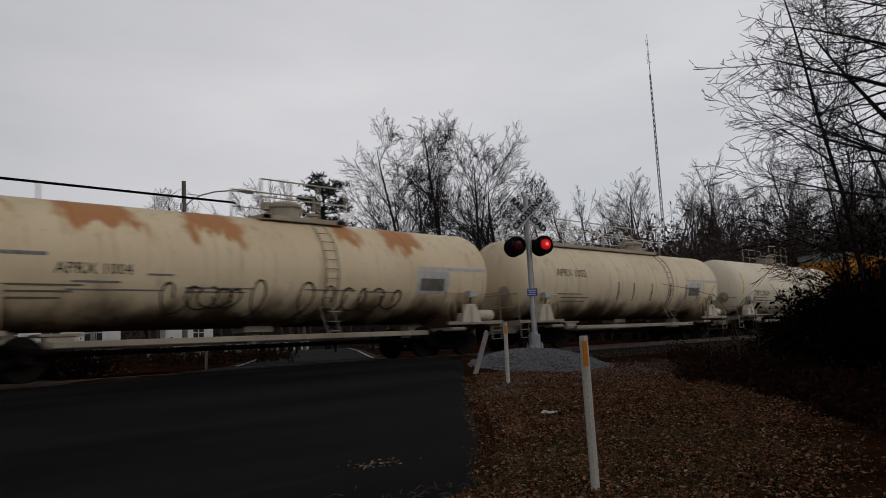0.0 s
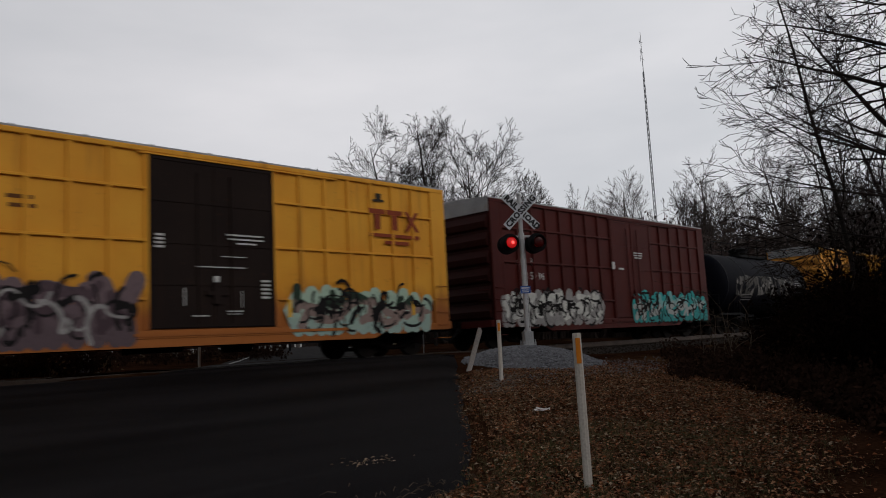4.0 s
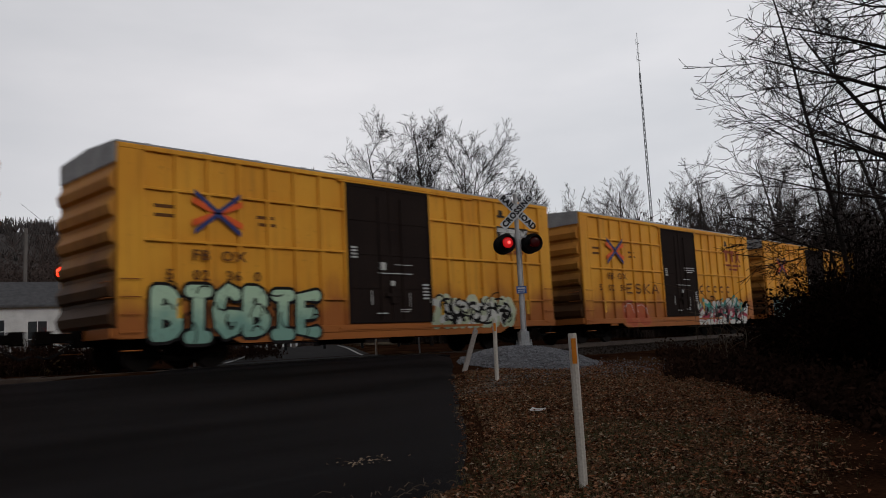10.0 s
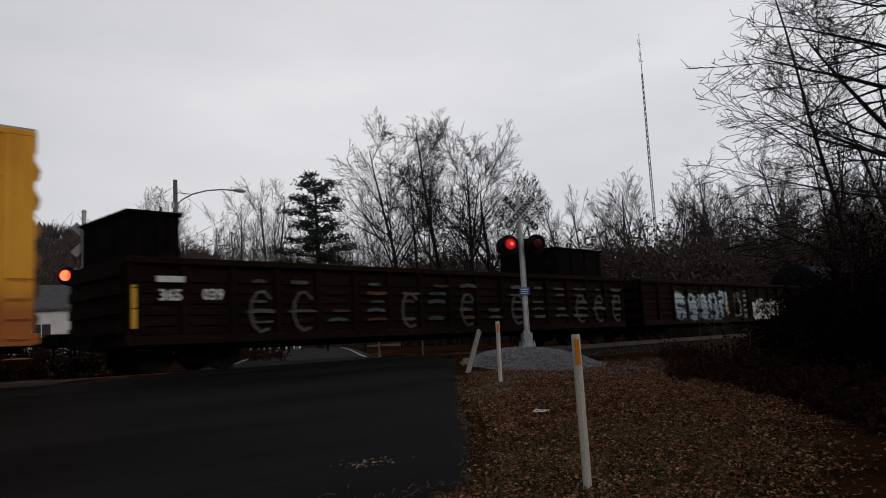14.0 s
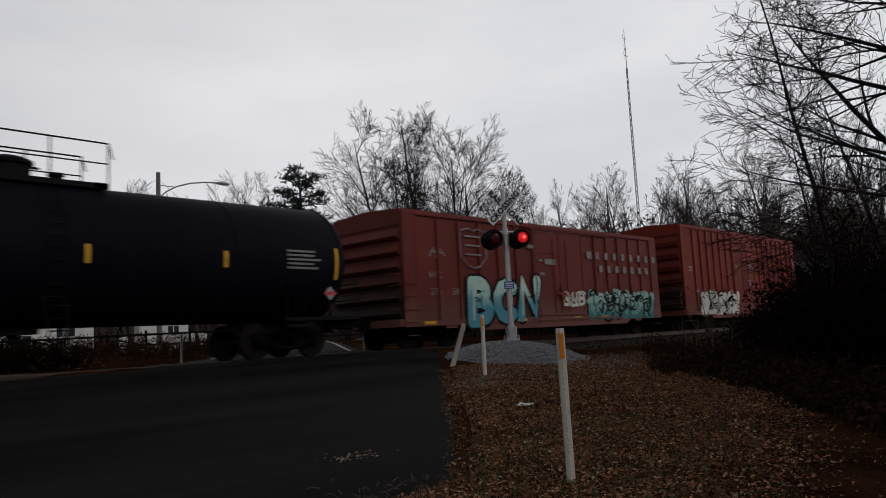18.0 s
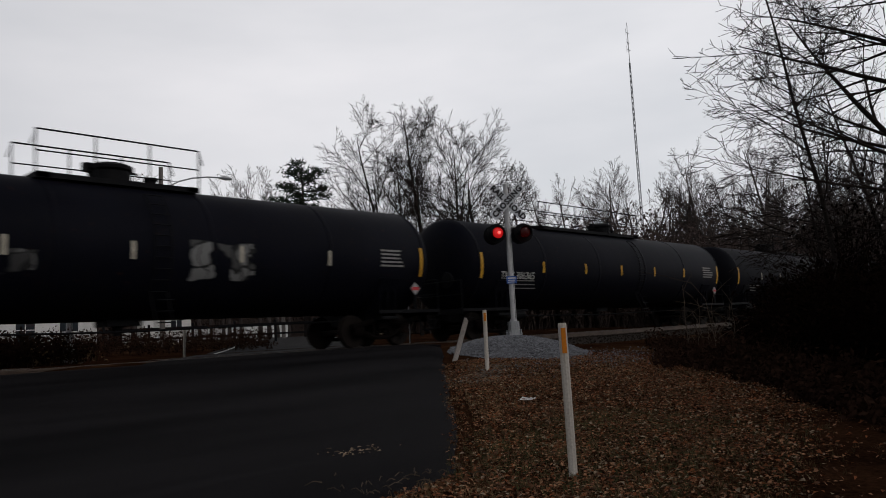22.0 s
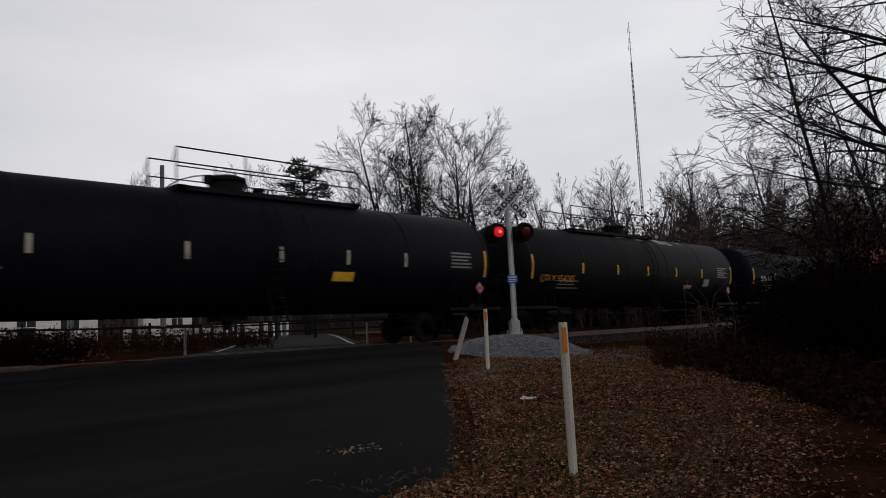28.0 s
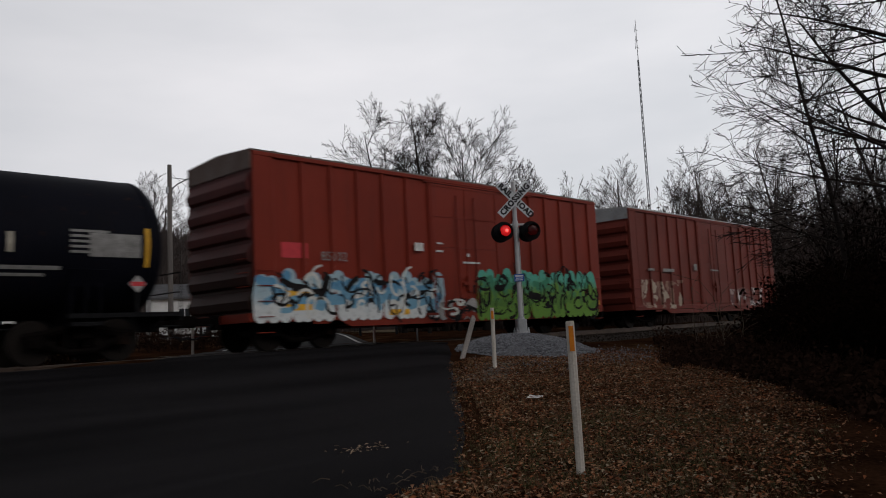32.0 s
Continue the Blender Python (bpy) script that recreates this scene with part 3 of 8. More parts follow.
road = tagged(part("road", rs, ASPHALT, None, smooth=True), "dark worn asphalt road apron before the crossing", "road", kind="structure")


def crossing_strip(name, y0, y1, material, lift, label):
    s = Shape()
    rows = 14
    for j in range(rows + 1):
        y = y0 + (y1 - y0) * j / rows
        xl, xr = far_left(y) - 0.4, max(far_right(y) + 0.4, 15.95 if y < 18.2 else 0)
        for k in range(11):
            x = xl + (xr - xl) * k / 10
            s.v.append((x, y, road_z(y) + lift))
    s.f = [(j * 11 + i, j * 11 + i + 1, (j + 1) * 11 + i + 1, (j + 1) * 11 + i) for j in range(rows) for i in range(10)]
    top = len(s.v)
    s.v += [(x, y, z - 0.25) for x, y, z in s.v]
    s.f += [(i, i + 11, top + i + 11, top + i) for i in range(0, rows * 11, 11)] + [(i + 10, top + i + 10, top + i + 21, i + 21) for i in range(0, rows * 11, 11)]
    s.f += [(i, top + i, top + i + 1, i + 1) for i in range(10)] + [(rows * 11 + i, rows * 11 + i + 1, top + rows * 11 + i + 1, top + rows * 11 + i) for i in range(10)]
    return tagged(part(name, s, material, None), label, "road", kind="structure")


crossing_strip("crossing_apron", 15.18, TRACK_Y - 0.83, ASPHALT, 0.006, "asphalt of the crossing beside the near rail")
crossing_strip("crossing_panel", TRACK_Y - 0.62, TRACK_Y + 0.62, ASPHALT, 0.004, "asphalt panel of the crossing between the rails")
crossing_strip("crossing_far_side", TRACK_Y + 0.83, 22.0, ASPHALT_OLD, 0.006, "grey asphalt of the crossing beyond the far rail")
s = Shape()
ys2 = spaced([(22.0, 60, 40), (60, 160, 20)])
for y in ys2:
    for k in range(5):
        s.v.append((far_left(y) - 0.1 + (far_right(y) - far_left(y) + 0.2) * k / 4, y, road_z(y) + 0.02))
s.f = [(j * 5 + i, j * 5 + i + 1, (j + 1) * 5 + i + 1, (j + 1) * 5 + i) for j in range(len(ys2) - 1) for i in range(4)]
fs = Shape()
fx_, fy_ = spaced([(-30, 60, 45)]), spaced([(33.0, 58.0, 16)])
fs.v = [(x, y, ground_z(x, y) + 0.06) for y in fy_ for x in fx_]
fs.f = [(j * 46 + i, j * 46 + i + 1, (j + 1) * 46 + i + 1, (j + 1) * 46 + i) for j in range(16) for i in range(45) if not far_left(fy_[j]) - 2.4 < fx_[i] < far_right(fy_[j]) + 1.2]
tagged(part("dry_field", fs, STRAW, None, smooth=True), "pale tan dry grass field beyond the track", "field", kind="structure")
far_road = tagged(part("far_road", s, ASPHALT_OLD, None), "narrow grey asphalt lane beyond the track", "road", kind="structure")
for nm, fx in (("edge_line", lambda y: far_left(y) + 0.35), ("edge_line", lambda y: far_right(y) - 0.35)):
    s = Shape()
    yy = spaced([(21.2, 46, 12)])
    for y in yy:
        s.v += [(fx(y) - 0.07, y, road_z(y) + 0.026), (fx(y) + 0.07, y, road_z(y) + 0.026)]
    s.f = [(2 * j, 2 * j + 1, 2 * j + 3, 2 * j + 2) for j in range(len(yy) - 1)]
    tagged(part(nm, s, LINE_WHITE, None), "worn white edge line on the far lane", "road marking", kind="structure")

# track bed, ties and rails
s = Shape()
prof = [(-2.6, -0.55), (-1.75, -0.20), (-0.8, -0.17), (0.8, -0.17), (1.75, -0.20), (2.6, -0.55)]
xs = spaced([(-70, -4, 22), (-4, 40, 88), (40, 260, 60)])
for x in xs:
    for y, z in prof:
        s.v.append((x, TRACK_Y + y + 0.05 * noise.noise((x, y, 0)), z + 0.03 * noise.noise((x * 2.0, y * 2.0, 5))))
s.f = [(j * 6 + i, (j + 1) * 6 + i, (j + 1) * 6 + i + 1, j * 6 + i + 1) for j in range(len(xs) - 1) for i in range(5)]
bed = tagged(part("ballast_bed", s, BALLAST, None, smooth=True), "dark dirty stone ballast under the track", "ballast", kind="structure")
track = tagged(new("railway_track"), "single railway track with worn rails on timber ties", "track", kind="structure")
for side in (-1, 1):
    y = TRACK_Y + side * 0.7525
    part("rail", Shape().box(-70, 260, y - 0.07, y + 0.07, -0.18, -0.165).box(-70, 260, y - 0.01, y + 0.01, -0.165, -0.04).box(-70, 260, y - 0.036, y + 0.036, -0.04, -0.002), RAIL, track)
    part("rail_head", Shape().box(-70, 260, y - 0.030, y + 0.030, -0.004, 0.0015), RAILTOP, track, "bright worn running surface")
tie_me = kept("tie", lambda: Shape().box(-0.115, 0.115, -1.3, 1.3, -0.30, -0.155, 0.012).mesh("tie"))
tie_me.materials.append(TIE)
for i in range(150):
    x = -12 + i * 0.5
    if 6.5 < x < 17.5:
        continue
    part("tie", tie_me, TIE, track, at=pose(x + random.uniform(-0.03, 0.03), TRACK_Y, random.uniform(-0.01, 0.01), 0, 0, random.uniform(-1.5, 1.5)))

# ---- the train ----
CARS = []  # (thing, place along the train, wheelset pivots)
WHEELS = []


def run(t):
    """Metres that the train has gone at t seconds."""
    return 13.38 * t - 0.00425 * t * t


def wheelset_mesh():
    s = Shape()
    for side in (-1, 1):
        y = side * 0.7525
        s.lathe([(-0.07, 0.10), (-0.066, 0.40), (-0.066, 0.455), (0.03, 0.457), (0.034, 0.485), (0.062, 0.485), (0.066, 0.40), (0.05, 0.16), (0.08, 0.10)] if side < 0 else
                [(-0.08, 0.10), (-0.05, 0.16), (-0.066, 0.40), (-0.062, 0.485), (-0.034, 0.485), (-0.03, 0.457), (0.066, 0.455), (0.066, 0.40), (0.07, 0.10)], "y", (0, y, 0), 20)
        for k in range(5):
            a = 2 * math.pi * k / 5
            s.box(0.24 * math.cos(a) - 0.035, 0.24 * math.cos(a) + 0.035, y + side * 0.07 - 0.012, y + side * 0.07 + 0.012, 0.24 * math.sin(a) - 0.035, 0.24 * math.sin(a) + 0.035)
    s.lathe([(-1.05, 0.075), (1.05, 0.075)], "y", (0, 0, 0), 10)
    return s.mesh("wheelset", False)


def sideframe_mesh(y):
    """A cast truck side with its bowed top chord, tension member, spring window and pedestals."""
    s = Shape()
    for a, b in ((-1, 1), (1, -1)):
        s.tube([(a * 1.12, y, 0.60), (a * 0.75, y, 0.64), (a * 0.42, y, 0.72), (0, y, 0.74)], [0.075, 0.085, 0.09, 0.09], 6)
        s.tube([(a * 0.95, y, 0.55), (a * 0.62, y, 0.40), (a * 0.34, y, 0.27), (0, y, 0.25)], [0.07, 0.07, 0.07, 0.07], 6)
        s.tube([(a * 0.30, y, 0.27), (a * 0.27, y, 0.72)], 0.05, 6)
        s.box(a * 0.885 - 0.16, a * 0.885 + 0.16, y - 0.07, y + 0.07, 0.36, 0.60)
        s.lathe([(-0.10, 0.10), (0.02, 0.12), (0.09, 0.09)], "y", (a * 0.885, y, 0.457), 12)
    return s.mesh("sideframe")


def truck(car, x):
    """One four-wheel truck under a car at x."""
    for side in (-1, 1):
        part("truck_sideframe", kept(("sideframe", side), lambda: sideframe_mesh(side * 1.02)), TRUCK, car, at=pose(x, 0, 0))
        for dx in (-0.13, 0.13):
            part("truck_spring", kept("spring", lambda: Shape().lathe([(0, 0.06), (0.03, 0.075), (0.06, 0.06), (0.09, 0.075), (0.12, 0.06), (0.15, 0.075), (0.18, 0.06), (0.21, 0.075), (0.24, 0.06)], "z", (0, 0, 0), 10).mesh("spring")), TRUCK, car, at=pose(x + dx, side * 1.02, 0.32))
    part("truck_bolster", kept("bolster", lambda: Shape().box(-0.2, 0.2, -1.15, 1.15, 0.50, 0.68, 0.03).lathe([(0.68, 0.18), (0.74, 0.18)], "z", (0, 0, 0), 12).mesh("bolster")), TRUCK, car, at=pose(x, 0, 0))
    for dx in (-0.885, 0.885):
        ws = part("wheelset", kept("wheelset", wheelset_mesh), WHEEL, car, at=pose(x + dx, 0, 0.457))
        WHEELS.append((ws, x + dx))


def coupler(car, x, sgn):
    s = Shape()
    s.box(min(x, x + sgn * 0.55), max(x, x + sgn * 0.55), -0.09, 0.09, 0.72, 0.92, 0.02)
    s.box(min(x + sgn * 0.5, x + sgn * 0.80), max(x + sgn * 0.5, x + sgn * 0.80), -0.17, 0.15, 0.68, 0.98, 0.03)
    part("coupler", s, TRUCK, car)
    part("air_hose", Shape().tube([(x + sgn * 0.2, -0.35, 0.75), (x + sgn * 0.4, -0.4, 0.5), (x + sgn * 0.65, -0.32, 0.38), (x + sgn * 0.85, -0.25, 0.45)], 0.028, 6), BLACK, car)


def rung_ladder(name, car, x, y, z0, z1, n, wide, material, along="x"):
    ins = -0.09 if (y if along == "x" else x) > 0 else 0.09
    if along == "x":
        me = kept(("rung_x", wide, ins), lambda: Shape().tube([(-wide / 2, ins, 0), (-wide / 2, 0, 0), (wide / 2, 0, 0), (wide / 2, ins, 0)], 0.013, 5).mesh("grab_iron"))
    else:
        me = kept(("rung_y", wide, ins), lambda: Shape().tube([(ins, -wide / 2, 0), (0, -wide / 2, 0), (0, wide / 2, 0), (ins, wide / 2, 0)], 0.013, 5).mesh("grab_iron"))
    for i in range(n):
        part("grab_iron", me, material, car, at=pose(x, y, z0 + (z1 - z0) * i / max(1, n - 1)))


def box_car(u0, u1, paint, name="box_car", label="", eave=5.05, sill=0.72, door=(-1.58, 1.72), door_mat=None, posts=9, rails=3, plug=True, roof=None, group="box cars of the train", end_grey=True, fish=True, end_paint=None):
    """A box car: shell, posts and flanges on both sides, doors, ribbed ends, roof, sills, ladders, brake gear and trucks."""
    hl, hw = (u1 - u0) / 2, 1.56
    car = thing(name, label, "railway car", group)
    CARS.append((car, (u0 + u1) / 2))
    end_paint = end_paint or paint
    key = (round(hl, 2), eave, sill, posts, rails, door, plug)
    body = Shape()
    body.box(-hl, hl, -hw, hw, sill + 0.18, eave)
    part("body", kept(("body",) + key, lambda: body.mesh("body")), paint, car)
    roof_s = Shape()
    rz = 0.13
    roof_s.v = [(x, y, z) for x in (-hl - 0.03, hl + 0.03) for y, z in ((-hw - 0.03, eave - 0.02), (-hw - 0.03, eave + 0.03), (0, eave + rz), (hw + 0.03, eave + 0.03), (hw + 0.03, eave - 0.02))]
    roof_s.f = [(0, 1, 6, 5), (1, 2, 7, 6), (2, 3, 8, 7), (3, 4, 9, 8), (4, 0, 5, 9), (4, 3, 2, 1, 0), (5, 6, 7, 8, 9)]
    part("roof", kept(("roof",) + key, lambda: roof_s.mesh("roof")), roof or ROOF_METAL, car)
    for i in range(11):
        x = -hl + 2 * hl * (i + 0.5) / 11
        sr = Shape()
        sr.v = [(x + d, y, z) for d in (-0.03, 0.03) for y, z in ((-hw, eave + 0.02), (0, eave + rz), (hw, eave + 0.02), (hw, eave + 0.06), (0, eave + rz + 0.04), (-hw, eave + 0.06))]
        sr.f = [(0, 1, 7, 6), (1, 2, 8, 7), (2, 3, 9, 8), (3, 4, 10, 9), (4, 5, 11, 10), (5, 0, 6, 11)]
        part("roof_seam", kept(("roof_seam", i) + key, lambda: sr.mesh("roof_seam")), roof or ROOF_METAL, car)
    for side in (-1, 1):
        y0, y1 = (side * hw, side * (hw + 0.07)) if side > 0 else (side * (hw + 0.07), side * hw)
        # corner posts, top chord and side sill
        for sx in (-1, 1):
            a, b = sorted((sx * hl, sx * (hl - 0.55)))
            part("corner_panel", kept(("corner", side, sx) + key, lambda: Shape().box(a, b, y0 + 0.01, y1 - 0.01, sill, eave - 0.10).mesh("corner_panel")), paint, car)
        part("top_chord", kept(("chord", side) + key, lambda: Shape().box(-hl, hl, y0, y1, eave - 0.14, eave - 0.021, 0.015).mesh("top_chord")), paint, car)
        part("side_sill", kept(("sill", side) + key, lambda: Shape().box(-hl, hl, y0 + 0.005, y1 - 0.005, sill, sill + 0.20, 0.015).mesh("side_sill")), paint, car)
        if fish:
            fs = Shape()
            zz = [(-hl + 2.6, sill), (-hl + 3.0, sill - 0.18), (hl - 3.0, sill - 0.18), (hl - 2.6, sill)]
            fs.v = [(x, y, z) for y in (y0 + 0.012, y1 - 0.02) for x, z in zz]
            fs.f = [(0, 1, 2, 3), (7, 6, 5, 4), (0, 4, 5, 1), (1, 5, 6, 2), (2, 6, 7, 3)]
            part("deep_sill", kept(("fish", side) + key, lambda: fs.mesh("deep_sill")), paint, car)
        d0, d1 = door if side < 0 else (-door[1], -door[0])
        for lo, hi in ((-hl + 0.55, d0), (d1, hl - 0.55)):
            n = max(3, round((hi - lo) / (2 * hl / (2 * posts + 1))))
            for i in range(n + 1):
                x = lo + (hi - lo) * i / n
                part("side_post", kept(("post", side, round(x, 3)) + key, lambda: Shape().box(x - 0.05, x + 0.05, y0 + 0.003, y1 - 0.003, sill + 0.2, eave - 0.14, 0.012).mesh("side_post")), paint, car)
            for k in range(rails):
                z = sill + (eave - sill) * ((0.205, 0.505, 0.775)[k] if rails == 3 else (k + 1) / (rails + 1))
                part("side_flange", kept(("flange", side, round(lo, 3), k) + key, lambda: Shape().box(lo + 0.05, hi - 0.05, y0 + 0.002, y1 - 0.002, z - 0.032, z + 0.032, 0.01).mesh("side_flange")), paint, car)
        dm = door_mat or DOOR_BLACK
        dy0, dy1 = (side * (hw + 0.02), side * (hw + 0.09)) if side > 0 else (side * (hw + 0.09), side * (hw + 0.02))
        dz0, dz1 = sill + 0.22, eave - 0.20
        dr = part("door", kept(("door", side) + key, lambda: Shape().box(d0 + 0.05, d1 - 0.05, dy0 + 0.03, dy1 - 0.03, dz0, dz1).mesh("door")), dm, car, "sliding door with pressed panels" if not plug else "dark plug door with locking bars")
        nb = 4
        for i in range(nb + 1):
            z = dz0 + 0.05 + (dz1 - dz0 - 0.1) * i / nb
            part("door_flange", kept(("dflange", side, i) + key, lambda: Shape().box(d0 + 0.05, d1 - 0.05, dy0 + 0.012, dy1 - 0.012, z - 0.03, z + 0.03).mesh("door_flange")), dm, dr)
        for fx in (0.0, 0.5, 1.0):
            x = d0 + 0.07 + (d1 - d0 - 0.14) * fx
            part("door_stile", kept(("dstile", side, fx) + key, lambda: Shape().box(x - 0.03, x + 0.03, dy0 + 0.008, dy1 - 0.008, dz0, dz1).mesh("door_stile")), dm, dr)
        yb = side * (hw + 0.11)
        for fx in (0.36, 0.62):
            x = d0 + (d1 - d0) * fx
            part("locking_bar", kept(("lock", side, fx) + key, lambda: Shape().tube([(x, yb, dz0 + 0.1), (x, yb, dz1 - 0.3)], 0.022, 6).mesh("locking_bar")), dm, dr)
        x = d0 + (d1 - d0) * 0.5
        part("door_gear", kept(("dgear", side) + key, lambda: Shape().box(x - 0.28, x + 0.28, yb - 0.03, yb + 0.03, dz0 + 0.75, dz0 + 0.85).box(x - 0.10, x + 0.10, yb - 0.04, yb + 0.04, dz0 + 0.55, dz0 + 1.05).mesh("door_gear")), dm, dr, "worn door opening gear")
        part("door_track", kept(("dtrack", side) + key, lambda: Shape().box(d0 - 0.3, d1 + (2.2 if side < 0 else 0.3), min(dy0, dy1 - 0.02), max(dy0, dy1 - 0.02), sill + 0.06, sill + 0.13).mesh("door_track")), paint, car)
        part("door_guide", kept(("dguide", side) + key, lambda: Shape().box(d0 - 0.2, d1 + 2.0, min(dy0, dy1), max(dy0, dy1), eave - 0.19, eave - 0.15).mesh("door_guide")), paint, car)
        ys_ = side * (hw + 0.12)
        for sx in (-1, 1):
            rung_ladder("side_ladder", car, sx * (hl - 0.28), ys_, sill - 0.25, sill + 1.3, 5, 0.42, paint)
            part("jacking_pad", kept(("pad", side, sx) + key, lambda: Shape().box(sx * (hl - 2.0) - 0.25, sx * (hl - 2.0) + 0.25, y0 + 0.02, y1 - 0.02, sill - 0.08, sill + 0.05).mesh("jacking_pad")), paint, car)
    # ends with pressed ribs
    for sx in (-1, 1):
        for i in range(6):
            z0 = sill + 0.25 + i * (eave - sill - 0.75) / 6
            z1 = z0 + (eave - sill - 0.75) / 6
            rib = Shape()
            x = sx * hl
            pr = [(x, z0 + 0.02), (x + sx * 0.11, z0 + 0.10), (x + sx * 0.15, z1 - 0.30), (x, z1 - 0.04)]
            rib.v = [(px, y, pz) for y in (-hw + 0.06, hw - 0.06) for px, pz in pr]
            rib.f = [(0, 1, 5, 4), (1, 2, 6, 5), (2, 3, 7, 6), (3, 2, 1, 0), (4, 5, 6, 7), (0, 4, 7, 3)]
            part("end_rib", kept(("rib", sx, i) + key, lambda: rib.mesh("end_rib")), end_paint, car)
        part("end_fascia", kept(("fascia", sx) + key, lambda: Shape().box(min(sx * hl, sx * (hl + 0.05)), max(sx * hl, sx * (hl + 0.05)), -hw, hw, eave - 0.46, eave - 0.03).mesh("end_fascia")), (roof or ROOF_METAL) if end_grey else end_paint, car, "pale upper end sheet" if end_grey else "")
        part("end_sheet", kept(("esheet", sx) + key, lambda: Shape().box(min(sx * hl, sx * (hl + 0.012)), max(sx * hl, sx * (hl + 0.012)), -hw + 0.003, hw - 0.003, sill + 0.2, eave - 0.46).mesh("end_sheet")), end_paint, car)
        part("end_sill", kept(("esill", sx) + key, lambda: Shape().box(min(sx * (hl - 0.1), sx * (hl + 0.14)), max(sx * (hl - 0.1), sx * (hl + 0.14)), -hw, hw, sill + 0.02, sill + 0.24, 0.02).mesh("end_sill")), paint, car)
        rung_ladder("end_ladder", car, sx * (hl + 0.13), -hw + 0.35, sill + 0.2, sill + 1.6, 5, 0.42, paint, along="y")
        coupler(car, sx * (hl + 0.3), sx)
    part("brake_wheel", Shape().lathe([(hl + 0.14, 0.02), (hl + 0.16, 0.27), (hl + 0.19, 0.29), (hl + 0.21, 0.27), (hl + 0.20, 0.03)], "x", (0, 0.6, sill + 1.2), 16), TRUCK, car)
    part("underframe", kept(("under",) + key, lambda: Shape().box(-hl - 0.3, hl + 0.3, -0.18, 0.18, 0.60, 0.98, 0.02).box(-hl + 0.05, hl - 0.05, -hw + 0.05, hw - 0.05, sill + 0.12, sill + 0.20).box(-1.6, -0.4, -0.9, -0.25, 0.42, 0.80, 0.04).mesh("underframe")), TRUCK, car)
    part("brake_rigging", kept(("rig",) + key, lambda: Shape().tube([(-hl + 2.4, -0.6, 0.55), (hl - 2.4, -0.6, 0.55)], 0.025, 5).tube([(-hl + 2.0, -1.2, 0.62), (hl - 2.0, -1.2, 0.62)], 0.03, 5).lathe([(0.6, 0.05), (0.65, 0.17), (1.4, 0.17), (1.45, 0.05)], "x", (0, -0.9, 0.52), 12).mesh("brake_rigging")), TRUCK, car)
    for sx in (-1, 1):
        truck(car, sx * (hl - 1.75))
    return car, hl, hw


def tank_profile(hl, R, depth):
    p = []
    for i in range(9):
        a = math.pi / 2 * i / 8
        p.append((-hl - depth * math.cos(a), max(0.02, R * math.sin(a))))
    return p + [(-s, r) for s, r in p[::-1]]


def cyl_patch(x0, x1, z0, z1, R, zc, lift=0.008, n=6):
    s = Shape()
    zs = [z0 + (z1 - z0) * i / n for i in range(n + 1)]
    ring = [(-math.sqrt(max(0.01, (R + lift) ** 2 - (z - zc) ** 2)), z) for z in zs]
    s.v = [(x, a, b) for x in (x0, x1) for a, b in ring]
    s.f = [(i, n + 1 + i, n + 2 + i, i + 1) for i in range(n)]
    return s


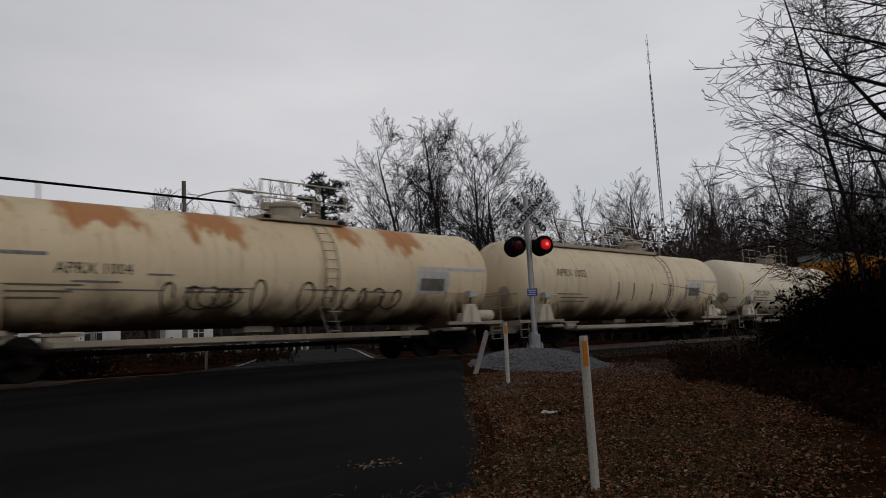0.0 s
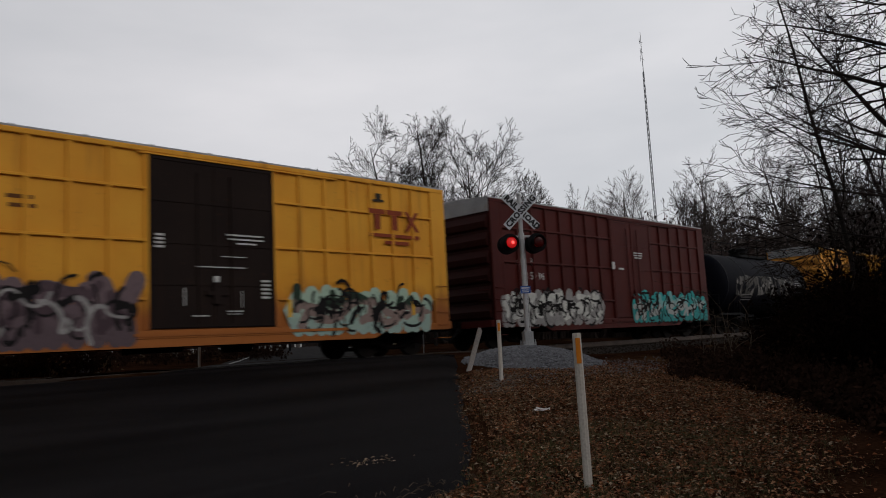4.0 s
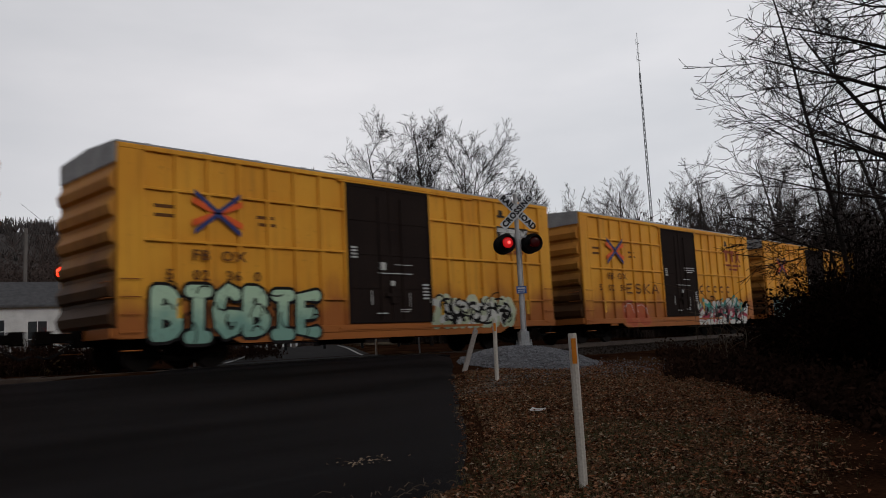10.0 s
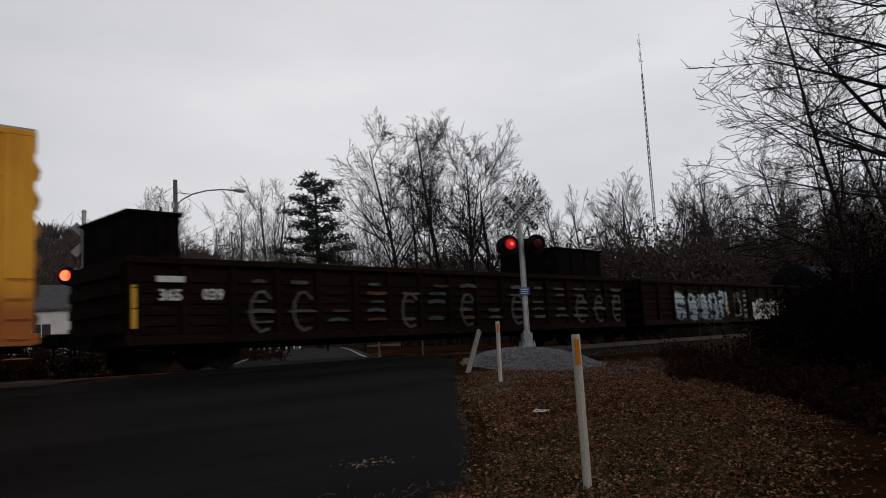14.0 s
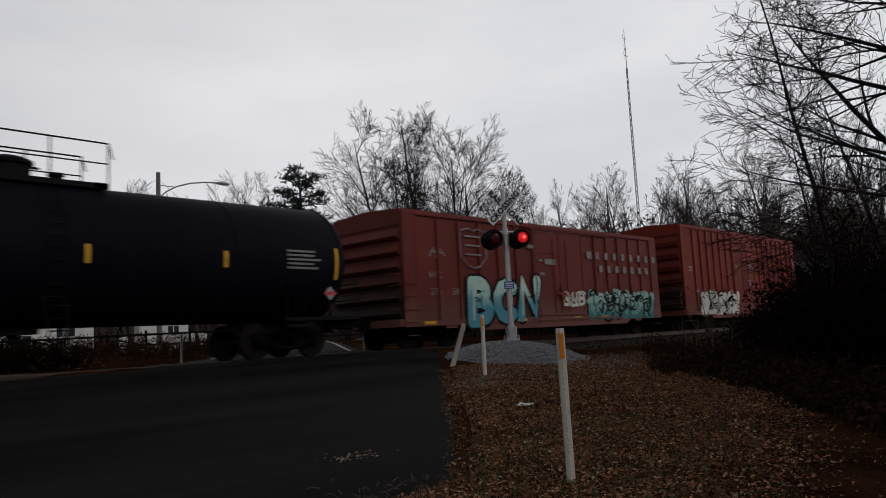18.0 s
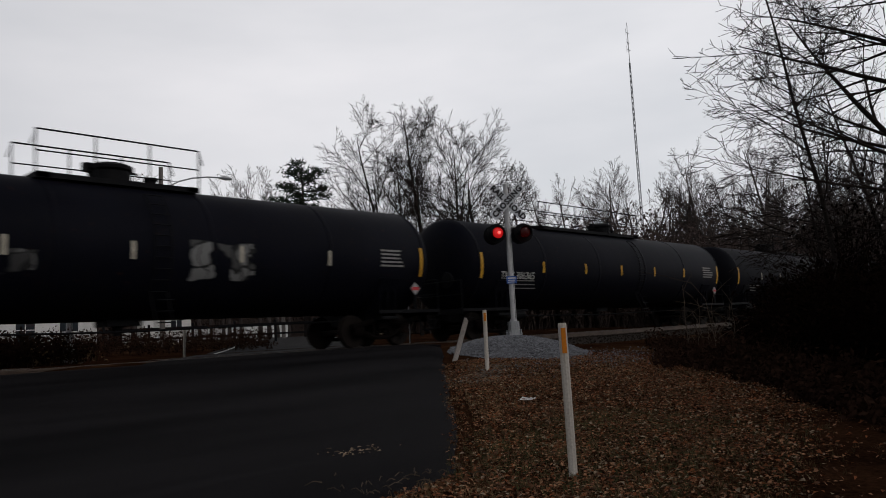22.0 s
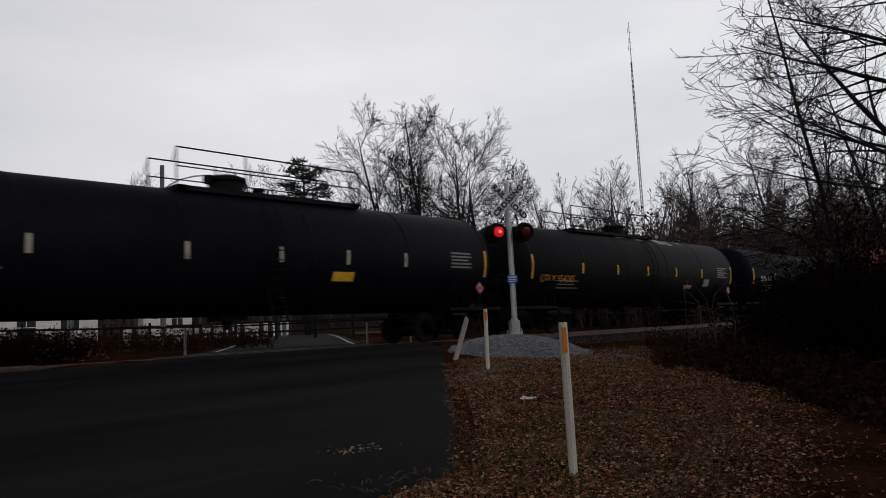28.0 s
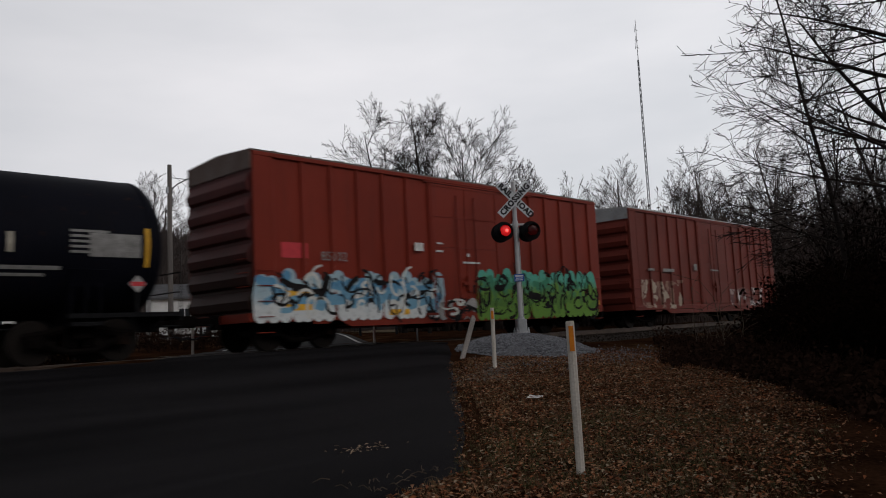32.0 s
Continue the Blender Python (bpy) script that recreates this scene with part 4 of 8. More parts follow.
def tank_car(u0, u1, paint, label, R=1.60, zc=2.56, trim=None, stripes=7, stripe_mat=None, dome_u=0.0, plat=(-1.9, 1.9), rails="short", white=False, group="tank cars of the train", steps=True):
    """A tank car between its end strips u0 and u1: shell, heads, saddles, stub sills, walkway, dome, rails, ladders, valves, trucks."""
    hl = (u1 - u0) / 2 + 0.12
    depth = 0.62
    trim = trim or BLACK
    car = thing("tank_car", label, "railway car", group)
    CARS.append((car, (u0 + u1) / 2))
    sh = Shape().lathe(tank_profile(hl, R, depth), "x", (0, 0, zc), 40)
    part("tank", sh, paint, car, smooth=True)
    nb = 6
    for i in range(nb):
        x = -hl + 0.02 + (2 * hl - 0.04) * i / (nb - 1)
        part("jacket_band", Shape().lathe([(x - 0.05, R + 0.002), (x - 0.045, R + 0.009), (x + 0.045, R + 0.009), (x + 0.05, R + 0.002)], "x", (0, 0, zc), 40), paint, car, smooth=True)
    # top walkway with dome and rails
    zt = zc + R
    a, b = plat
    part("walkway", Shape().box(a, b, -0.75, -0.40, zt - 0.10, zt + 0.02).box(a, b, 0.40, 0.75, zt - 0.10, zt + 0.02).box(a, a + 0.3, -0.75, 0.75, zt - 0.09, zt + 0.03).box(b - 0.3, b, -0.75, 0.75, zt - 0.09, zt + 0.03), trim, car, "grated steel walkway round the dome")
    dome = part("dome", Shape().lathe([(zt - 0.15, 0.48), (zt + 0.32, 0.48), (zt + 0.36, 0.54), (zt + 0.44, 0.54), (zt + 0.52, 0.36), (zt + 0.54, 0.05)], "z", (dome_u, 0, 0), 20), trim, car)
    part("dome_hinge", Shape().box(dome_u - 0.62, dome_u - 0.44, -0.10, 0.10, zt + 0.30, zt + 0.50), trim, dome)
    part("dome_handle", Shape().tube([(dome_u + 0.46, 0.0, zt + 0.36), (dome_u + 0.68, 0.0, zt + 0.36)], 0.03, 6), trim, dome)
    part("valve", Shape().lathe([(zt - 0.1, 0.14), (zt + 0.22, 0.14), (zt + 0.24, 0.19), (zt + 0.30, 0.19)], "z", (dome_u + 1.05, 0.05, 0), 12), trim, car)
    hi = 0.95
    for side in (-1, 1):
        yy = side * 0.75
        if rails == "short":
            posts = [a, a + (b - a) / 3, a + 2 * (b - a) / 3, b]
        else:
            k = max(4, int((b - a) / 1.9))
            posts = [a + (b - a) * i / k for i in range(k + 1)]
        for x in posts:
            part("rail_post", Shape().tube([(x, yy, zt - 0.12), (x, yy, zt + hi)], 0.022, 5), trim, car)
        part("handrail", Shape().tube([(a - 0.1, yy, zt + hi - 0.35), (a, yy, zt + hi), (b, yy, zt + hi), (b + 0.1, yy, zt + hi - 0.35)], 0.022, 5).tube([(a, yy, zt + hi * 0.5), (b, yy, zt + hi * 0.5)], 0.018, 5), trim, car)
    # ladder down the side
    lx = dome_u + 0.5
    arc = [(-math.sqrt(max(0.02, (R + 0.09) ** 2 - (z - zc) ** 2)), z) for z in [zc - 1.0 + i * 0.25 for i in range(10)]]
    arc = [(min(y, -0.75), z) for y, z in arc]
    lad = Shape()
    for sx in (-0.2, 0.2):
        lad.tube([(lx + sx, -R - 0.09, 0.75)] + [(lx + sx, y, z) for y, z in arc], 0.016, 5)
    for y, z in [(-R - 0.09, 0.85), (-R - 0.09, 1.1), (-R - 0.09, 1.35)] + arc[::1]:
        lad.tube([(lx - 0.2, y, z), (lx + 0.2, y, z)], 0.013, 4)
    part("side_ladder", lad, trim, car)
    # saddles, stub sills, end decks
    for sx in (-1, 1):
        bx = sx * (hl - 1.35)
        sad = Shape()
        n = 10
        for i in range(n + 1):
            t = math.pi * (1.12 + 0.76 * i / n)
            sad.v += [(bx + d, math.cos(t) * r, zc + math.sin(t) * r) for r in (R + 0.005, R + 0.05) for d in (-0.38, 0.38)]
        for k in range(0, 4 * n, 4):
            sad.f += [(k + 2, k + 6, k + 7, k + 3), (k, k + 1, k + 5, k + 4), (k, k + 4, k + 6, k + 2), (k + 1, k + 3, k + 7, k + 5)]
        sad.f += [(0, 2, 3, 1), (4 * n, 4 * n + 1, 4 * n + 3, 4 * n + 2)]
        part("saddle_plate", sad, paint if not white else trim, car)
        web = Shape()
        for d in (-0.30, 0.0, 0.30):
            web.v += [(bx + d + e, y, z) for e in (-0.015, 0.015) for y, z in ((-1.25, zc - R * 0.70), (-1.38, zc - R * 0.52), (-1.35, 0.86), (-0.9, 0.80), (0.9, 0.80), (1.35, 0.86), (1.38, zc - R * 0.52), (1.25, zc - R * 0.70), (0.6, zc - R * 0.95), (-0.6, zc - R * 0.95))]
            k = len(web.v) - 20
            web.f += [tuple(range(k, k + 10)), tuple(range(k + 19, k + 9, -1))] + [(k + i, k + (i + 1) % 10, k + 10 + (i + 1) % 10, k + 10 + i) for i in range(10)]
        part("bolster_web", web, paint, car)
        part("body_bolster", Shape().box(bx - 0.32, bx + 0.32, -1.45, 1.45, 0.76, 0.86, 0.02), trim, car)
        e = sx * (hl + depth + 0.15)
        part("stub_sill", Shape().box(min(bx - sx * 0.9, e), max(bx - sx * 0.9, e), -0.2, 0.2, 0.62, zc - R + 0.08, 0.02), trim, car)
        part("end_deck", Shape().box(min(e, e - sx * 0.55), max(e, e - sx * 0.55), -1.42, 1.42, 0.98, 1.04).box(min(e, e - sx * 0.06), max(e, e - sx * 0.06), -1.42, 1.42, 0.86, 1.04), trim, car)
        part("end_handrail", Shape().tube([(e - sx * 0.03, -1.40, 1.04), (e - sx * 0.03, -1.40, 1.95), (e - sx * 0.03, 1.40, 1.95), (e - sx * 0.03, 1.40, 1.04)], 0.02, 5).tube([(e - sx * 0.03, -1.40, 1.5), (e - sx * 0.03, 1.40, 1.5)], 0.016, 5), trim, car)
        for side in (-1, 1):
            part("step_stirrup", Shape().tube([(e - sx * 0.05, side * 1.42, 1.0), (e - sx * 0.05, side * 1.42, 0.45), (e - sx * 0.5, side * 1.42, 0.45), (e - sx * 0.5, side * 1.42, 1.0)], 0.018, 5).tube([(e - sx * 0.05, side * 1.42, 0.72), (e - sx * 0.5, side * 1.42, 0.72)], 0.016, 5), trim, car)
            part("side_sill_rail", Shape().box(min(e, bx - sx * 0.4), max(e, bx - sx * 0.4), side * 1.40 - 0.04, side * 1.40 + 0.04, 0.94, 1.04), trim, car)
        coupler(car, e - sx * 0.1, sx)
        truck(car, sx * (hl - 1.35))
    if trim is not BLACK:
        # saddle brackets with a small box on a stalk, an air tank on the deck, and long sills between the trucks
        for sx in (-1, 1):
            bx = sx * (hl - 0.72)
            br = Shape()
            br.v = [(bx + dx, yy, zz) for yy in (-1.46, -1.16) for dx, zz in ((-0.42, 1.0), (0.42, 1.0), (0.34, 1.32), (0.20, 1.58), (-0.20, 1.58), (-0.34, 1.32))]
            br.f = [(5, 4, 3, 2, 1, 0), (6, 7, 8, 9, 10, 11)] + [(i, (i + 1) % 6, 6 + (i + 1) % 6, 6 + i) for i in range(6)]
            bk = part("saddle_bracket", br, TRIM_PALE, car, "pale saddle bracket on the end deck")
            part("bracket_rib", Shape().box(bx - 0.03, bx + 0.03, -1.52, -1.46, 1.02, 1.50), TRIM_PALE, bk)
            part("stalk", Shape().tube([(bx, -1.40, 1.56), (bx, -1.46, 1.80)], 0.03, 6), TRUCK, bk)
            part("sensor_box", Shape().box(bx - 0.15, bx + 0.15, -1.58, -1.36, 1.78, 1.99, 0.02), DECAL, bk)
        part("air_tank", Shape().lathe([(0, 0.03), (0.06, 0.17), (0.85, 0.17), (0.91, 0.03)], "x", (hl - 0.30, -1.12, 1.24), 14), TRIM_PALE, car, smooth=True)
        for side in (-1, 1):
            part("long_sill", Shape().box(-hl + 2.6, hl - 2.6, side * 1.32 - 0.06, side * 1.32 + 0.06, 0.66, 0.80, 0.015), trim, car)
            part("steam_pipe", Shape().tube([(-hl + 2.2, side * 1.10, 0.56), (hl - 2.4, side * 1.10, 0.54)], 0.035, 6), TRUCK, car)
        part("lower_frame", Shape().box(-hl + 2.4, hl - 2.4, -0.9, 0.9, 0.50, 0.60), TRUCK, car)
        if not white:
            bars("white_band", [(hl - 2.9, hl + 0.05, 2.60, 2.70)], DECAL, car, 0, (R + 0.004, zc), "clean white band near the tank end")
            bars("data_sheet", [(hl - 3.0, hl - 1.65, 1.90, 2.56)], DECAL, car, 0, (R + 0.003, zc), "clean white patch behind the stencil panel")
            bars("data_panel", [(hl - 2.85, hl - 1.85, 1.98, 2.34)], PANEL_GREY, car, 0, (R + 0.005, zc), "grey stencil panel")
    if white:
        for side in (-1, 1):
            part("running_board", Shape().box(-hl - depth, hl + depth, side * 1.50 - 0.14, side * 1.50 + 0.10, 1.02, 1.08), trim, car, "thin side walkway along the tank")
            for i in range(6):
                x = -hl + 1.2 + (2 * hl - 2.4) * i / 5
                part("board_bracket", Shape().tube([(x, side * 1.5, 1.03), (x - 0.15, side * 1.12, 1.45)], 0.03, 5), trim, car)
    part("bottom_outlet", Shape().lathe([(0.62, 0.10), (0.75, 0.13), (zc - R + 0.05, 0.22)], "z", (0.15, 0, 0), 12).box(-0.25, 0.6, -0.3, 0.3, zc - R - 0.12, zc - R + 0.04), trim, car)
    part("brake_cylinder", Shape().lathe([(0, 0.04), (0.05, 0.16), (0.65, 0.16), (0.7, 0.04)], "x", (-hl + 2.6, -0.75, 0.80), 12).box(-hl + 2.5, -hl + 3.4, -0.9, -0.15, 0.92, 0.98), trim, car)
    part("brake_pipe", Shape().tube([(-hl + 2.4, -0.3, 0.78), (0, -0.34, 0.70), (hl - 2.4, -0.3, 0.78)], 0.025, 5), trim, car)
    part("brake_wheel", Shape().lathe([(-0.02, 0.02), (0.0, 0.25), (0.03, 0.27), (0.05, 0.25), (0.04, 0.03)], "x", (-hl - depth - 0.05, -0.7, 2.0), 16), trim, car)
    sm = stripe_mat or STRIPE
    if stripes == 7:
        stripes = [(u1 - u0) / 2 * q for q in (-1.0, -0.62, -0.315, -0.02, 0.29, 0.60, 1.0)]
    for i, x in enumerate(stripes or ()):
        tall = i in (0, len(stripes) - 1)
        part("reflective_strip", cyl_patch(x - 0.045, x + 0.045, 2.02 if tall else 2.26, 2.88 if tall else 2.66, R + 0.005, zc), STRIPE if tall else sm, car)
    rng = random.Random(int(u0 * 10))
    ww = (R + 0.004, zc)
    if trim is BLACK:
        bars("test_data_panel", lines_of_text(hl - 1.75, hl - 0.65, 2.78, 5, 0.11, 0.055, rng), DECAL_BLACK if white else DECAL_DIM, car, 0, ww, "stencilled test data panel")
    bars("load_stencil", lines_of_text(-hl + 1.5, -hl + 3.6, 1.98, 3, 0.13, 0.035, rng), DECAL_DIM if trim is BLACK else PANEL_GREY, car, 0, ww, "small stencilled lines")
    if trim is not BLACK:
        return car, hl
    pl = Shape()
    pl.v = [(hl - 0.48, -1.47, 1.66), (hl - 0.29, -1.47, 1.47), (hl - 0.10, -1.47, 1.66), (hl - 0.29, -1.47, 1.85), (hl - 0.48, -1.44, 1.66), (hl - 0.29, -1.44, 1.47), (hl - 0.10, -1.44, 1.66), (hl - 0.29, -1.44, 1.85)]
    pl.f = [(0, 1, 2, 3), (7, 6, 5, 4), (0, 4, 5, 1), (1, 5, 6, 2), (2, 6, 7, 3), (3, 7, 4, 0)]
    ph = part("placard", pl, PLACARD, car, "white diamond hazard placard")
    part("placard_band", Shape().box(hl - 0.44, hl - 0.14, -1.474, -1.469, 1.61, 1.71), PLACARD_RED, ph)
    part("placard_bracket", Shape().box(hl - 0.32, hl - 0.26, -1.45, -1.38, 1.02, 1.5), trim, car)
    return car, hl


def gondola(u0, u1, paint, label, top=2.55, sill=0.62, posts=16):
    hl, hw = (u1 - u0) / 2, 1.50
    car = thing("gondola_car", label, "railway car", "gondola cars of the train")
    CARS.append((car, (u0 + u1) / 2))
    for side in (-1, 1):
        y0, y1 = sorted((side * hw, side * (hw - 0.04)))
        part("side_sheet", Shape().box(-hl, hl, y0, y1, sill + 0.1, top), paint, car)
        yo0, yo1 = sorted((side * hw, side * (hw + 0.13)))
        part("top_chord", Shape().box(-hl, hl, yo0 - 0.03, yo1, top - 0.12, top + 0.03, 0.02), paint, car)
        part("side_sill", Shape().box(-hl, hl, yo0, yo1 - 0.02, sill, sill + 0.22, 0.02), paint, car)
        for i in range(posts + 1):
            x = -hl + 0.1 + (2 * hl - 0.2) * i / posts
            part("side_post", Shape().box(x - 0.07, x + 0.07, yo0, yo1, sill + 0.2, top - 0.11, 0.03), paint, car)
            if i < posts:
                for k in range(5):
                    z = sill + 0.42 + k * (top - sill - 0.7) / 5
                    part("side_corrugation", Shape().box(x + 0.16, x + (2 * hl - 0.2) / posts - 0.16, yo0, yo0 + 0.05 if side > 0 else yo1, z, z + 0.12, 0.02) if side > 0 else Shape().box(x + 0.16, x + (2 * hl - 0.2) / posts - 0.16, yo1 - 0.05, yo1, z, z + 0.12, 0.02), paint, car)
        rung_ladder("side_ladder", car, -hl + 0.35, side * (hw + 0.16), sill - 0.1, top - 0.2, 5, 0.40, paint)
        rung_ladder("side_ladder", car, hl - 0.35, side * (hw + 0.16), sill - 0.1, top - 0.2, 5, 0.40, paint)
    part("floor", Shape().box(-hl, hl, -hw, hw, sill + 0.12, sill + 0.24), paint, car)
    for sx in (-1, 1):
        part("end_wall", Shape().box(min(sx * hl, sx * (hl - 0.1)), max(sx * hl, sx * (hl - 0.1)), -hw, hw, sill, top + 0.02), paint, car)
        for i in range(4):
            z = sill + 0.3 + i * 0.42
            part("end_rib", Shape().box(min(sx * hl, sx * (hl + 0.09)), max(sx * hl, sx * (hl + 0.09)), -hw + 0.1, hw - 0.1, z, z + 0.22), paint, car)
        coupler(car, sx * (hl + 0.05), sx)
        truck(car, sx * (hl - 1.9))
    part("underframe", Shape().box(-hl - 0.1, hl + 0.1, -0.22, 0.22, 0.55, 0.78, 0.02).tube([(-hl + 2.5, -0.9, 0.5), (hl - 2.5, -0.9, 0.5)], 0.03, 5), TRUCK, car)
    for i in range(6):
        x = -hl + 3.4 + i * (2 * hl - 6.8) / 5
        part("cross_bearer", Shape().box(x - 0.08, x + 0.08, -hw, hw, 0.52, sill + 0.13), TRUCK, car)
    return car, hl


def ribbon(s, pts, r, y):
    """A flat painted stroke with round ends in the xz plane."""
    n = len(pts)
    left, right = [], []
    for i, (x, z) in enumerate(pts):
        (xa, za), (xb, zb) = pts[max(0, i - 1)], pts[min(n - 1, i + 1)]
        d = math.hypot(xb - xa, zb - za) or 1.0
        nx_, nz_ = -(zb - za) / d, (xb - xa) / d
        left.append((x + nx_ * r, y, z + nz_ * r))
        right.append((x - nx_ * r, y, z - nz_ * r))
    s.add(left + right, [(i, i + 1, n + i + 1, n + i) for i in range(n - 1)])
    for (x, z), a, b in ((pts[0], left[0], right[0]), (pts[-1], right[-1], left[-1])):
        t0 = math.atan2(a[2] - z, a[0] - x)
        s.add([(x, y, z)] + [(x + r * math.cos(t0 + math.pi * k / 6), y, z + r * math.sin(t0 + math.pi * k / 6)) for k in range(7)], [(0, k + 1, k + 2) for k in range(6)])


def arc(cx, cz, rx, rz, a0, a1, n=7):
    return [(cx + rx * math.cos(radians(a0 + (a1 - a0) * i / n)), cz + rz * math.sin(radians(a0 + (a1 - a0) * i / n))) for i in range(n + 1)]


STROKES = {
    "A": [[(0, 0), (0.42, 1), (0.55, 1), (1, 0)], [(0.2, 0.36), (0.8, 0.36)]],
    "B": [[(0.1, 0), (0.1, 1)], arc(0.35, 0.76, 0.42, 0.24, 100, -90), arc(0.35, 0.26, 0.6, 0.26, 90, -100)],
    "C": [arc(0.55, 0.5, 0.5, 0.5, 50, 310)],
    "E": [[(0.95, 1), (0.1, 0.95), (0.1, 0.05), (0.95, 0)], [(0.1, 0.5), (0.75, 0.52)]],
    "G": [arc(0.52, 0.5, 0.48, 0.5, 50, 345), [(0.98, 0.38), (0.55, 0.4)]],
    "I": [[(0.5, 0), (0.5, 1)], [(0.15, 1), (0.85, 1)], [(0.15, 0), (0.85, 0)]],
    "K": [[(0.1, 0), (0.1, 1)], [(0.9, 1), (0.2, 0.5), (0.95, 0)]],
    "N": [[(0.05, 0), (0.12, 1), (0.85, 0.05), (0.95, 1)]],
    "S": [arc(0.5, 0.75, 0.42, 0.25, 40, 270, 6) + arc(0.5, 0.25, 0.45, 0.25, 90, -140, 6)]}


def loose_glyph(rng):
    """Strokes of a sprayed sign that stands for no letter."""
    st = [[(rng.uniform(0, 0.2), 0), (rng.uniform(0.0, 0.25), 0.5), (rng.uniform(0, 0.3), 1)]]
    kinds = rng.sample(range(6), 4)
    for k in kinds:
        if k == 0:
            st.append([(rng.uniform(0.7, 1), 0), (rng.uniform(0.75, 1), 1)])
        elif k == 1:
            st.append(arc(0.3, 0.72, 0.55, 0.27, 110, -90))
        elif k == 2:
            st.append(arc(0.3, 0.27, 0.62, 0.27, 90, -110))
        elif k == 3:
            st.append([(0.05, 1.0), (0.6, 1.04), (1.05, 0.93)])
        elif k == 4:
            st.append([(0.1, rng.uniform(0.4, 0.6)), (0.9, rng.uniform(0.35, 0.65))])
        else:
            st.append([(0.15, rng.uniform(0.5, 0.9)), (0.6, 0.4), (0.95, 0.0)])
    fx_, tilt = rng.random() < 0.6, rng.uniform(-0.3, 0.3)
    return [[((1 - a if fx_ else a) + tilt * (b - 0.5), 1 - b if tilt > 0.05 else b) for a, b in q] for q in st]


def wild_tag(car, txt, x0, x1, z0, z1, y, fill, line, halo=None, shine=None, seed=1, fat=0.13, slant=0.06):
    """A sprayed piece: fat overlapping signs with a dark outline, a halo behind and a few bright strokes; txt: its letters, or how many signs."""
    rng = random.Random(seed)
    n = txt if isinstance(txt, int) else len(txt)
    step, high = (x1 - x0) / n, z1 - z0
    r = min(0.82 * fat * high, 0.19 * step)
    edge = 0.045 + 0.025 * high
    for i in range(n):
        strokes = loose_glyph(rng) if isinstance(txt, int) else STROKES[txt[i]]
        gx0, gw = x0 + step * i + r * 0.8, step - r * 1.25
        up, tall = rng.uniform(-0.05, 0.05) * high, high * rng.uniform(0.92, 1.06) - 2 * r
        lay = [Shape(), Shape(), Shape(), Shape()]
        for j, st in enumerate(strokes):
            pts = [(gx0 + gw * (a + slant * (b - 0.5)), z0 + r + up + tall * b) for a, b in st]
            lift = 0.0004 * j + 0.0002 * (i % 2)
            ribbon(lay[0], pts, r + edge * 2.4, y - lift)
            ribbon(lay[1], pts, r + edge, y - 0.003 - lift)
            ribbon(lay[2], pts, r, y - 0.006 - lift)
            if j < 2:
                ribbon(lay[3], [(a + r * 0.35, b + r * 0.2) for a, b in pts[:max(2, len(pts) // 2)]], r * 0.16, y - 0.009 - lift)
        if halo:
            part("tag_halo", lay[0], halo, car)
        out = part("tag_outline", lay[1], line, car)
        part("tag_fill", lay[2], fill, out)
        if shine:
            part("tag_highlight", lay[3], shine, out)
        thin_ = Shape()
        for j in range(3):
            xa, za = gx0 + gw * rng.random(), z0 + high * rng.uniform(0.1, 0.9)
            a0 = rng.uniform(0, 360)
            ribbon(thin_, arc(xa, za, step * rng.uniform(0.15, 0.35), high * rng.uniform(0.1, 0.3), a0, a0 + rng.uniform(60, 150), 5), 0.02, y - 0.011 - 0.0004 * j)
        part("tag_line", thin_, line, out)


def wild_mess(car, x0, x1, z0, z1, y, base, mid, line, pale, seed):
    """An interlocked piece that cannot be read: a pale ground, coloured blocks, and many dark and pale strokes across them."""
    rng = random.Random(seed)
    wide, high = x1 - x0, z1 - z0
    n = int(wide / 0.34)
    ground_ = Shape()
    for i in range(n):
        x = x0 + 0.16 + (wide - 0.32) * i / (n - 1)
        ribbon(ground_, [(x + rng.uniform(-0.1, 0.1), z0 + 0.2), (x + rng.uniform(-0.15, 0.15), z0 + high * 0.5), (x + rng.uniform(-0.2, 0.2), z1 - 0.2 - rng.uniform(0, 0.22) * high)], 0.21, y - 0.0003 * (i % 5))
    piece = part("tag_ground", ground_, base, car, "pale ground of a sprayed piece")
    for i in range(2 * n):
        x, z = x0 + 0.2 + (wide - 0.4) * (i + rng.random()) / (2 * n), z0 + high * rng.uniform(0.25, 0.75)
        a, ln = rng.uniform(-0.5, 1.9), rng.uniform(0.15, 0.42)
        s_ = Shape()
        ribbon(s_, [(x - ln * math.cos(a), z - ln * math.sin(a) * 0.7), (x, z + rng.uniform(-0.08, 0.08)), (x + ln * math.cos(a), z + ln * math.sin(a) * 0.7)], rng.uniform(0.07, 0.13), y - 0.004 - 0.0003 * (i % 7))
        part("tag_block", s_, line if i % 6 == 5 else mid, piece)
    for k, (mat, r, m) in enumerate(((line, 0.035, 2 * n), (pale, 0.04, n), (line, 0.022, n))):
        s_ = Shape()
        for i in range(m):
            x, z = x0 + 0.2 + (wide - 0.4) * rng.random(), z0 + high * rng.uniform(0.18, 0.82)
            a0 = rng.uniform(0, 360)
            ribbon(s_, arc(x, z, rng.uniform(0.12, 0.4), rng.uniform(0.1, 0.3) * high, a0, a0 + rng.uniform(50, 160), 5), r * rng.uniform(0.7, 1.4), y - 0.007 - 0.003 * k - 0.00015 * (i % 12))
        tagged(part("tag_stroke", s_, mat, piece), kind="stuff")


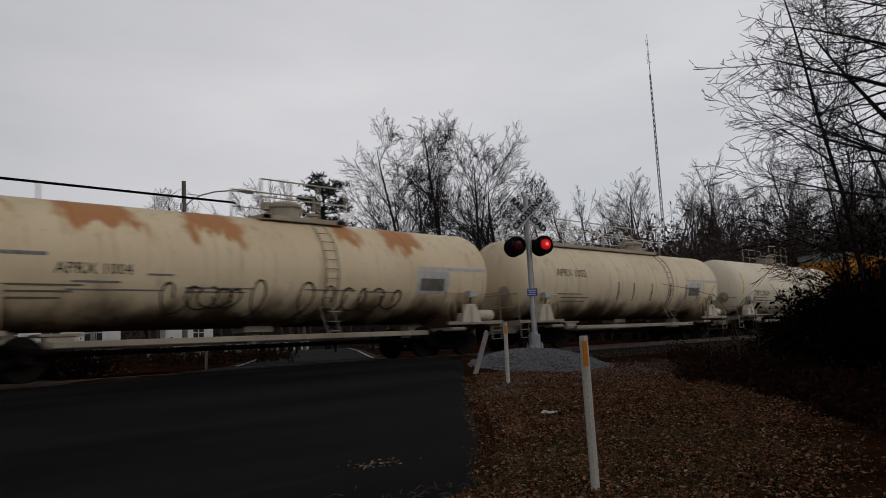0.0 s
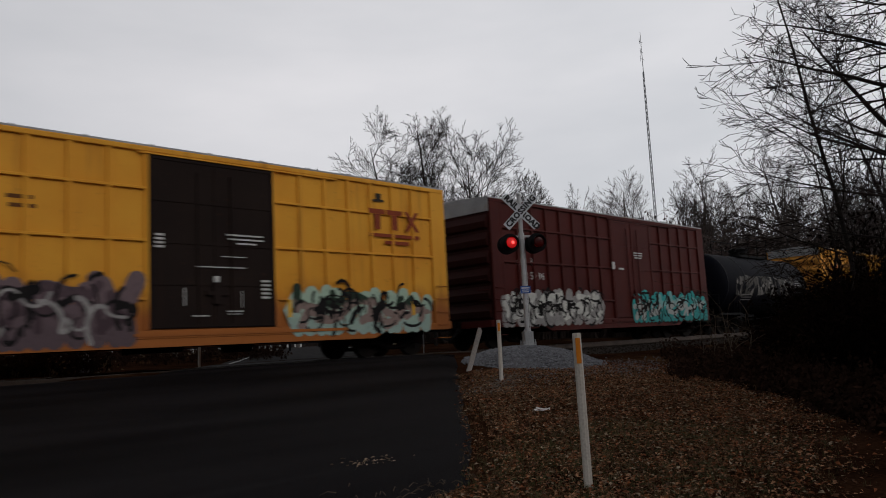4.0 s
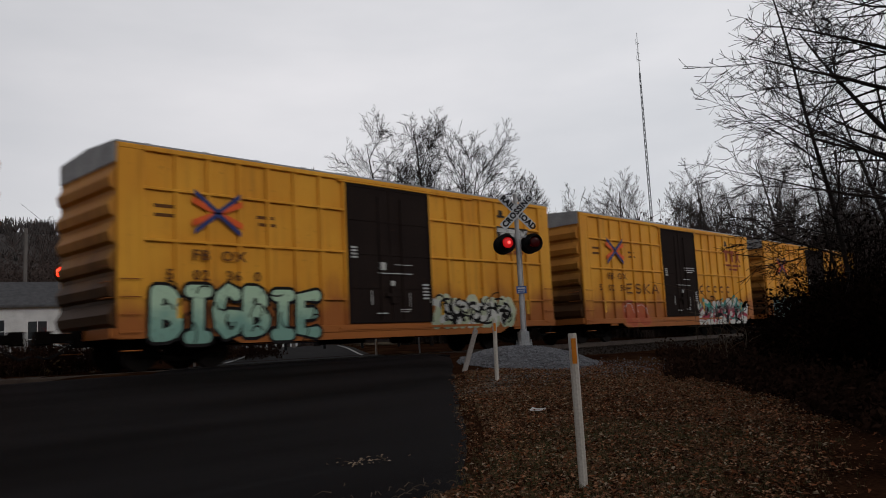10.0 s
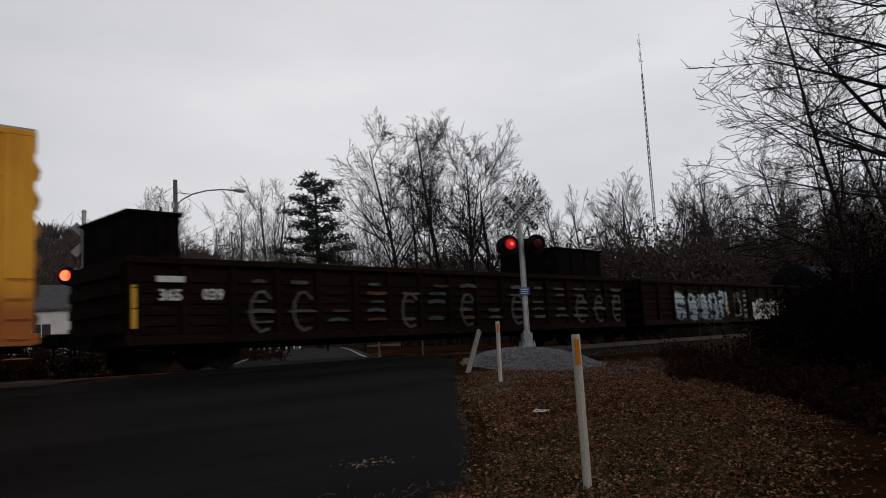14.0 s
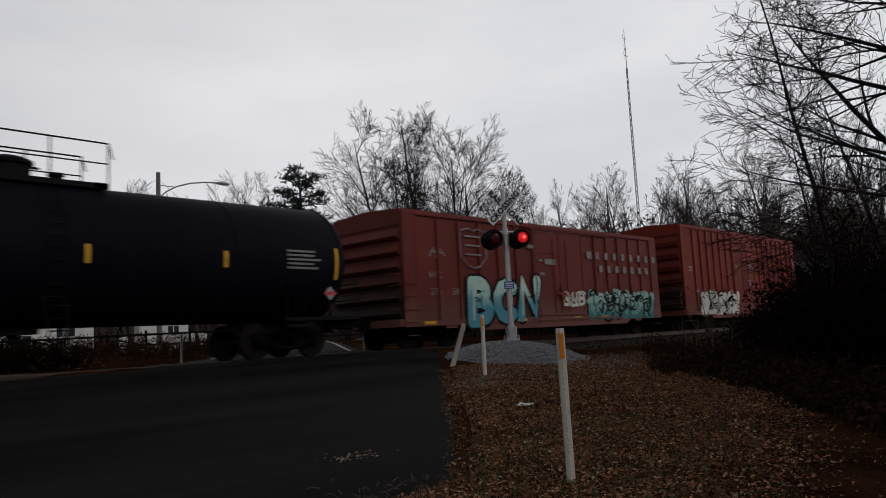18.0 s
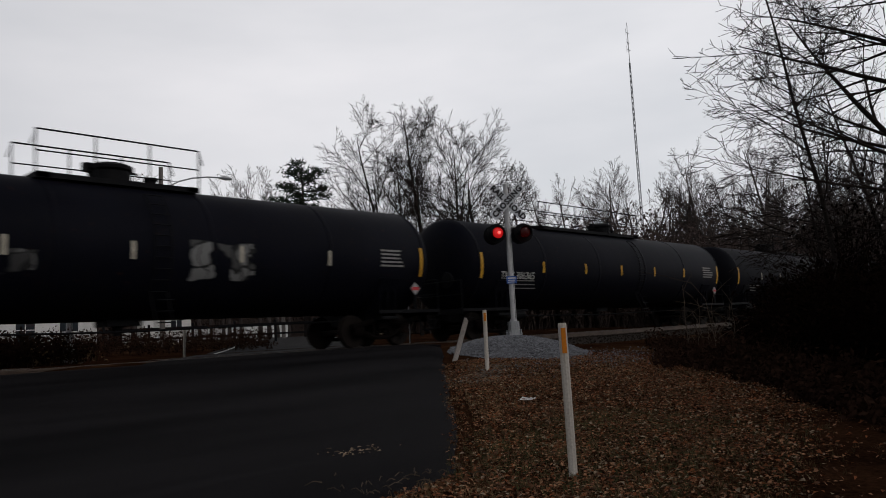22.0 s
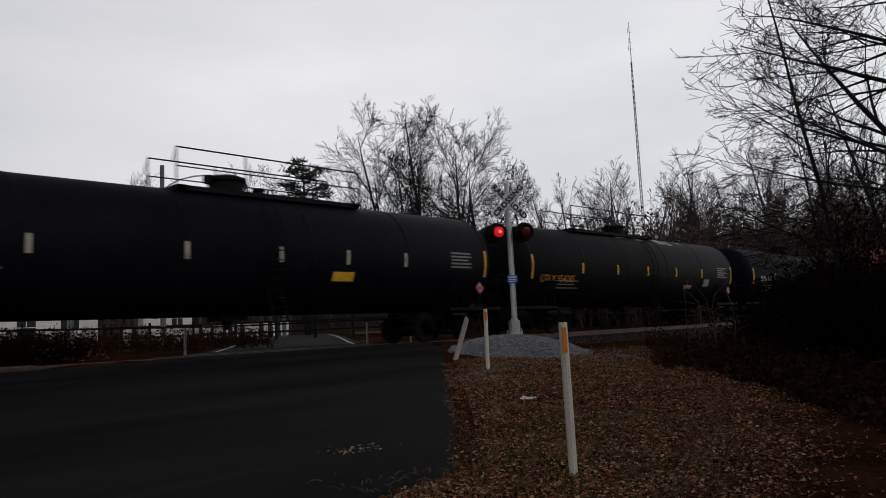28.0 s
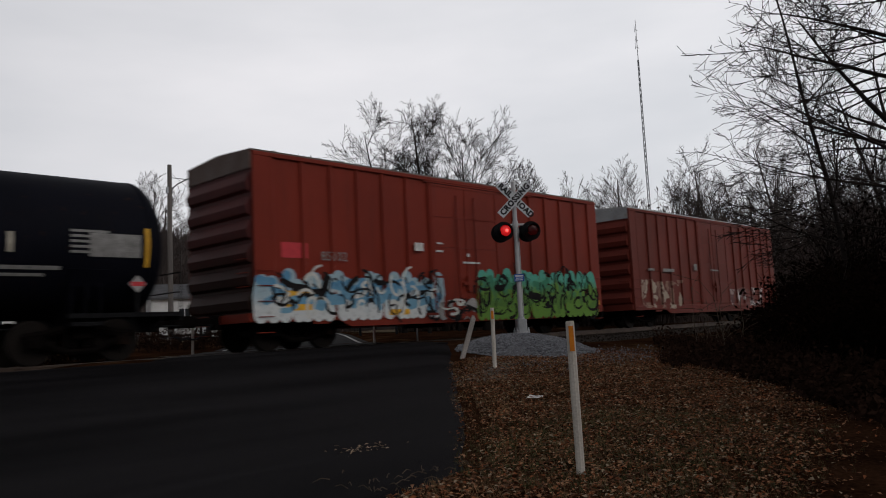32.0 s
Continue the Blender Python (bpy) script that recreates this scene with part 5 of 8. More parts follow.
def spray_line(car, strokes, x, z, wide, high, y, mat, r=0.028):
    """Thin handwriting of one spray line."""
    for st in strokes:
        s_ = Shape()
        ribbon(s_, [(x + a * wide, z + b * high) for a, b in st], r, y)
        part("sprayed_line", s_, mat, car)


Y1, Y2, YD = (0.74, 0.355, 0.040), (0.66, 0.285, 0.030), (0.28, 0.115, 0.022)
SILVER, GREY_TAG, DARKLINE = (0.55, 0.55, 0.55), (0.24, 0.23, 0.25), (0.02, 0.018, 0.02)


DECAL_BROWN = surface("dark_brown_stencil", (0.16, 0.062, 0.018), (0.09, 0.035, 0.012), 0.7, 0, 7, 60, 0.05)


def logo_cross(car, x, z, y, size):
    """The crossed emblem of the yellow box cars: a thin dark cross between two orange chevrons, as plain strips."""
    def strip(name, mat, p, q, w2, lift):
        (x0, z0), (x1, z1) = p, q
        v = [(x + px * size, y + d - lift, z + pz * size) for d in (-0.004, 0.002) for px, pz in ((x0, z0 - w2), (x1, z1 - w2), (x1, z1 + w2), (x0, z0 + w2))]
        part(name, Shape().add(v, [(0, 1, 2, 3), (7, 6, 5, 4), (0, 4, 5, 1), (1, 5, 6, 2), (2, 6, 7, 3), (3, 7, 4, 0)]), mat, car)
    for a in (-1, 1):
        for b in (-1, 1):
            strip("orange_chevron", LOGO_ORANGE, (a * 0.10, b * 0.04), (a * 1.0, b * 0.42), 0.115, 0.0)
            strip("blue_strip", LOGO_BLUE, (a * 0.0, b * 0.03), (a * 0.92, b * 0.72), 0.10, 0.004)


def yellow_box(u0, u1, nm, tags, number, dark_logo=False, label=""):
    paint = car_paint("yellow_paint_" + nm, Y1, Y2, YD, tags, rust=0.55, low=(-1.15, -0.25, (0.34, 0.115, 0.030)))
    # Ends: grimy, and the shade of the turned-away face put into darker paint.
    shaded_grimy = car_paint("yellow_end_" + nm, (0.58, 0.27, 0.05), (0.46, 0.20, 0.04), (0.16, 0.07, 0.02), rust=0.7, low=(-2.3, -0.6, (0.075, 0.036, 0.016)))
    car, hl, hw = box_car(u0, u1, paint, label=label or "yellow ribbed box car with black door and sprayed tags", end_paint=shaded_grimy)
    y = -hw - 0.004
    logo_cross(car, -hl + 2.40, 3.63, y - 0.068, 0.66)
    bars("slogan_line", [(-hl + 0.85, -hl + 1.40, 3.66, 3.74), (-hl + 0.85, -hl + 1.40, 3.45, 3.53), (-hl + 3.5, -hl + 4.0, 3.60, 3.68), (-hl + 3.55, -hl + 4.05, 3.42, 3.50)], DECAL_BROWN, car, y)
    for txt, dx in (("FB", 1.95), ("OX", 2.80)):
        word("reporting_mark", txt, 0.34, DECAL_BROWN, car, -hl + dx, y - 0.066, 2.60, offset=0.008, space=1.1, wide=1.25)
    if number:
        for txt, dx in zip(number.split(), (1.18, 1.95, 2.80, 3.45)):
            word("car_number", txt, 0.34, DECAL_BROWN, car, -hl + dx, y - 0.066, 2.13, offset=0.006, space=1.1, wide=1.2)
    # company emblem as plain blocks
    ex = hl - 2.2
    if dark_logo:
        bars("emblem_panel", [(ex - 0.75, ex + 0.95, 3.60, 4.10)], DECAL_BLACK, car, y - 0.066, label="dark emblem panel")
    em = DECAL if dark_logo else DECAL_RED
    zz = 3.66 if dark_logo else 3.62
    hh = 0.38 if dark_logo else 0.58
    wide = 1.0 if dark_logo else 1.22
    for spec in [(ex - 0.70, ex - 0.20, zz + hh - 0.14, zz + hh), (ex - 0.54, ex - 0.36, zz, zz + hh - 0.145), (ex - 0.16, ex + 0.34, zz + hh - 0.14, zz + hh), (ex, ex + 0.18, zz, zz + hh - 0.145)]:
        bars("emblem_bar", [(ex + (spec[0] - ex) * wide, ex + (spec[1] - ex) * wide, spec[2], spec[3])], em, car, y - 0.072 if dark_logo else y - 0.066)
    for k, (xa, xb) in enumerate(((ex + 0.40 * wide, ex + 0.76 * wide), (ex + 0.76 * wide, ex + 0.40 * wide))):
        v = [(xx, y - (0.074 if dark_logo else 0.068) - 0.003 * k + d, zq) for d in (-0.003, 0.002) for xx, zq in ((xa, zz), (xa + 0.15, zz), (xb + 0.15, zz + hh), (xb, zz + hh))]
        part("emblem_bar", Shape().add(v, [(0, 1, 2, 3), (7, 6, 5, 4), (0, 4, 5, 1), (1, 5, 6, 2), (2, 6, 7, 3), (3, 7, 4, 0)]), em, car)
    bars("emblem_line", [(ex - 0.85, ex + 1.1, 3.40, 3.50), (ex - 0.3, ex + 0.65, 3.20, 3.30)], DECAL_RED, car, y - 0.055)
    bars("hand_bracket", [(ex - 0.75, ex - 0.25, 4.42, 4.48), (ex - 0.55, ex - 0.35, 4.46, 4.66)], DECAL_BLACK, car, y - 0.03)
    stencil = [(-0.45, 0.85, 2.34, 2.365), (0.2, 0.85, 2.60, 2.62), (0.0, 0.14, 1.98, 2.14), (0.02, 0.12, 1.76, 1.90), (-0.75, -0.72, 1.45, 1.85), (0.72, 0.74, 1.40, 1.80), (-0.55, -0.15, 1.20, 1.23), (0.35, 0.75, 1.30, 1.33), (0.35, 0.70, 1.24, 1.26)]
    stencil += [(-1.42, -1.22, 3.02 - 0.09 * k, 3.07 - 0.09 * k) for k in range(4)] + [(1.28, 1.52, 2.02 - 0.10 * k, 2.07 - 0.10 * k) for k in range(5)]
    bars("door_stencil", stencil, DECAL, car, -hw - 0.10)
    if dark_logo or not number:
        bars("door_notice", [(-0.42, -0.18, 2.44, 2.66)], DECAL, car, -hw - 0.10, label="white paper notice")
    else:
        bars("door_stencil", [(0.35, 1.35, 3.12, 3.16), (0.40, 1.35, 3.02, 3.06), (0.62, 1.15, 2.92, 2.96)], DECAL, car, -hw - 0.10)
    for x in (-hl + 1.4, 2.1, hl - 1.5):
        bars("reflective_strip", [(x - 0.06, x + 0.06, 1.15, 1.60)], STRIPE, car, -hw - 0.075)
    return car

# low: the tank colour turns darker brown towards the bottom.
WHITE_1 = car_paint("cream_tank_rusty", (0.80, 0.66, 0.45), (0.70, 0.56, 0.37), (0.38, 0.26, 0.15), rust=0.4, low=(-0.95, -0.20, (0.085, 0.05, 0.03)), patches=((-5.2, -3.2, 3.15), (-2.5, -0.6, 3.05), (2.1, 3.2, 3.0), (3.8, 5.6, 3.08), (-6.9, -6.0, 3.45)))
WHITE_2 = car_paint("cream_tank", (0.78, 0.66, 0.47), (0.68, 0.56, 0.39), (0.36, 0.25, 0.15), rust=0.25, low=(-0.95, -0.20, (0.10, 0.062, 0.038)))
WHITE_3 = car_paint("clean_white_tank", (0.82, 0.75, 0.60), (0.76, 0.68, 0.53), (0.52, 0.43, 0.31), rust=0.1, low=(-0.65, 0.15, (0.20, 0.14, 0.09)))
TRIM_W = car_paint("white_trim", (0.40, 0.35, 0.28), (0.28, 0.24, 0.19), (0.16, 0.11, 0.07), rust=0.5)
TRIM_PALE = car_paint("pale_trim", (0.66, 0.60, 0.50), (0.50, 0.44, 0.35), (0.2, 0.15, 0.1), rust=0.3)
PANEL_DARK = surface("dark_spray", (0.10, 0.085, 0.09), (0.045, 0.038, 0.042), 0.7, 0, 4, 40, 0.1)
PANEL_PALE = surface("pale_panel", (0.50, 0.47, 0.41), (0.42, 0.39, 0.33), 0.7, 0, 6, 60, 0.1)
PANEL_GREY = surface("stencil_panel", (0.20, 0.18, 0.15), (0.12, 0.105, 0.09), 0.7, 0, 6, 60, 0.1)
SOOT = (0.035, 0.022, 0.017)


def black_paint(nm, tags=(), base=(0.0026, 0.0028, 0.0056), rust=0.3):
    return car_paint("black_tank_" + nm, base, tuple(c * 1.35 + 0.001 for c in base), (0.006, 0.0055, 0.0070), tags, rust=rust * 0.3, rough=0.6, low=(-0.6, 0.3, (0.004, 0.0033, 0.0033)), spec=0.045)


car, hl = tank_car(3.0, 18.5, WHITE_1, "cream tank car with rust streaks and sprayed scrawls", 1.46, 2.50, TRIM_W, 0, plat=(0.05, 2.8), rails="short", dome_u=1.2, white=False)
part("top_pipe", Shape().tube([(-7.2, -0.55, 4.05), (-7.0, -0.55, 4.24), (-0.6, -0.55, 4.24), (-0.4, -0.55, 4.05)], 0.03, 6), TRUCK, car)
for x in (-5.3, -2.6):
    part("pipe_post", Shape().tube([(x, -0.55, 3.88), (x, -0.55, 4.24)], 0.025, 5), TRIM_W, car)
W1 = (1.464, 2.50)
word("reporting_mark", "APRX 1004", 0.34, DECAL_BLACK, car, -4.45, 0, 2.30, wrap=W1)
bars("load_stencil", [(-4.9, -3.9, 2.02, 2.06), (-5.0, -2.9, 1.86, 1.89), (-2.4, -0.6, 1.93, 1.96), (-2.4, -0.8, 1.84, 1.87), (0.9, 2.6, 1.93, 1.96), (3.0, 4.2, 1.9, 1.93), (-3.3, -2.7, 2.2, 2.24), (-6.3, -5.4, 2.55, 2.62)], DECAL_DIM, car, 0, W1)
for k, (x0, amp) in enumerate(((-2.9, 0.34), (-2.2, 0.26), (-1.8, 0.22), (-1.4, 0.22), (-0.7, 0.45), (0.8, 0.42), (1.6, 0.34), (2.3, 0.30), (3.0, 0.3), (3.8, 0.26))):
    pts = []
    for i in range(15):
        a = i / 14 * 2 * math.pi * 1.1 + k
        x, z = x0 + 0.42 * math.cos(a) * (0.6 + 0.1 * (k % 3)) + i * 0.035, 1.72 + amp * math.sin(a)
        pts.append((x, -math.sqrt(W1[0] ** 2 - (z - 2.5) ** 2) - 0.006, z))
    part("sprayed_scrawl", Shape().tube(pts, 0.024, 4), DECAL_BLACK, car)
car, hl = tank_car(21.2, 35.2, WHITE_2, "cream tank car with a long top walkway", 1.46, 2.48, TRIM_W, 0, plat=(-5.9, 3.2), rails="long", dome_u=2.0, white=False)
word("reporting_mark", "APRX 1002", 0.40, DECAL_BLACK, car, -4.7, 0, 2.72, wrap=(1.464, 2.48))
bars("drip_stain", [(-1.6 + i * 1.35 + 0.2 * math.sin(i * 5), -1.52 + i * 1.35 + 0.2 * math.sin(i * 5), 1.75, 2.45) for i in range(6)], DECAL_BLACK, car, 0, (1.464, 2.48))
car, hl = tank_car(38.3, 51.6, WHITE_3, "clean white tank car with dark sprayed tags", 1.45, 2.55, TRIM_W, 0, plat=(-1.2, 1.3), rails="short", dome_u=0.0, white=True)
W3 = (1.454, 2.55)
word("reporting_mark", "TIMX 20104", 0.38, DECAL_BLACK, car, -4.35, 0, 2.18, wrap=W3)
bars("load_stencil", [(-5.3 + 0.42 * k, -5.3 + 0.42 * k + (0.34 if k % 3 else 0.22), 1.80 - 0.13 * j, 1.835 - 0.13 * j) for j in range(2) for k in range(6 - j)], PANEL_DARK, car, 0, W3)
bars("yellow_band", [(-6.72, -6.58, 2.1, 3.2)], STRIPE, car, 0, W3, "yellow strip round the tank end")
bars("yellow_square", [(4.0, 4.75, 2.42, 2.80)], STRIPE, car, 0, W3, "yellow hazard square")
rt = random.Random(5)


def on_tank(x, z, lift=0.008):
    return (x, -math.sqrt(W3[0] ** 2 - (z - W3[1]) ** 2) - lift, z)


for k in range(13):
    a = rt.uniform(-0.5, 3.6)
    L, bow = rt.uniform(0.25, 0.75), rt.uniform(-0.25, 0.25)
    pts = []
    for i in range(6):
        f = i / 5
        pts.append(on_tank(-1.85 + L * 1.1 * f * math.cos(a) + bow * f * f, 1.92 + 0.6 * L * f * math.sin(a) + bow * 0.5 * math.sin(3 * f)))
    part("sprayed_stroke", Shape().tube(pts, [0.045, 0.05, 0.04, 0.035, 0.03, 0.015], 4), DECAL_BLACK, car)
for cx, cz, rx, rz in ((2.15, 1.80, 0.44, 0.36), (2.75, 1.90, 0.34, 0.30), (3.30, 1.86, 0.40, 0.40), (3.85, 1.78, 0.20, 0.13)):
    blob = Shape()
    blob.v = [on_tank(cx, cz, 0.012)] + [on_tank(cx + rx * q * rt.uniform(0.9, 1.1) * math.cos(i * math.pi / 8), cz + rz * q * rt.uniform(0.9, 1.1) * math.sin(i * math.pi / 8), 0.012) for q in (0.5, 1.0) for i in range(16)]
    blob.f = [(0, 1 + i, 1 + (i + 1) % 16) for i in range(16)] + [(1 + i, 17 + i, 17 + (i + 1) % 16, 1 + (i + 1) % 16) for i in range(16)]
    part("sprayed_bubble", blob, PANEL_DARK, car, "dark filled bubble of a sprayed tag")
bars("stencil_block", [(5.3, 6.2, 2.35, 2.75)], PANEL_PALE, car, 0, W3, "pale grey stencil block")

box_first = yellow_box(54.65, 70.45, "first", [], "50 5", label="yellow ribbed box car with grey and mint sprayed tags")

red = car_paint("maroon_paint", (0.070, 0.0105, 0.008), (0.055, 0.008, 0.0065), (0.028, 0.007, 0.0055), rust=0.3)
# Darker copy of the maroon: the ends' shade is put into the colour.
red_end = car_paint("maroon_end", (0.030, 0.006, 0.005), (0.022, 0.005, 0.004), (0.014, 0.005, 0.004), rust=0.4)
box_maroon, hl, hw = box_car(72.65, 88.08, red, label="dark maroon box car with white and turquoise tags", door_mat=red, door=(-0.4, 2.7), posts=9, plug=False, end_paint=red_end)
word("reporting_mark", "AO  K", 0.40, DECAL, box_maroon, -5.9, -hw - 0.004, 2.95)
word("car_number", "11 50 96", 0.36, DECAL, box_maroon, -5.5, -hw - 0.004, 2.45)
bars("door_stencil", [(1.2, 1.9, 3.55, 3.60), (1.2, 1.85, 3.45, 3.50), (1.25, 1.8, 3.35, 3.40), (-0.5, -0.3, 2.85, 3.15), (0.0, 0.35, 2.85, 2.92)], DECAL, box_maroon, -hw - 0.11)

black_paint_t = black_paint("tagged", [(-4.3, 3.4, 1.9, 2.95, (0.20, 0.19, 0.18), (0.08, 0.075, 0.07), (0.012, 0.012, 0.013), 2.3, 21.0)])
car, hl = tank_car(90.6, 101.0, black_paint_t, "short black tank car covered in grey tags", 1.60, 2.56, BLACK, 0, plat=(-1.7, 2.1))

box_a = yellow_box(104.15, 119.87, "A", [], "5 02 67", label="yellow ribbed box car with dark red and black tags")
box_b = yellow_box(122.35, 137.9, "B", [], "5 02 35", True, label="yellow ribbed box car with white and silver tags")
box_c = yellow_box(140.33, 156.0, "C", [], "5 02 36 0", True, label="yellow ribbed box car with pale green tags")
box_d = yellow_box(158.05, 173.7, "D", [(-5.05, -3.0, 0.55, 1.62, (0.42, 0.10, 0.04), (0.36, 0.08, 0.035), (0.40, 0.11, 0.045), 1.0, 61.0)], "5 02 50", label="yellow ribbed box car with red and teal tags")
box_e = yellow_box(175.9, 191.72, "E", [], "5 02", label="yellow ribbed box car with blue and teal tags")

# sprayed pieces along the yellow and maroon cars
HALO_MINT = spray_fade("mint_spray", (0.38, 0.50, 0.40), (0.30, 0.40, 0.36), 1.2)
FW = -1.56 - 0.072
wild_mess(box_first, -6.1, -1.85, 0.58, 2.25, FW, spray_fade("grey_violet_spray", (0.16, 0.115, 0.125), (0.11, 0.08, 0.09), 1.3), spray_fade("dark_violet_spray", (0.09, 0.062, 0.072), (0.07, 0.048, 0.056), 1.3), TAG_LINE, TAG_GREY, 51)
wild_mess(box_first, 2.1, 7.05, 0.66, 2.0, FW, HALO_MINT, spray_fade("mint_rose_spray", (0.03, 0.05, 0.035), (0.26, 0.19, 0.17), 1.5, 0.1), TAG_LINE, TAG_LINE, 52)
wild_tag(box_a, 4, -5.25, -1.6, 0.58, 2.20, FW, spray_fade("red_black_spray", (0.25, 0.045, 0.03), (0.010, 0.008, 0.008), 1.72, 0.08), TAG_PALE, TAG_LINE, None, 53, 0.15)
wild_tag(box_a, 3, -1.5, 1.7, 0.60, 2.10, FW - 0.045, spray_fade("black_red_spray", (0.06, 0.018, 0.015), (0.010, 0.008, 0.008), 1.80, 0.08), TAG_GREY, None, None, 54, 0.13)
wild_tag(box_a, 5, 1.75, 6.75, 0.72, 2.15, FW, spray_fade("red_black_spray_far", (0.22, 0.04, 0.03), (0.010, 0.008, 0.008), 1.75, 0.08), TAG_PALE, TAG_LINE, None, 55, 0.14)
wild_mess(box_b, -7.3, -2.5, 0.70, 1.98, FW, TAG_PALE, TAG_GREY, spray_fade("maroon_spray", (0.09, 0.03, 0.025), (0.05, 0.02, 0.018), 1.3), TAG_PALE, 56)
wild_mess(box_b, 1.7, 6.95, 0.66, 1.75, FW, TAG_PALE, TAG_GREY, TAG_LINE, TAG_LINE, 57)
wild_tag(box_c, "BIGBIE", -7.15, -2.55, 0.62, 1.95, FW, spray_fade("pale_green_spray", (0.42, 0.58, 0.42), (0.20, 0.36, 0.30), 1.25), TAG_LINE, None, None, 58, 0.15)
wild_mess(box_c, 1.7, 5.5, 0.72, 1.80, FW, spray_fade("lime_cream_spray", (0.54, 0.56, 0.40), (0.40, 0.46, 0.32), 1.2), TAG_PALE, TAG_LINE, TAG_LINE, 59)
for k, ch in enumerate("ESKA"):
    spray_line(box_d, STROKES[ch], -4.8 + 0.72 * k, 1.95, 0.50, 0.36, FW - 0.004, DECAL_BROWN, 0.035)
spray_line(box_d, [arc(0.04 + 0.2 * k, 0.5, 0.06, 0.5, 60, 300) for k in range(5)], 1.9, 2.08, 3.6, 0.26, FW - 0.004, DECAL_BROWN, 0.035)
wild_mess(box_d, 1.6, 6.9, 0.52, 1.85, FW, TAG_PALE, spray_fade("teal_red_spray", (0.05, 0.24, 0.22), (0.36, 0.05, 0.08), 1.25, 0.3), TAG_LINE, spray_fade("teal_spray", (0.06, 0.30, 0.26), (0.05, 0.20, 0.18), 1.2), 60)
wild_mess(box_e, -7.3, -4.7, 0.66, 2.0, FW, spray_fade("sky_spray", (0.26, 0.46, 0.50), (0.40, 0.60, 0.62), 1.3), spray_fade("pale_sky_spray", (0.45, 0.60, 0.62), (0.20, 0.38, 0.42), 1.3), TAG_LINE, TAG_LINE, 61)
wild_mess(box_e, -4.55, -1.9, 0.60, 1.80, FW, TAG_GREY, spray_fade("deep_teal_spray", (0.05, 0.15, 0.16), (0.10, 0.26, 0.26), 1.2), TAG_LINE, TAG_PALE, 62)
wild_mess(box_e, 2.2, 5.5, 0.74, 1.72, FW, TAG_GREY, TAG_PALE, spray_fade("rose_spray", (0.30, 0.12, 0.10), (0.22, 0.09, 0.08), 1.2), TAG_PALE, 63)
wild_mess(box_maroon, -7.35, -1.35, 0.70, 2.05, FW, TAG_GREY, TAG_PALE, TAG_LINE, TAG_LINE, 64)
wild_mess(box_maroon, 0.9, 7.4, 0.70, 2.10, FW - 0.03, spray_fade("teal_halo_spray", (0.05, 0.34, 0.34), (0.05, 0.26, 0.26), 1.2), spray_fade("grey_turquoise_spray", (0.20, 0.42, 0.42), (0.36, 0.38, 0.37), 1.5, 0.15), TAG_LINE, TAG_LINE, 65)

SMEAR = [surface("faint_grey_spray", (0.11, 0.105, 0.10), (0.04, 0.037, 0.035), 0.8, 0, 3, 30, 0.1, spec=0.03), surface("faint_green_spray", (0.05, 0.085, 0.075), (0.025, 0.04, 0.035), 0.8, 0, 3, 30, 0.1, spec=0.03), surface("faint_brown_spray", (0.10, 0.06, 0.035), (0.04, 0.025, 0.018), 0.8, 0, 3, 30, 0.1, spec=0.03)]
gon1 = car_paint("dark_gondola_a", (0.012, 0.0065, 0.005), (0.008, 0.0045, 0.0036), (0.020, 0.010, 0.007), rust=0.6, rough=0.8, spec=0.03)
car, hl = gondola(193.55, 213.75, gon1, "dark brown gondola car with faded tags")
GON_A = car
rg = random.Random(12)
for k in range(16):
    px0 = -10.0 + 0.1 + 20.0 * k / 16
    if k in (0, 1):
        continue
    for j in range(5):
        if rg.random() < 0.72:
            z_ = 0.62 + 0.48 + j * 0.246
            a_, b_ = px0 + rg.uniform(0.2, 0.5), px0 + rg.uniform(0.7, 1.05)
            spray_line(car, [[(0, 0), (0.5, rg.uniform(-0.03, 0.05)), (1, 0)]], a_, z_, b_ - a_, 1.0, -1.635, SMEAR[(k + j) % 3 if 3 < k < 9 else 0], rg.uniform(0.03, 0.06))
    if rg.random() < 0.5:
        spray_line(car, [arc(0.5, 0.5, 0.4, 0.5, 40, 300)], px0 + 0.25, 0.85, 0.8, 1.0, -1.64, SMEAR[0], 0.04)
bars("reporting_bar", [(-9.42, -8.76, 2.02, 2.16)], DECAL, car, -1.64)
word("car_number", "365", 0.36, DECAL, car, -9.1, -1.645, 1.72, offset=0.01)
word("car_number", "039", 0.36, DECAL, car, -8.05, -1.645, 1.74, offset=0.01)
bars("reflective_strip", [(-9.98, -9.88, 1.0, 1.95)], STRIPE, car, -1.64)
gon2 = car_paint("dark_gondola_b", (0.012, 0.0068, 0.0055), (0.008, 0.0048, 0.004), (0.018, 0.010, 0.007), [(-7.2, -1.6, 0.75, 2.2, (0.36, 0.42, 0.44), (0.22, 0.28, 0.32), (0.03, 0.03, 0.035), 0.9, 91.0), (6.3, 7.1, 0.85, 1.8, (0.30, 0.29, 0.27), (0.2, 0.2, 0.18), DARKLINE, 2.3, 96.0), (7.35, 8.6, 0.9, 1.8, (0.22, 0.22, 0.21), (0.1, 0.1, 0.1), DARKLINE, 2.4, 97.0), (-0.9, -0.1, 0.9, 2.1, (0.24, 0.24, 0.24), (0.12, 0.12, 0.12), DARKLINE, 2.4, 98.0)], rust=0.6, rough=0.8, spec=0.03)
car, hl = gondola(215.2, 235.3, gon2, "dark brown gondola car with white bubble tags", posts=15)
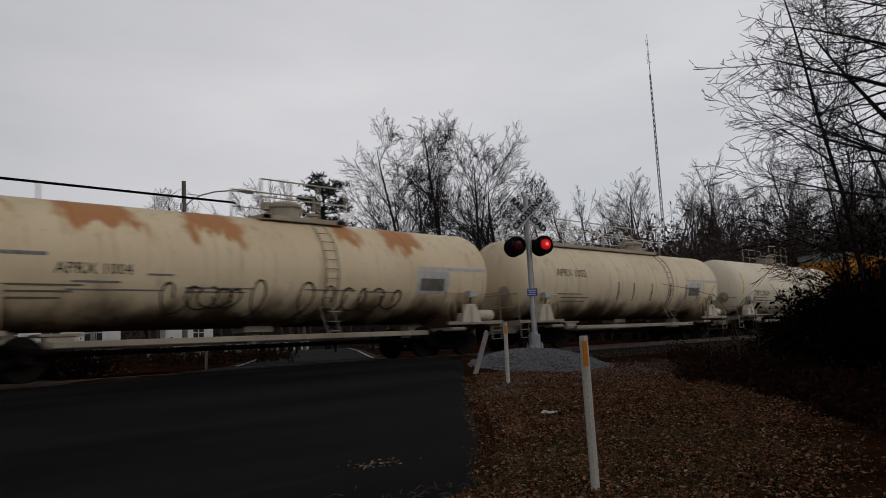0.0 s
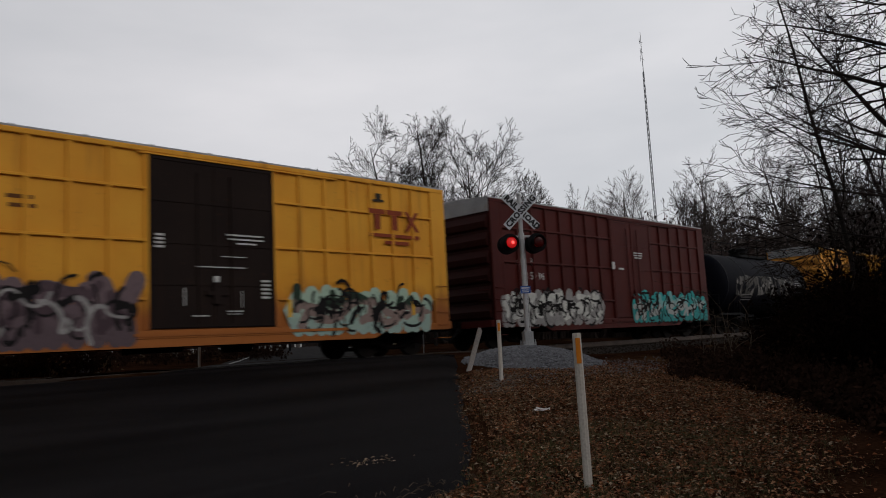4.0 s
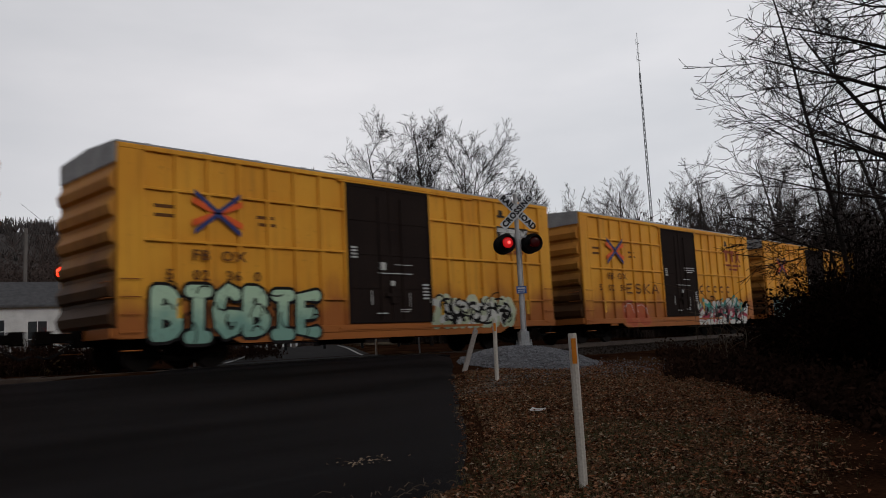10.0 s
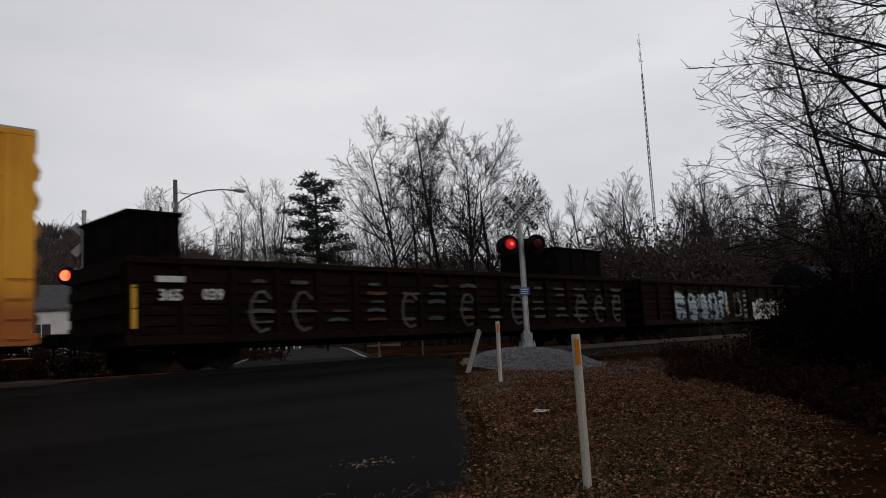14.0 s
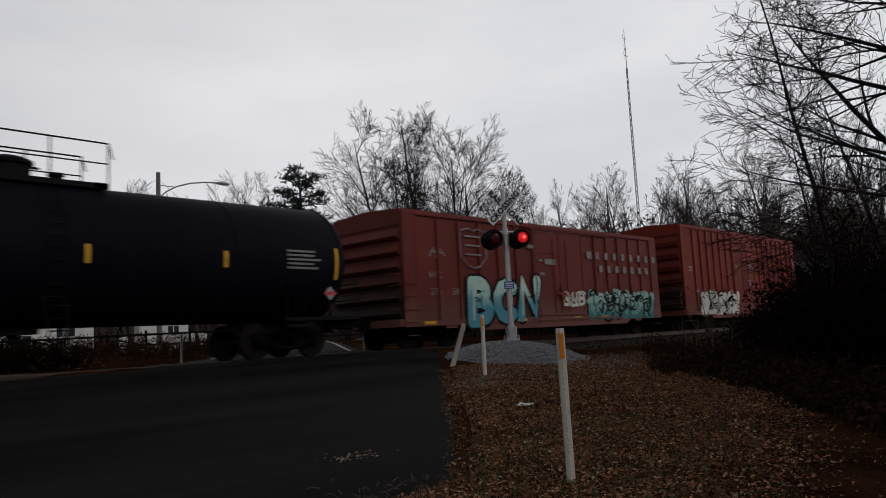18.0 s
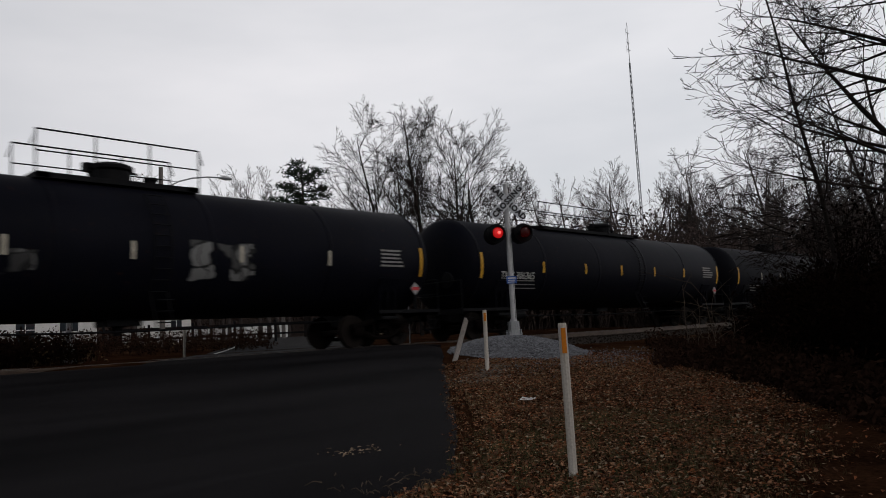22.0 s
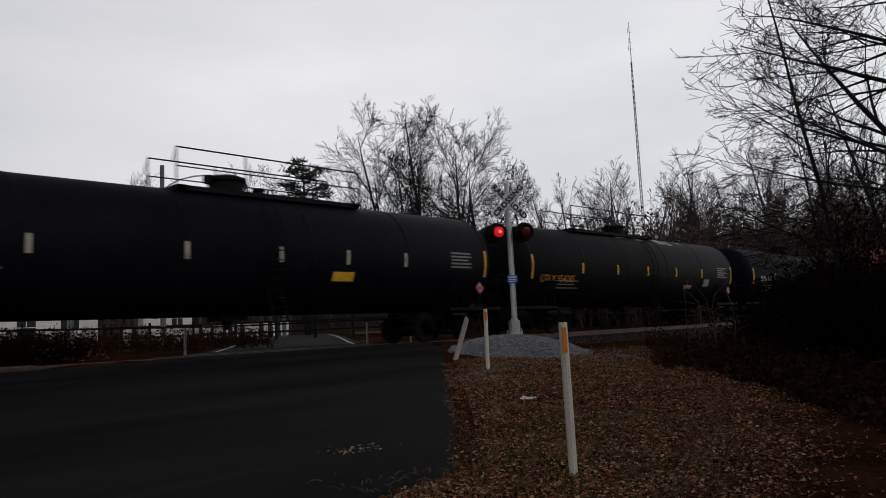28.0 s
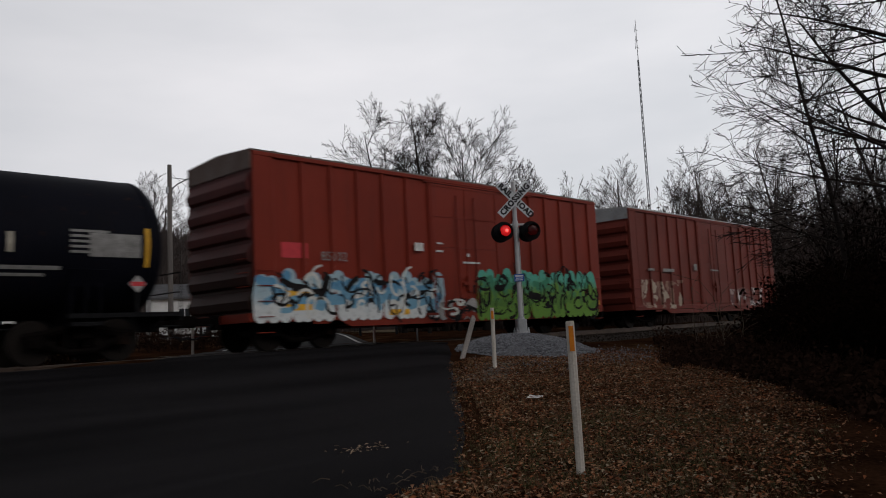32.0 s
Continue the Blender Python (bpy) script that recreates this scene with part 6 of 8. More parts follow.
wild_mess(car, 1.15, 5.35, 0.72, 1.85, -1.645, TAG_PALE, TAG_GREY, TAG_LINE, TAG_LINE, 41)
for x in (-2.2, 3.0, 9.9):
    bars("reflective_strip", [(x, x + 0.10, 1.15, 1.60)], STRIPE, car, -1.64)
bars("green_patch", [(0.25, 0.86, 0.8, 2.2)], surface("green_tag", (0.22, 0.30, 0.22), (0.10, 0.16, 0.11), 0.7, 0, 3, 30, 0.1), car, -1.505, label="pale green sprayed patch")

tank_h, hl = tank_car(237.25, 252.8, black_paint("h"), "black tank car with yellow reflective strips", 1.60, 2.56, BLACK, (-7.6, -4.36, -1.91, 1.09, 4.36, 7.76), stripe_mat=STRIPE, plat=(-1.9, 1.9))
word("reporting_mark", "TILX 252467", 0.36, DECAL, tank_h, -5.4, 0, 2.06, wrap=(1.604, 2.56))

wc = car_paint("brown_red_paint", (0.135, 0.025, 0.020), (0.105, 0.024, 0.020), (0.085, 0.026, 0.020), rust=0.5, low=(-1.0, 0.1, (0.14, 0.055, 0.045)))
# End paint with the shade of that face mixed in, darkest at the foot.
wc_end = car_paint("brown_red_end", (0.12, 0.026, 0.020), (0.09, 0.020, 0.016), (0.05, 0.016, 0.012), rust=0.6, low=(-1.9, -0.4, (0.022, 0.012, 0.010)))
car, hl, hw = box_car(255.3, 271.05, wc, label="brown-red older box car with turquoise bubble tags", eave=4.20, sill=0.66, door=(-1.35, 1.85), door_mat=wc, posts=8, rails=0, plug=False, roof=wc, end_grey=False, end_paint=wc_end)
wild_tag(car, "BCN", -5.15, -1.15, 0.60, 2.30, -hw - 0.075, TAG_TURQ, TAG_LINE, None, TAG_PALE, 3, 0.16)
wild_mess(car, 2.05, 7.2, 0.66, 1.92, -hw - 0.075, spray_fade("sea_spray", (0.20, 0.36, 0.33), (0.05, 0.17, 0.18), 1.2), spray_fade("pale_sea_spray", (0.34, 0.50, 0.46), (0.14, 0.28, 0.28), 1.3), TAG_LINE, TAG_LINE, 12)
wild_tag(car, 3, 0.25, 1.75, 1.20, 1.80, -hw - 0.115, TAG_PALE, wc, None, None, 14, 0.11)
rt = random.Random(9)
bars("company_lettering", [(2.15 + i * 0.66, 2.15 + i * 0.66 + (0.22 if i else 0.34), 3.08, 3.36) for i in range(9)] + [(3.0 + i * 0.62, 3.0 + i * 0.62 + 0.24, 2.56, 2.84) for i in range(7)], DECAL_DIM, car, -hw - 0.08, label="faded company lettering as plain bars")
sh = Shape()
sx0, sz0 = -4.65, 3.17
ring = [(-0.62, 0.62), (-0.2, 0.72), (0.0, 0.62), (0.2, 0.72), (0.62, 0.62), (0.66, 0.2), (0.62, -0.35), (0.3, -0.68), (0.0, -0.78), (-0.3, -0.68), (-0.62, -0.35), (-0.66, 0.2), (-0.62, 0.62)]
sh.tube([(sx0 + a * 1.0, -hw - 0.074, sz0 + b * 0.88) for a, b in ring], 0.028, 4)
for zz in (0.35, 0.05, -0.25):
    sh.box(sx0 - 0.4, sx0 + 0.36, -hw - 0.076, -hw - 0.07, sz0 + zz, sz0 + zz + 0.05)
part("shield_emblem", sh, DECAL_DIM, car, "faded shield emblem")
word("reporting_mark", "WC", 0.30, DECAL_DIM, car, -6.45, -hw - 0.006, 2.24, wide=1.2)
word("car_number", "276", 0.30, DECAL_DIM, car, -6.45, -hw - 0.006, 1.72, wide=1.2)
word("car_number", "58", 0.30, DECAL_DIM, car, -5.55, -hw - 0.006, 1.72, wide=1.2)
spray_line(car, [[(0, 0.2), (0.3, 0.9), (0.4, 0.1), (0.7, 0.8), (1, 0.3)], [(0.1, 0.6), (0.9, 0.5)]], -6.7, 2.75, 0.7, 0.4, -hw - 0.006, DECAL_DIM)
bars("door_stencil", [(-1.1, -0.9, 2.85, 2.92), (-0.75, -0.1, 2.75, 2.95), (-1.1, -0.8, 2.35, 2.45), (-1.75, -1.4, 3.30, 3.42)], DECAL_DIM, car, -hw - 0.11)
for x in (-7.1, -2.5, 1.0, 3.0):
    bars("reflective_strip", [(x, x + 0.5, 0.72, 0.82)], STRIPE, car, -hw - 0.075)

rd = car_paint("red_oxide_paint", (0.17, 0.023, 0.014), (0.135, 0.019, 0.012), (0.10, 0.018, 0.012), rust=0.3, low=(-0.9, 0.1, (0.13, 0.035, 0.024)))
# Ends again get a shaded copy of the red, darker towards the bottom.
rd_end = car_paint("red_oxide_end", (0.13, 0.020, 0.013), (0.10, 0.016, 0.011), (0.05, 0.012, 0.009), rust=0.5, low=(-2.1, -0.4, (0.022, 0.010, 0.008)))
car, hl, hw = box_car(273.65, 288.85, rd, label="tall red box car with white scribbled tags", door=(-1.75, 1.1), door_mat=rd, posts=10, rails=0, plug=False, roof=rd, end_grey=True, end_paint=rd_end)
wild_mess(car, -6.0, -1.5, 0.72, 1.95, -hw - 0.075, TAG_PALE, TAG_PALE, TAG_LINE, TAG_GREY, 21)
spray_line(car, [[(0, 0), (0.02, 0.9), (0.08, 0.7)], [(0.16, 0.1), (0.22, 0.8), (0.3, 0.2), (0.34, 0.9)], [(0.42, 0.6), (0.5, 0.1), (0.58, 0.8)], [(0.66, 0.1), (0.72, 0.7), (0.8, 0.2)], [(0.86, 0.6), (1.0, 0.2)]], 1.5, 0.8, 4.6, 1.2, -hw - 0.072, RUST_PINK, 0.03)
wild_mess(car, 1.5, 6.2, 0.78, 1.9, -hw - 0.076, rd, RUST_PINK, rd, RUST_PINK, 22)
bars("door_stencil", [(0.2, 0.9, 3.30, 3.36), (0.25, 0.85, 3.20, 3.26), (0.2, 0.9, 3.10, 3.16), (-0.15, 0.3, 2.45, 2.5), (0.05, 0.2, 2.2, 2.4), (-1.6, -1.35, 3.25, 3.30), (-1.6, -1.4, 3.12, 3.16)], DECAL_DIM, car, -hw - 0.11)
bars("side_stencil", [(-7.1, -6.5, 2.98, 3.06), (-7.1, -6.55, 2.85, 2.92), (-2.6, -2.3, 2.9, 2.97), (-2.6, -2.25, 2.75, 2.82), (6.4, 6.9, 1.9, 1.96), (6.4, 6.9, 1.70, 1.76)], DECAL_DIM, car, -hw - 0.006)
word("car_number", "40  52  11  15", 0.36, DECAL_DIM, car, -5.3, -hw - 0.072, 1.85, space=1.1)

tank_i, hl = tank_car(291.3, 308.8, black_paint("i", [(-4.0, -2.1, 1.9, 2.4, (0.10, 0.10, 0.10), (0.05, 0.05, 0.05), (0.02, 0.02, 0.02), 2.6, 121.0), (1.2, 2.9, 1.85, 2.75, (0.15, 0.15, 0.15), (0.06, 0.06, 0.06), (0.02, 0.02, 0.02), 2.4, 124.0)]), "black tank car with orange lettering and pale tags", 1.60, 2.56, BLACK, 7, STRIPE_PALE)
word("reporting_mark", "UTLX 955763", 0.36, DECAL_ORANGE, tank_i, -6.75, 0, 2.20, wrap=(1.604, 2.56))
tank_j, hl = tank_car(311.65, 329.9, black_paint("j"), "long black tank car with yellow reflective strips", 1.60, 2.56, BLACK, 7, STRIPE, dome_u=0.9, plat=(-4.6, 2.9))
word("reporting_mark", "TILX 306365", 0.36, DECAL, tank_j, -7.15, 0, 2.12, wrap=(1.604, 2.56))
tank_k, hl = tank_car(332.6, 349.9, black_paint("k", base=(0.0036, 0.0037, 0.0056)), "black tank car with pale reflective strips", 1.60, 2.56, BLACK, (-8.65, -5.48, -2.66, 0.17, 2.94, 6.0, 8.65), STRIPE_PALE, dome_u=-0.6, plat=(-0.9, 5.2))
tank_m, hl = tank_car(352.8, 370.25, black_paint("m", [(-0.6, 0.7, 1.95, 2.2, (0.3, 0.3, 0.3), (0.2, 0.2, 0.2), (0.03, 0.03, 0.03), 2.5, 131.0), (2.2, 3.8, 1.85, 2.15, (0.12, 0.12, 0.12), (0.06, 0.06, 0.06), (0.03, 0.03, 0.03), 2.5, 134.0)]), "black tank car with orange lettering", 1.60, 2.56, BLACK, 7, STRIPE_PALE, dome_u=1.2, plat=(-3.0, 2.6))
word("reporting_mark", "UTLX 668622", 0.36, DECAL_ORANGE, tank_m, -6.8, 0, 2.30, wrap=(1.604, 2.56))
tank_n, hl = tank_car(373.1, 390.75, black_paint("n"), "black tank car with a yellow square sign", 1.60, 2.56, BLACK, (-8.85, -5.2, -1.8, 0.8, 3.0, 5.2, 8.85), STRIPE_PALE, dome_u=0.2, plat=(-1.6, 4.2))
bars("yellow_square", [(2.52, 3.25, 1.81, 2.06)], STRIPE, tank_n, 0, (1.604, 2.56), "yellow placard strip")
word("reporting_mark", "UTLX 901509", 0.34, DECAL_ORANGE, tank_n, -6.8, 0, 2.14, wrap=(1.604, 2.56))
tank_o, hl = tank_car(393.4, 410.45, black_paint("o", base=(0.0046, 0.0042, 0.0054), rust=0.5), "weathered black tank car with orange lettering and scraped paint", 1.60, 2.56, BLACK, 7, STRIPE, dome_u=-0.1, plat=(-4.6, 2.0))
word("reporting_mark", "UTLX 954285", 0.38, DECAL_ORANGE, tank_o, -6.9, 0, 2.02, wrap=(1.604, 2.56))
bars("white_panel", [(3.45, 4.2, 1.74, 1.90), (5.4, 5.98, 1.84, 2.18)], DECAL_DIM, tank_o, 0, (1.604, 2.56), "pale paper panels")
scr = Shape()
for x, w_, t0, t1 in ((-1.2, 0.9, 62, 78), (0.3, 0.7, 58, 72), (2.1, 0.9, 52, 74), (3.0, 0.5, 50, 66), (4.4, 0.4, 60, 70)):
    for i in range(4):
        a, b = radians(180 - t0 - (t1 - t0) * i / 4), radians(180 - t0 - (t1 - t0) * (i + 1) / 4)
        xo = 0.12 * math.sin(i * 2.3 + x)
        scr.add([(x + xo, 1.606 * math.cos(a), 2.56 + 1.606 * math.sin(a)), (x + w_ - xo, 1.606 * math.cos(a), 2.56 + 1.606 * math.sin(a)), (x + w_ - 0.1, 1.606 * math.cos(b), 2.56 + 1.606 * math.sin(b)), (x + 0.1, 1.606 * math.cos(b), 2.56 + 1.606 * math.sin(b))], [(0, 1, 2, 3)])
part("scraped_patch", scr, DECAL_DIM, tank_o, "pale bare patches on the tank top")
tank_p, hl = tank_car(413.5, 431.5, black_paint("p"), "black tank car with white lettering and data panel", 1.60, 2.56, BLACK, (-9.0, -5.81, -2.88, 0.13, 3.12, 6.23, 9.0), STRIPE_PALE, dome_u=-0.5, plat=(-1.4, 5.4))
word("reporting_mark", "PLMX 137560", 0.36, DECAL, tank_p, -6.95, 0, 2.33, wrap=(1.604, 2.56))
bars("white_panel", [(5.0, 7.2, 1.93, 2.01), (5.2, 6.9, 1.80, 1.86), (7.75, 8.85, 2.22, 2.72), (0.25, 1.0, 1.84, 2.04)], DECAL_DIM, tank_p, 0, (1.604, 2.56), "pale data panel")

rq = car_paint("red_oxide_paint_q", (0.185, 0.025, 0.014), (0.15, 0.021, 0.012), (0.11, 0.020, 0.013), rust=0.2)
# Shade of the ends painted as a darker red, deepest near the sill.
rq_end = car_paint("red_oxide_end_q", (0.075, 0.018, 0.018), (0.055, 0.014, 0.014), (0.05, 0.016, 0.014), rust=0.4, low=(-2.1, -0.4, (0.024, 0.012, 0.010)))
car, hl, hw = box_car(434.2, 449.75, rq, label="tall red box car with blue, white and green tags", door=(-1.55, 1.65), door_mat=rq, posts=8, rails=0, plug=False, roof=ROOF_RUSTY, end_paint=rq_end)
wild_mess(car, -7.7, -1.2, 0.70, 2.12, -hw - 0.075, spray_fade("blue_white_spray", (0.30, 0.41, 0.47), (0.56, 0.58, 0.58), 1.3), spray_fade("blue_spray", (0.10, 0.25, 0.40), (0.16, 0.32, 0.44), 1.4), TAG_LINE, TAG_PALE, 31)
wild_mess(car, -1.3, 0.2, 0.62, 1.3, -hw - 0.125, TAG_GREY, rq, TAG_LINE, TAG_PALE, 32)
wild_mess(car, 0.4, 7.4, 0.56, 2.30, -hw - 0.105, spray_fade("green_spray", (0.10, 0.36, 0.28), (0.13, 0.25, 0.05), 1.75, 0.2), spray_fade("mid_green_spray", (0.06, 0.22, 0.14), (0.10, 0.20, 0.05), 1.5), TAG_LINE, TAG_LINE, 33)
word("car_number", "85102", 0.36, DECAL_DIM, car, -5.3, -hw - 0.072, 2.42)
bars("door_stencil", [(-1.4, -1.1, 2.7, 2.76), (-0.2, 0.6, 2.38, 2.44), (0.0, 0.12, 2.6, 2.7), (-2.3, -1.95, 2.7, 2.95), (-1.35, -1.1, 2.95, 3.0)], DECAL, car, -hw - 0.11)
bars("red_patch", [(-6.95, -6.13, 2.36, 2.76)], PLACARD_RED, car, -hw - 0.006, label="brighter red paint patch")
for x, z in ((-6.9, 1.35), (-6.9, 1.0), (-3.4, 0.82), (-1.2, 0.82), (6.8, 1.0)):
    bars("reflective_strip", [(x, x + 0.8, z, z + 0.16)], STRIPE, car, -hw - 0.076)
rr = car_paint("faded_red_paint", (0.14, 0.026, 0.018), (0.11, 0.022, 0.015), (0.06, 0.015, 0.011), [(-7.1, -3.1, 0.78, 2.0, (0.34, 0.28, 0.22), (0.22, 0.13, 0.10), (0.12, 0.05, 0.04), 2.0, 151.0), (1.5, 6.0, 0.78, 1.7, (0.42, 0.40, 0.39), (0.16, 0.05, 0.04), (0.10, 0.05, 0.05), 2.0, 155.0)], rust=0.3)
car, hl, hw = box_car(452.3, 467.75, rr, label="faded red box car with pale tags", door=(-1.5, 1.6), door_mat=rr, posts=8, rails=0, plug=False, roof=ROOF_METAL)
bars("door_stencil", [(-6.5, -6.0, 2.4, 2.5), (-5.2, -4.2, 2.38, 2.52), (-0.5, 0.4, 2.5, 2.58), (-2.2, -1.9, 2.5, 2.8)], DECAL_DIM, car, -hw - 0.11)
# loads of the first gondola
LOADS = []
for cx, wx, hz in ((194.35, 0.62, 2.75), (211.2, 1.55, 2.75)):
    ld = thing("scrap_bin", "dark rusty steel bin riding in the gondola", "bin", "bins in the gondola")
    s = Shape().box(-wx, wx, -1.3, 1.3, 0.86, 0.86 + hz)
    part("body", s, TRUCK, ld)
    for i in range(4):
        part("rib", Shape().box(-wx + 0.1 + i * (2 * wx - 0.4) / 3, -wx + 0.2 + i * (2 * wx - 0.4) / 3, -1.36, -1.30, 0.95, 0.8 + hz), TRUCK, ld)
    part("rim", Shape().box(-wx - 0.05, wx + 0.05, -1.37, 1.37, 0.84 + hz, 0.92 + hz, 0.02), TRUCK, ld)
    LOADS.append((ld, cx))

# ---- crossing signals ----
def light_head(sig, lamp_list, lx, z, front, lit_mat):
    """A flasher at lx across the mast: round background, housing, visor, and a turning red lens; front: -1 faces -y, 1 faces +y."""
    y = front * 0.20
    head = part("light_head", Shape().lathe([(-0.012, 0.262), (0.012, 0.262)], "y", (lx, y, z), 28), BLACK, sig, "round black signal background")
    a, b = sorted((y - front * 0.01, y - front * 0.17))
    part("housing", Shape().lathe([(a, 0.10 if front > 0 else 0.16), ((a + b) / 2, 0.16), (b, 0.16 if front > 0 else 0.10)], "y", (lx, 0, z), 16), BLACK, head)
    vs = Shape()
    n = 14
    for i in range(n + 1):
        t = radians(-25 + 230 * i / n)
        for d, r in ((0.012, 0.165), (0.26 - 0.10 * max(0.0, -math.sin(t)), 0.17)):
            vs.v.append((lx + r * math.cos(t), y + front * d, z + r * math.sin(t)))
        for d, r in ((0.012, 0.158), (0.26, 0.163)):
            vs.v.append((lx + r * math.cos(t), y + front * d, z + r * math.sin(t)))
    vs.f = []
    for i in range(n):
        k, j = i * 4, i * 4 + 4
        vs.f += [(k, k + 1, j + 1, j), (k + 2, j + 2, j + 3, k + 3), (k + 1, k + 3, j + 3, j + 1), (k, j, j + 2, k + 2)]
    part("visor", vs, BLACK, head)
    # lens body: one face glows, the other is dark; it turns about its upright axis
    ls = Shape().lathe([(-0.030, 0.05), (-0.022, 0.11), (-0.010, 0.148), (0.0, 0.150)], "y", (0, 0, 0), 20)
    dk = Shape().lathe([(0.001, 0.150), (0.010, 0.148), (0.022, 0.11), (0.030, 0.05)], "y", (0, 0, 0), 20)
    core = Shape().lathe([(-0.040, 0.01), (-0.036, 0.035), (-0.028, 0.045)], "y", (0.03, 0, 0.0), 12)
    lens = part("lens", ls, lit_mat, sig, "red signal lens with one glowing face", smooth=True, at=pose(lx, y + front * 0.175, z))
    part("lens_back", dk, LENS_DARK, lens, smooth=True)
    if lit_mat is LENS_LIT:
        part("lamp_core", core, LENS_CORE, lens, smooth=True)
    lamp_list.append((lens, lx, y + front * 0.175, z, front))


def crossing_signal(name_label, at, light_z, cross_z, top_z, pair_fronts, cross_front, lit_mat, cross_dx=0.0, arm=0.38):
    sig = thing("crossing_signal", name_label, "crossing signal", "crossing signals", at)
    lamps = []
    part("mast", Shape().tube([(0, 0, 0.02), (0, 0, top_z)], 0.062, 16), MAST, sig, "silver-painted tubular mast", smooth=False)
    part("mast_cap", Shape().lathe([(0, 0.075), (0.04, 0.075), (0.08, 0.02)], "z", (0, 0, top_z - 0.03), 12), MAST, sig)
    base = part("junction_base", Shape().box(-0.135, 0.135, -0.135, 0.135, 0.05, 0.40, 0.03).box(-0.18, 0.18, -0.18, 0.18, 0.0, 0.06).lathe([(0.40, 0.11), (0.47, 0.075)], "z", (0, 0, 0), 12), GALV, sig, "grey cast junction box base")
    part("base_door", Shape().box(-0.09, 0.09, -0.150, -0.135, 0.12, 0.34), GALV, base)
    for sx in (-1, 1):
        for sy in (-1, 1):
            part("anchor_bolt", Shape().lathe([(0.0, 0.03), (0.05, 0.03), (0.06, 0.015), (0.12, 0.015)], "z", (sx * 0.155, sy * 0.155, 0.06), 6), GALV, base)
    part("cross_arm", Shape().tube([(-arm - 0.02, 0, light_z + 0.20), (arm + 0.02, 0, light_z + 0.20)], 0.028, 8).lathe([(-0.09, 0.085), (0.09, 0.085)], "z", (0, 0, light_z + 0.20), 12), MAST, sig)
    for sx in (-1, 1):
        part("hanger", Shape().tube([(sx * arm, 0, light_z + 0.20), (sx * arm, 0, light_z - 0.02)], 0.03, 8).box(sx * arm - 0.05, sx * arm + 0.05, -0.12, 0.12, light_z - 0.04, light_z + 0.06), BLACK, sig)
        for fr in pair_fronts:
            light_head(sig, lamps, sx * arm, light_z, fr, lit_mat)
    # crossbuck: two boards at right angles
    for k, ang in enumerate((45, -45)):
        y = cross_front * (0.105 + 0.022 * k)
        m = Matrix.Translation((cross_dx, y, cross_z)) @ Matrix.Rotation(radians(ang if cross_front < 0 else -ang), 4, "Y")
        bd = part("crossbuck_board", Shape().box(-0.61, 0.61, -0.006, 0.006, -0.115, 0.115, 0.003), SIGN_WHITE if cross_front < 0 else SIGN_BACK, sig, "white crossbuck board with black letters" if cross_front < 0 else "bare grey back of a crossbuck board", at=m)
        if cross_front < 0:
            for txt, x in ((("RAIL", -0.36), ("ROAD", 0.36)) if k == 0 else (("CROSSING", 0.0),)):
                me = letters(txt, 0.222, 0.011, 1.08 if k else 1.0).copy()
                me.transform(Matrix.Translation((x, -0.009, 0)))
                part("letters", me, SIGN_BLACK, bd)
        part("crossbuck_clamp", Shape().box(-0.04, 0.04, min(0, y), max(0, y), -0.02, 0.02), GALV, sig, at=pose(cross_dx, 0, cross_z + (0.12 if k else -0.12)))
    if cross_front < 0:
        plate = part("notice_plate", Shape().box(-0.14, 0.14, -0.092, -0.084, 1.42, 1.62), SIGN_BLUE, sig, "small blue notice plate")
        for bar in ((-0.11, 0.11, 1.55, 1.585), (-0.10, 0.10, 1.50, 1.52), (-0.11, 0.09, 1.45, 1.47)):
            part("plate_line", Shape().box(bar[0], bar[1], -0.096, -0.090, bar[2], bar[3]), SIGN_WHITE, plate)
    part("conduit", Shape().tube([(0.09, 0.02, 0.4), (0.085, 0.02, light_z + 0.1)], 0.014, 6), MAST, sig)
    return sig, lamps


SIGNAL, LAMPS = crossing_signal("railway crossing signal with crossbuck and red flashers on a gravel mound", pose(16.45, 12.9, 0.10, 0, 0, -36.5), 2.78, 3.66, 4.15, (-1, 1), -1, LENS_LIT)
SIGNAL_2, LAMPS_2 = crossing_signal("crossing signal beyond the track seen from behind", pose(8.54, 22.5, -0.02, 0, 0, -36.5), 2.80, 3.88, 4.68, (-1, 1), 1, FAR_LIT, cross_dx=0.12)
part("footing", Shape().box(-0.23, 0.23, -0.23, 0.23, -0.45, 0.0), CONCRETE, SIGNAL)
part("pad", Shape().box(-0.45, 0.45, -0.45, 0.45, -0.5, 0.01), CONCRETE, SIGNAL_2)

# gravel mound under the near signal
MX, MY, MH = 15.95, 12.4, 0.40
MRA, MRB = 1.75, 2.35  # across and along the way to the road


def mound_z(x, y):
    dx, dy = x - MX, y - MY
    u = (dx * 0.707 - dy * 0.707) / MRA
    v = (dx * 0.707 + dy * 0.707) / MRB
    r2 = u * u + v * v
    return road_z(y) - 0.03 + MH * max(0.0, 1 - r2) ** 0.85 if r2 < 1 else None


s = Shape()
rings, segs = 16, 48
s.v.append((MX, MY, mound_z(MX, MY)))
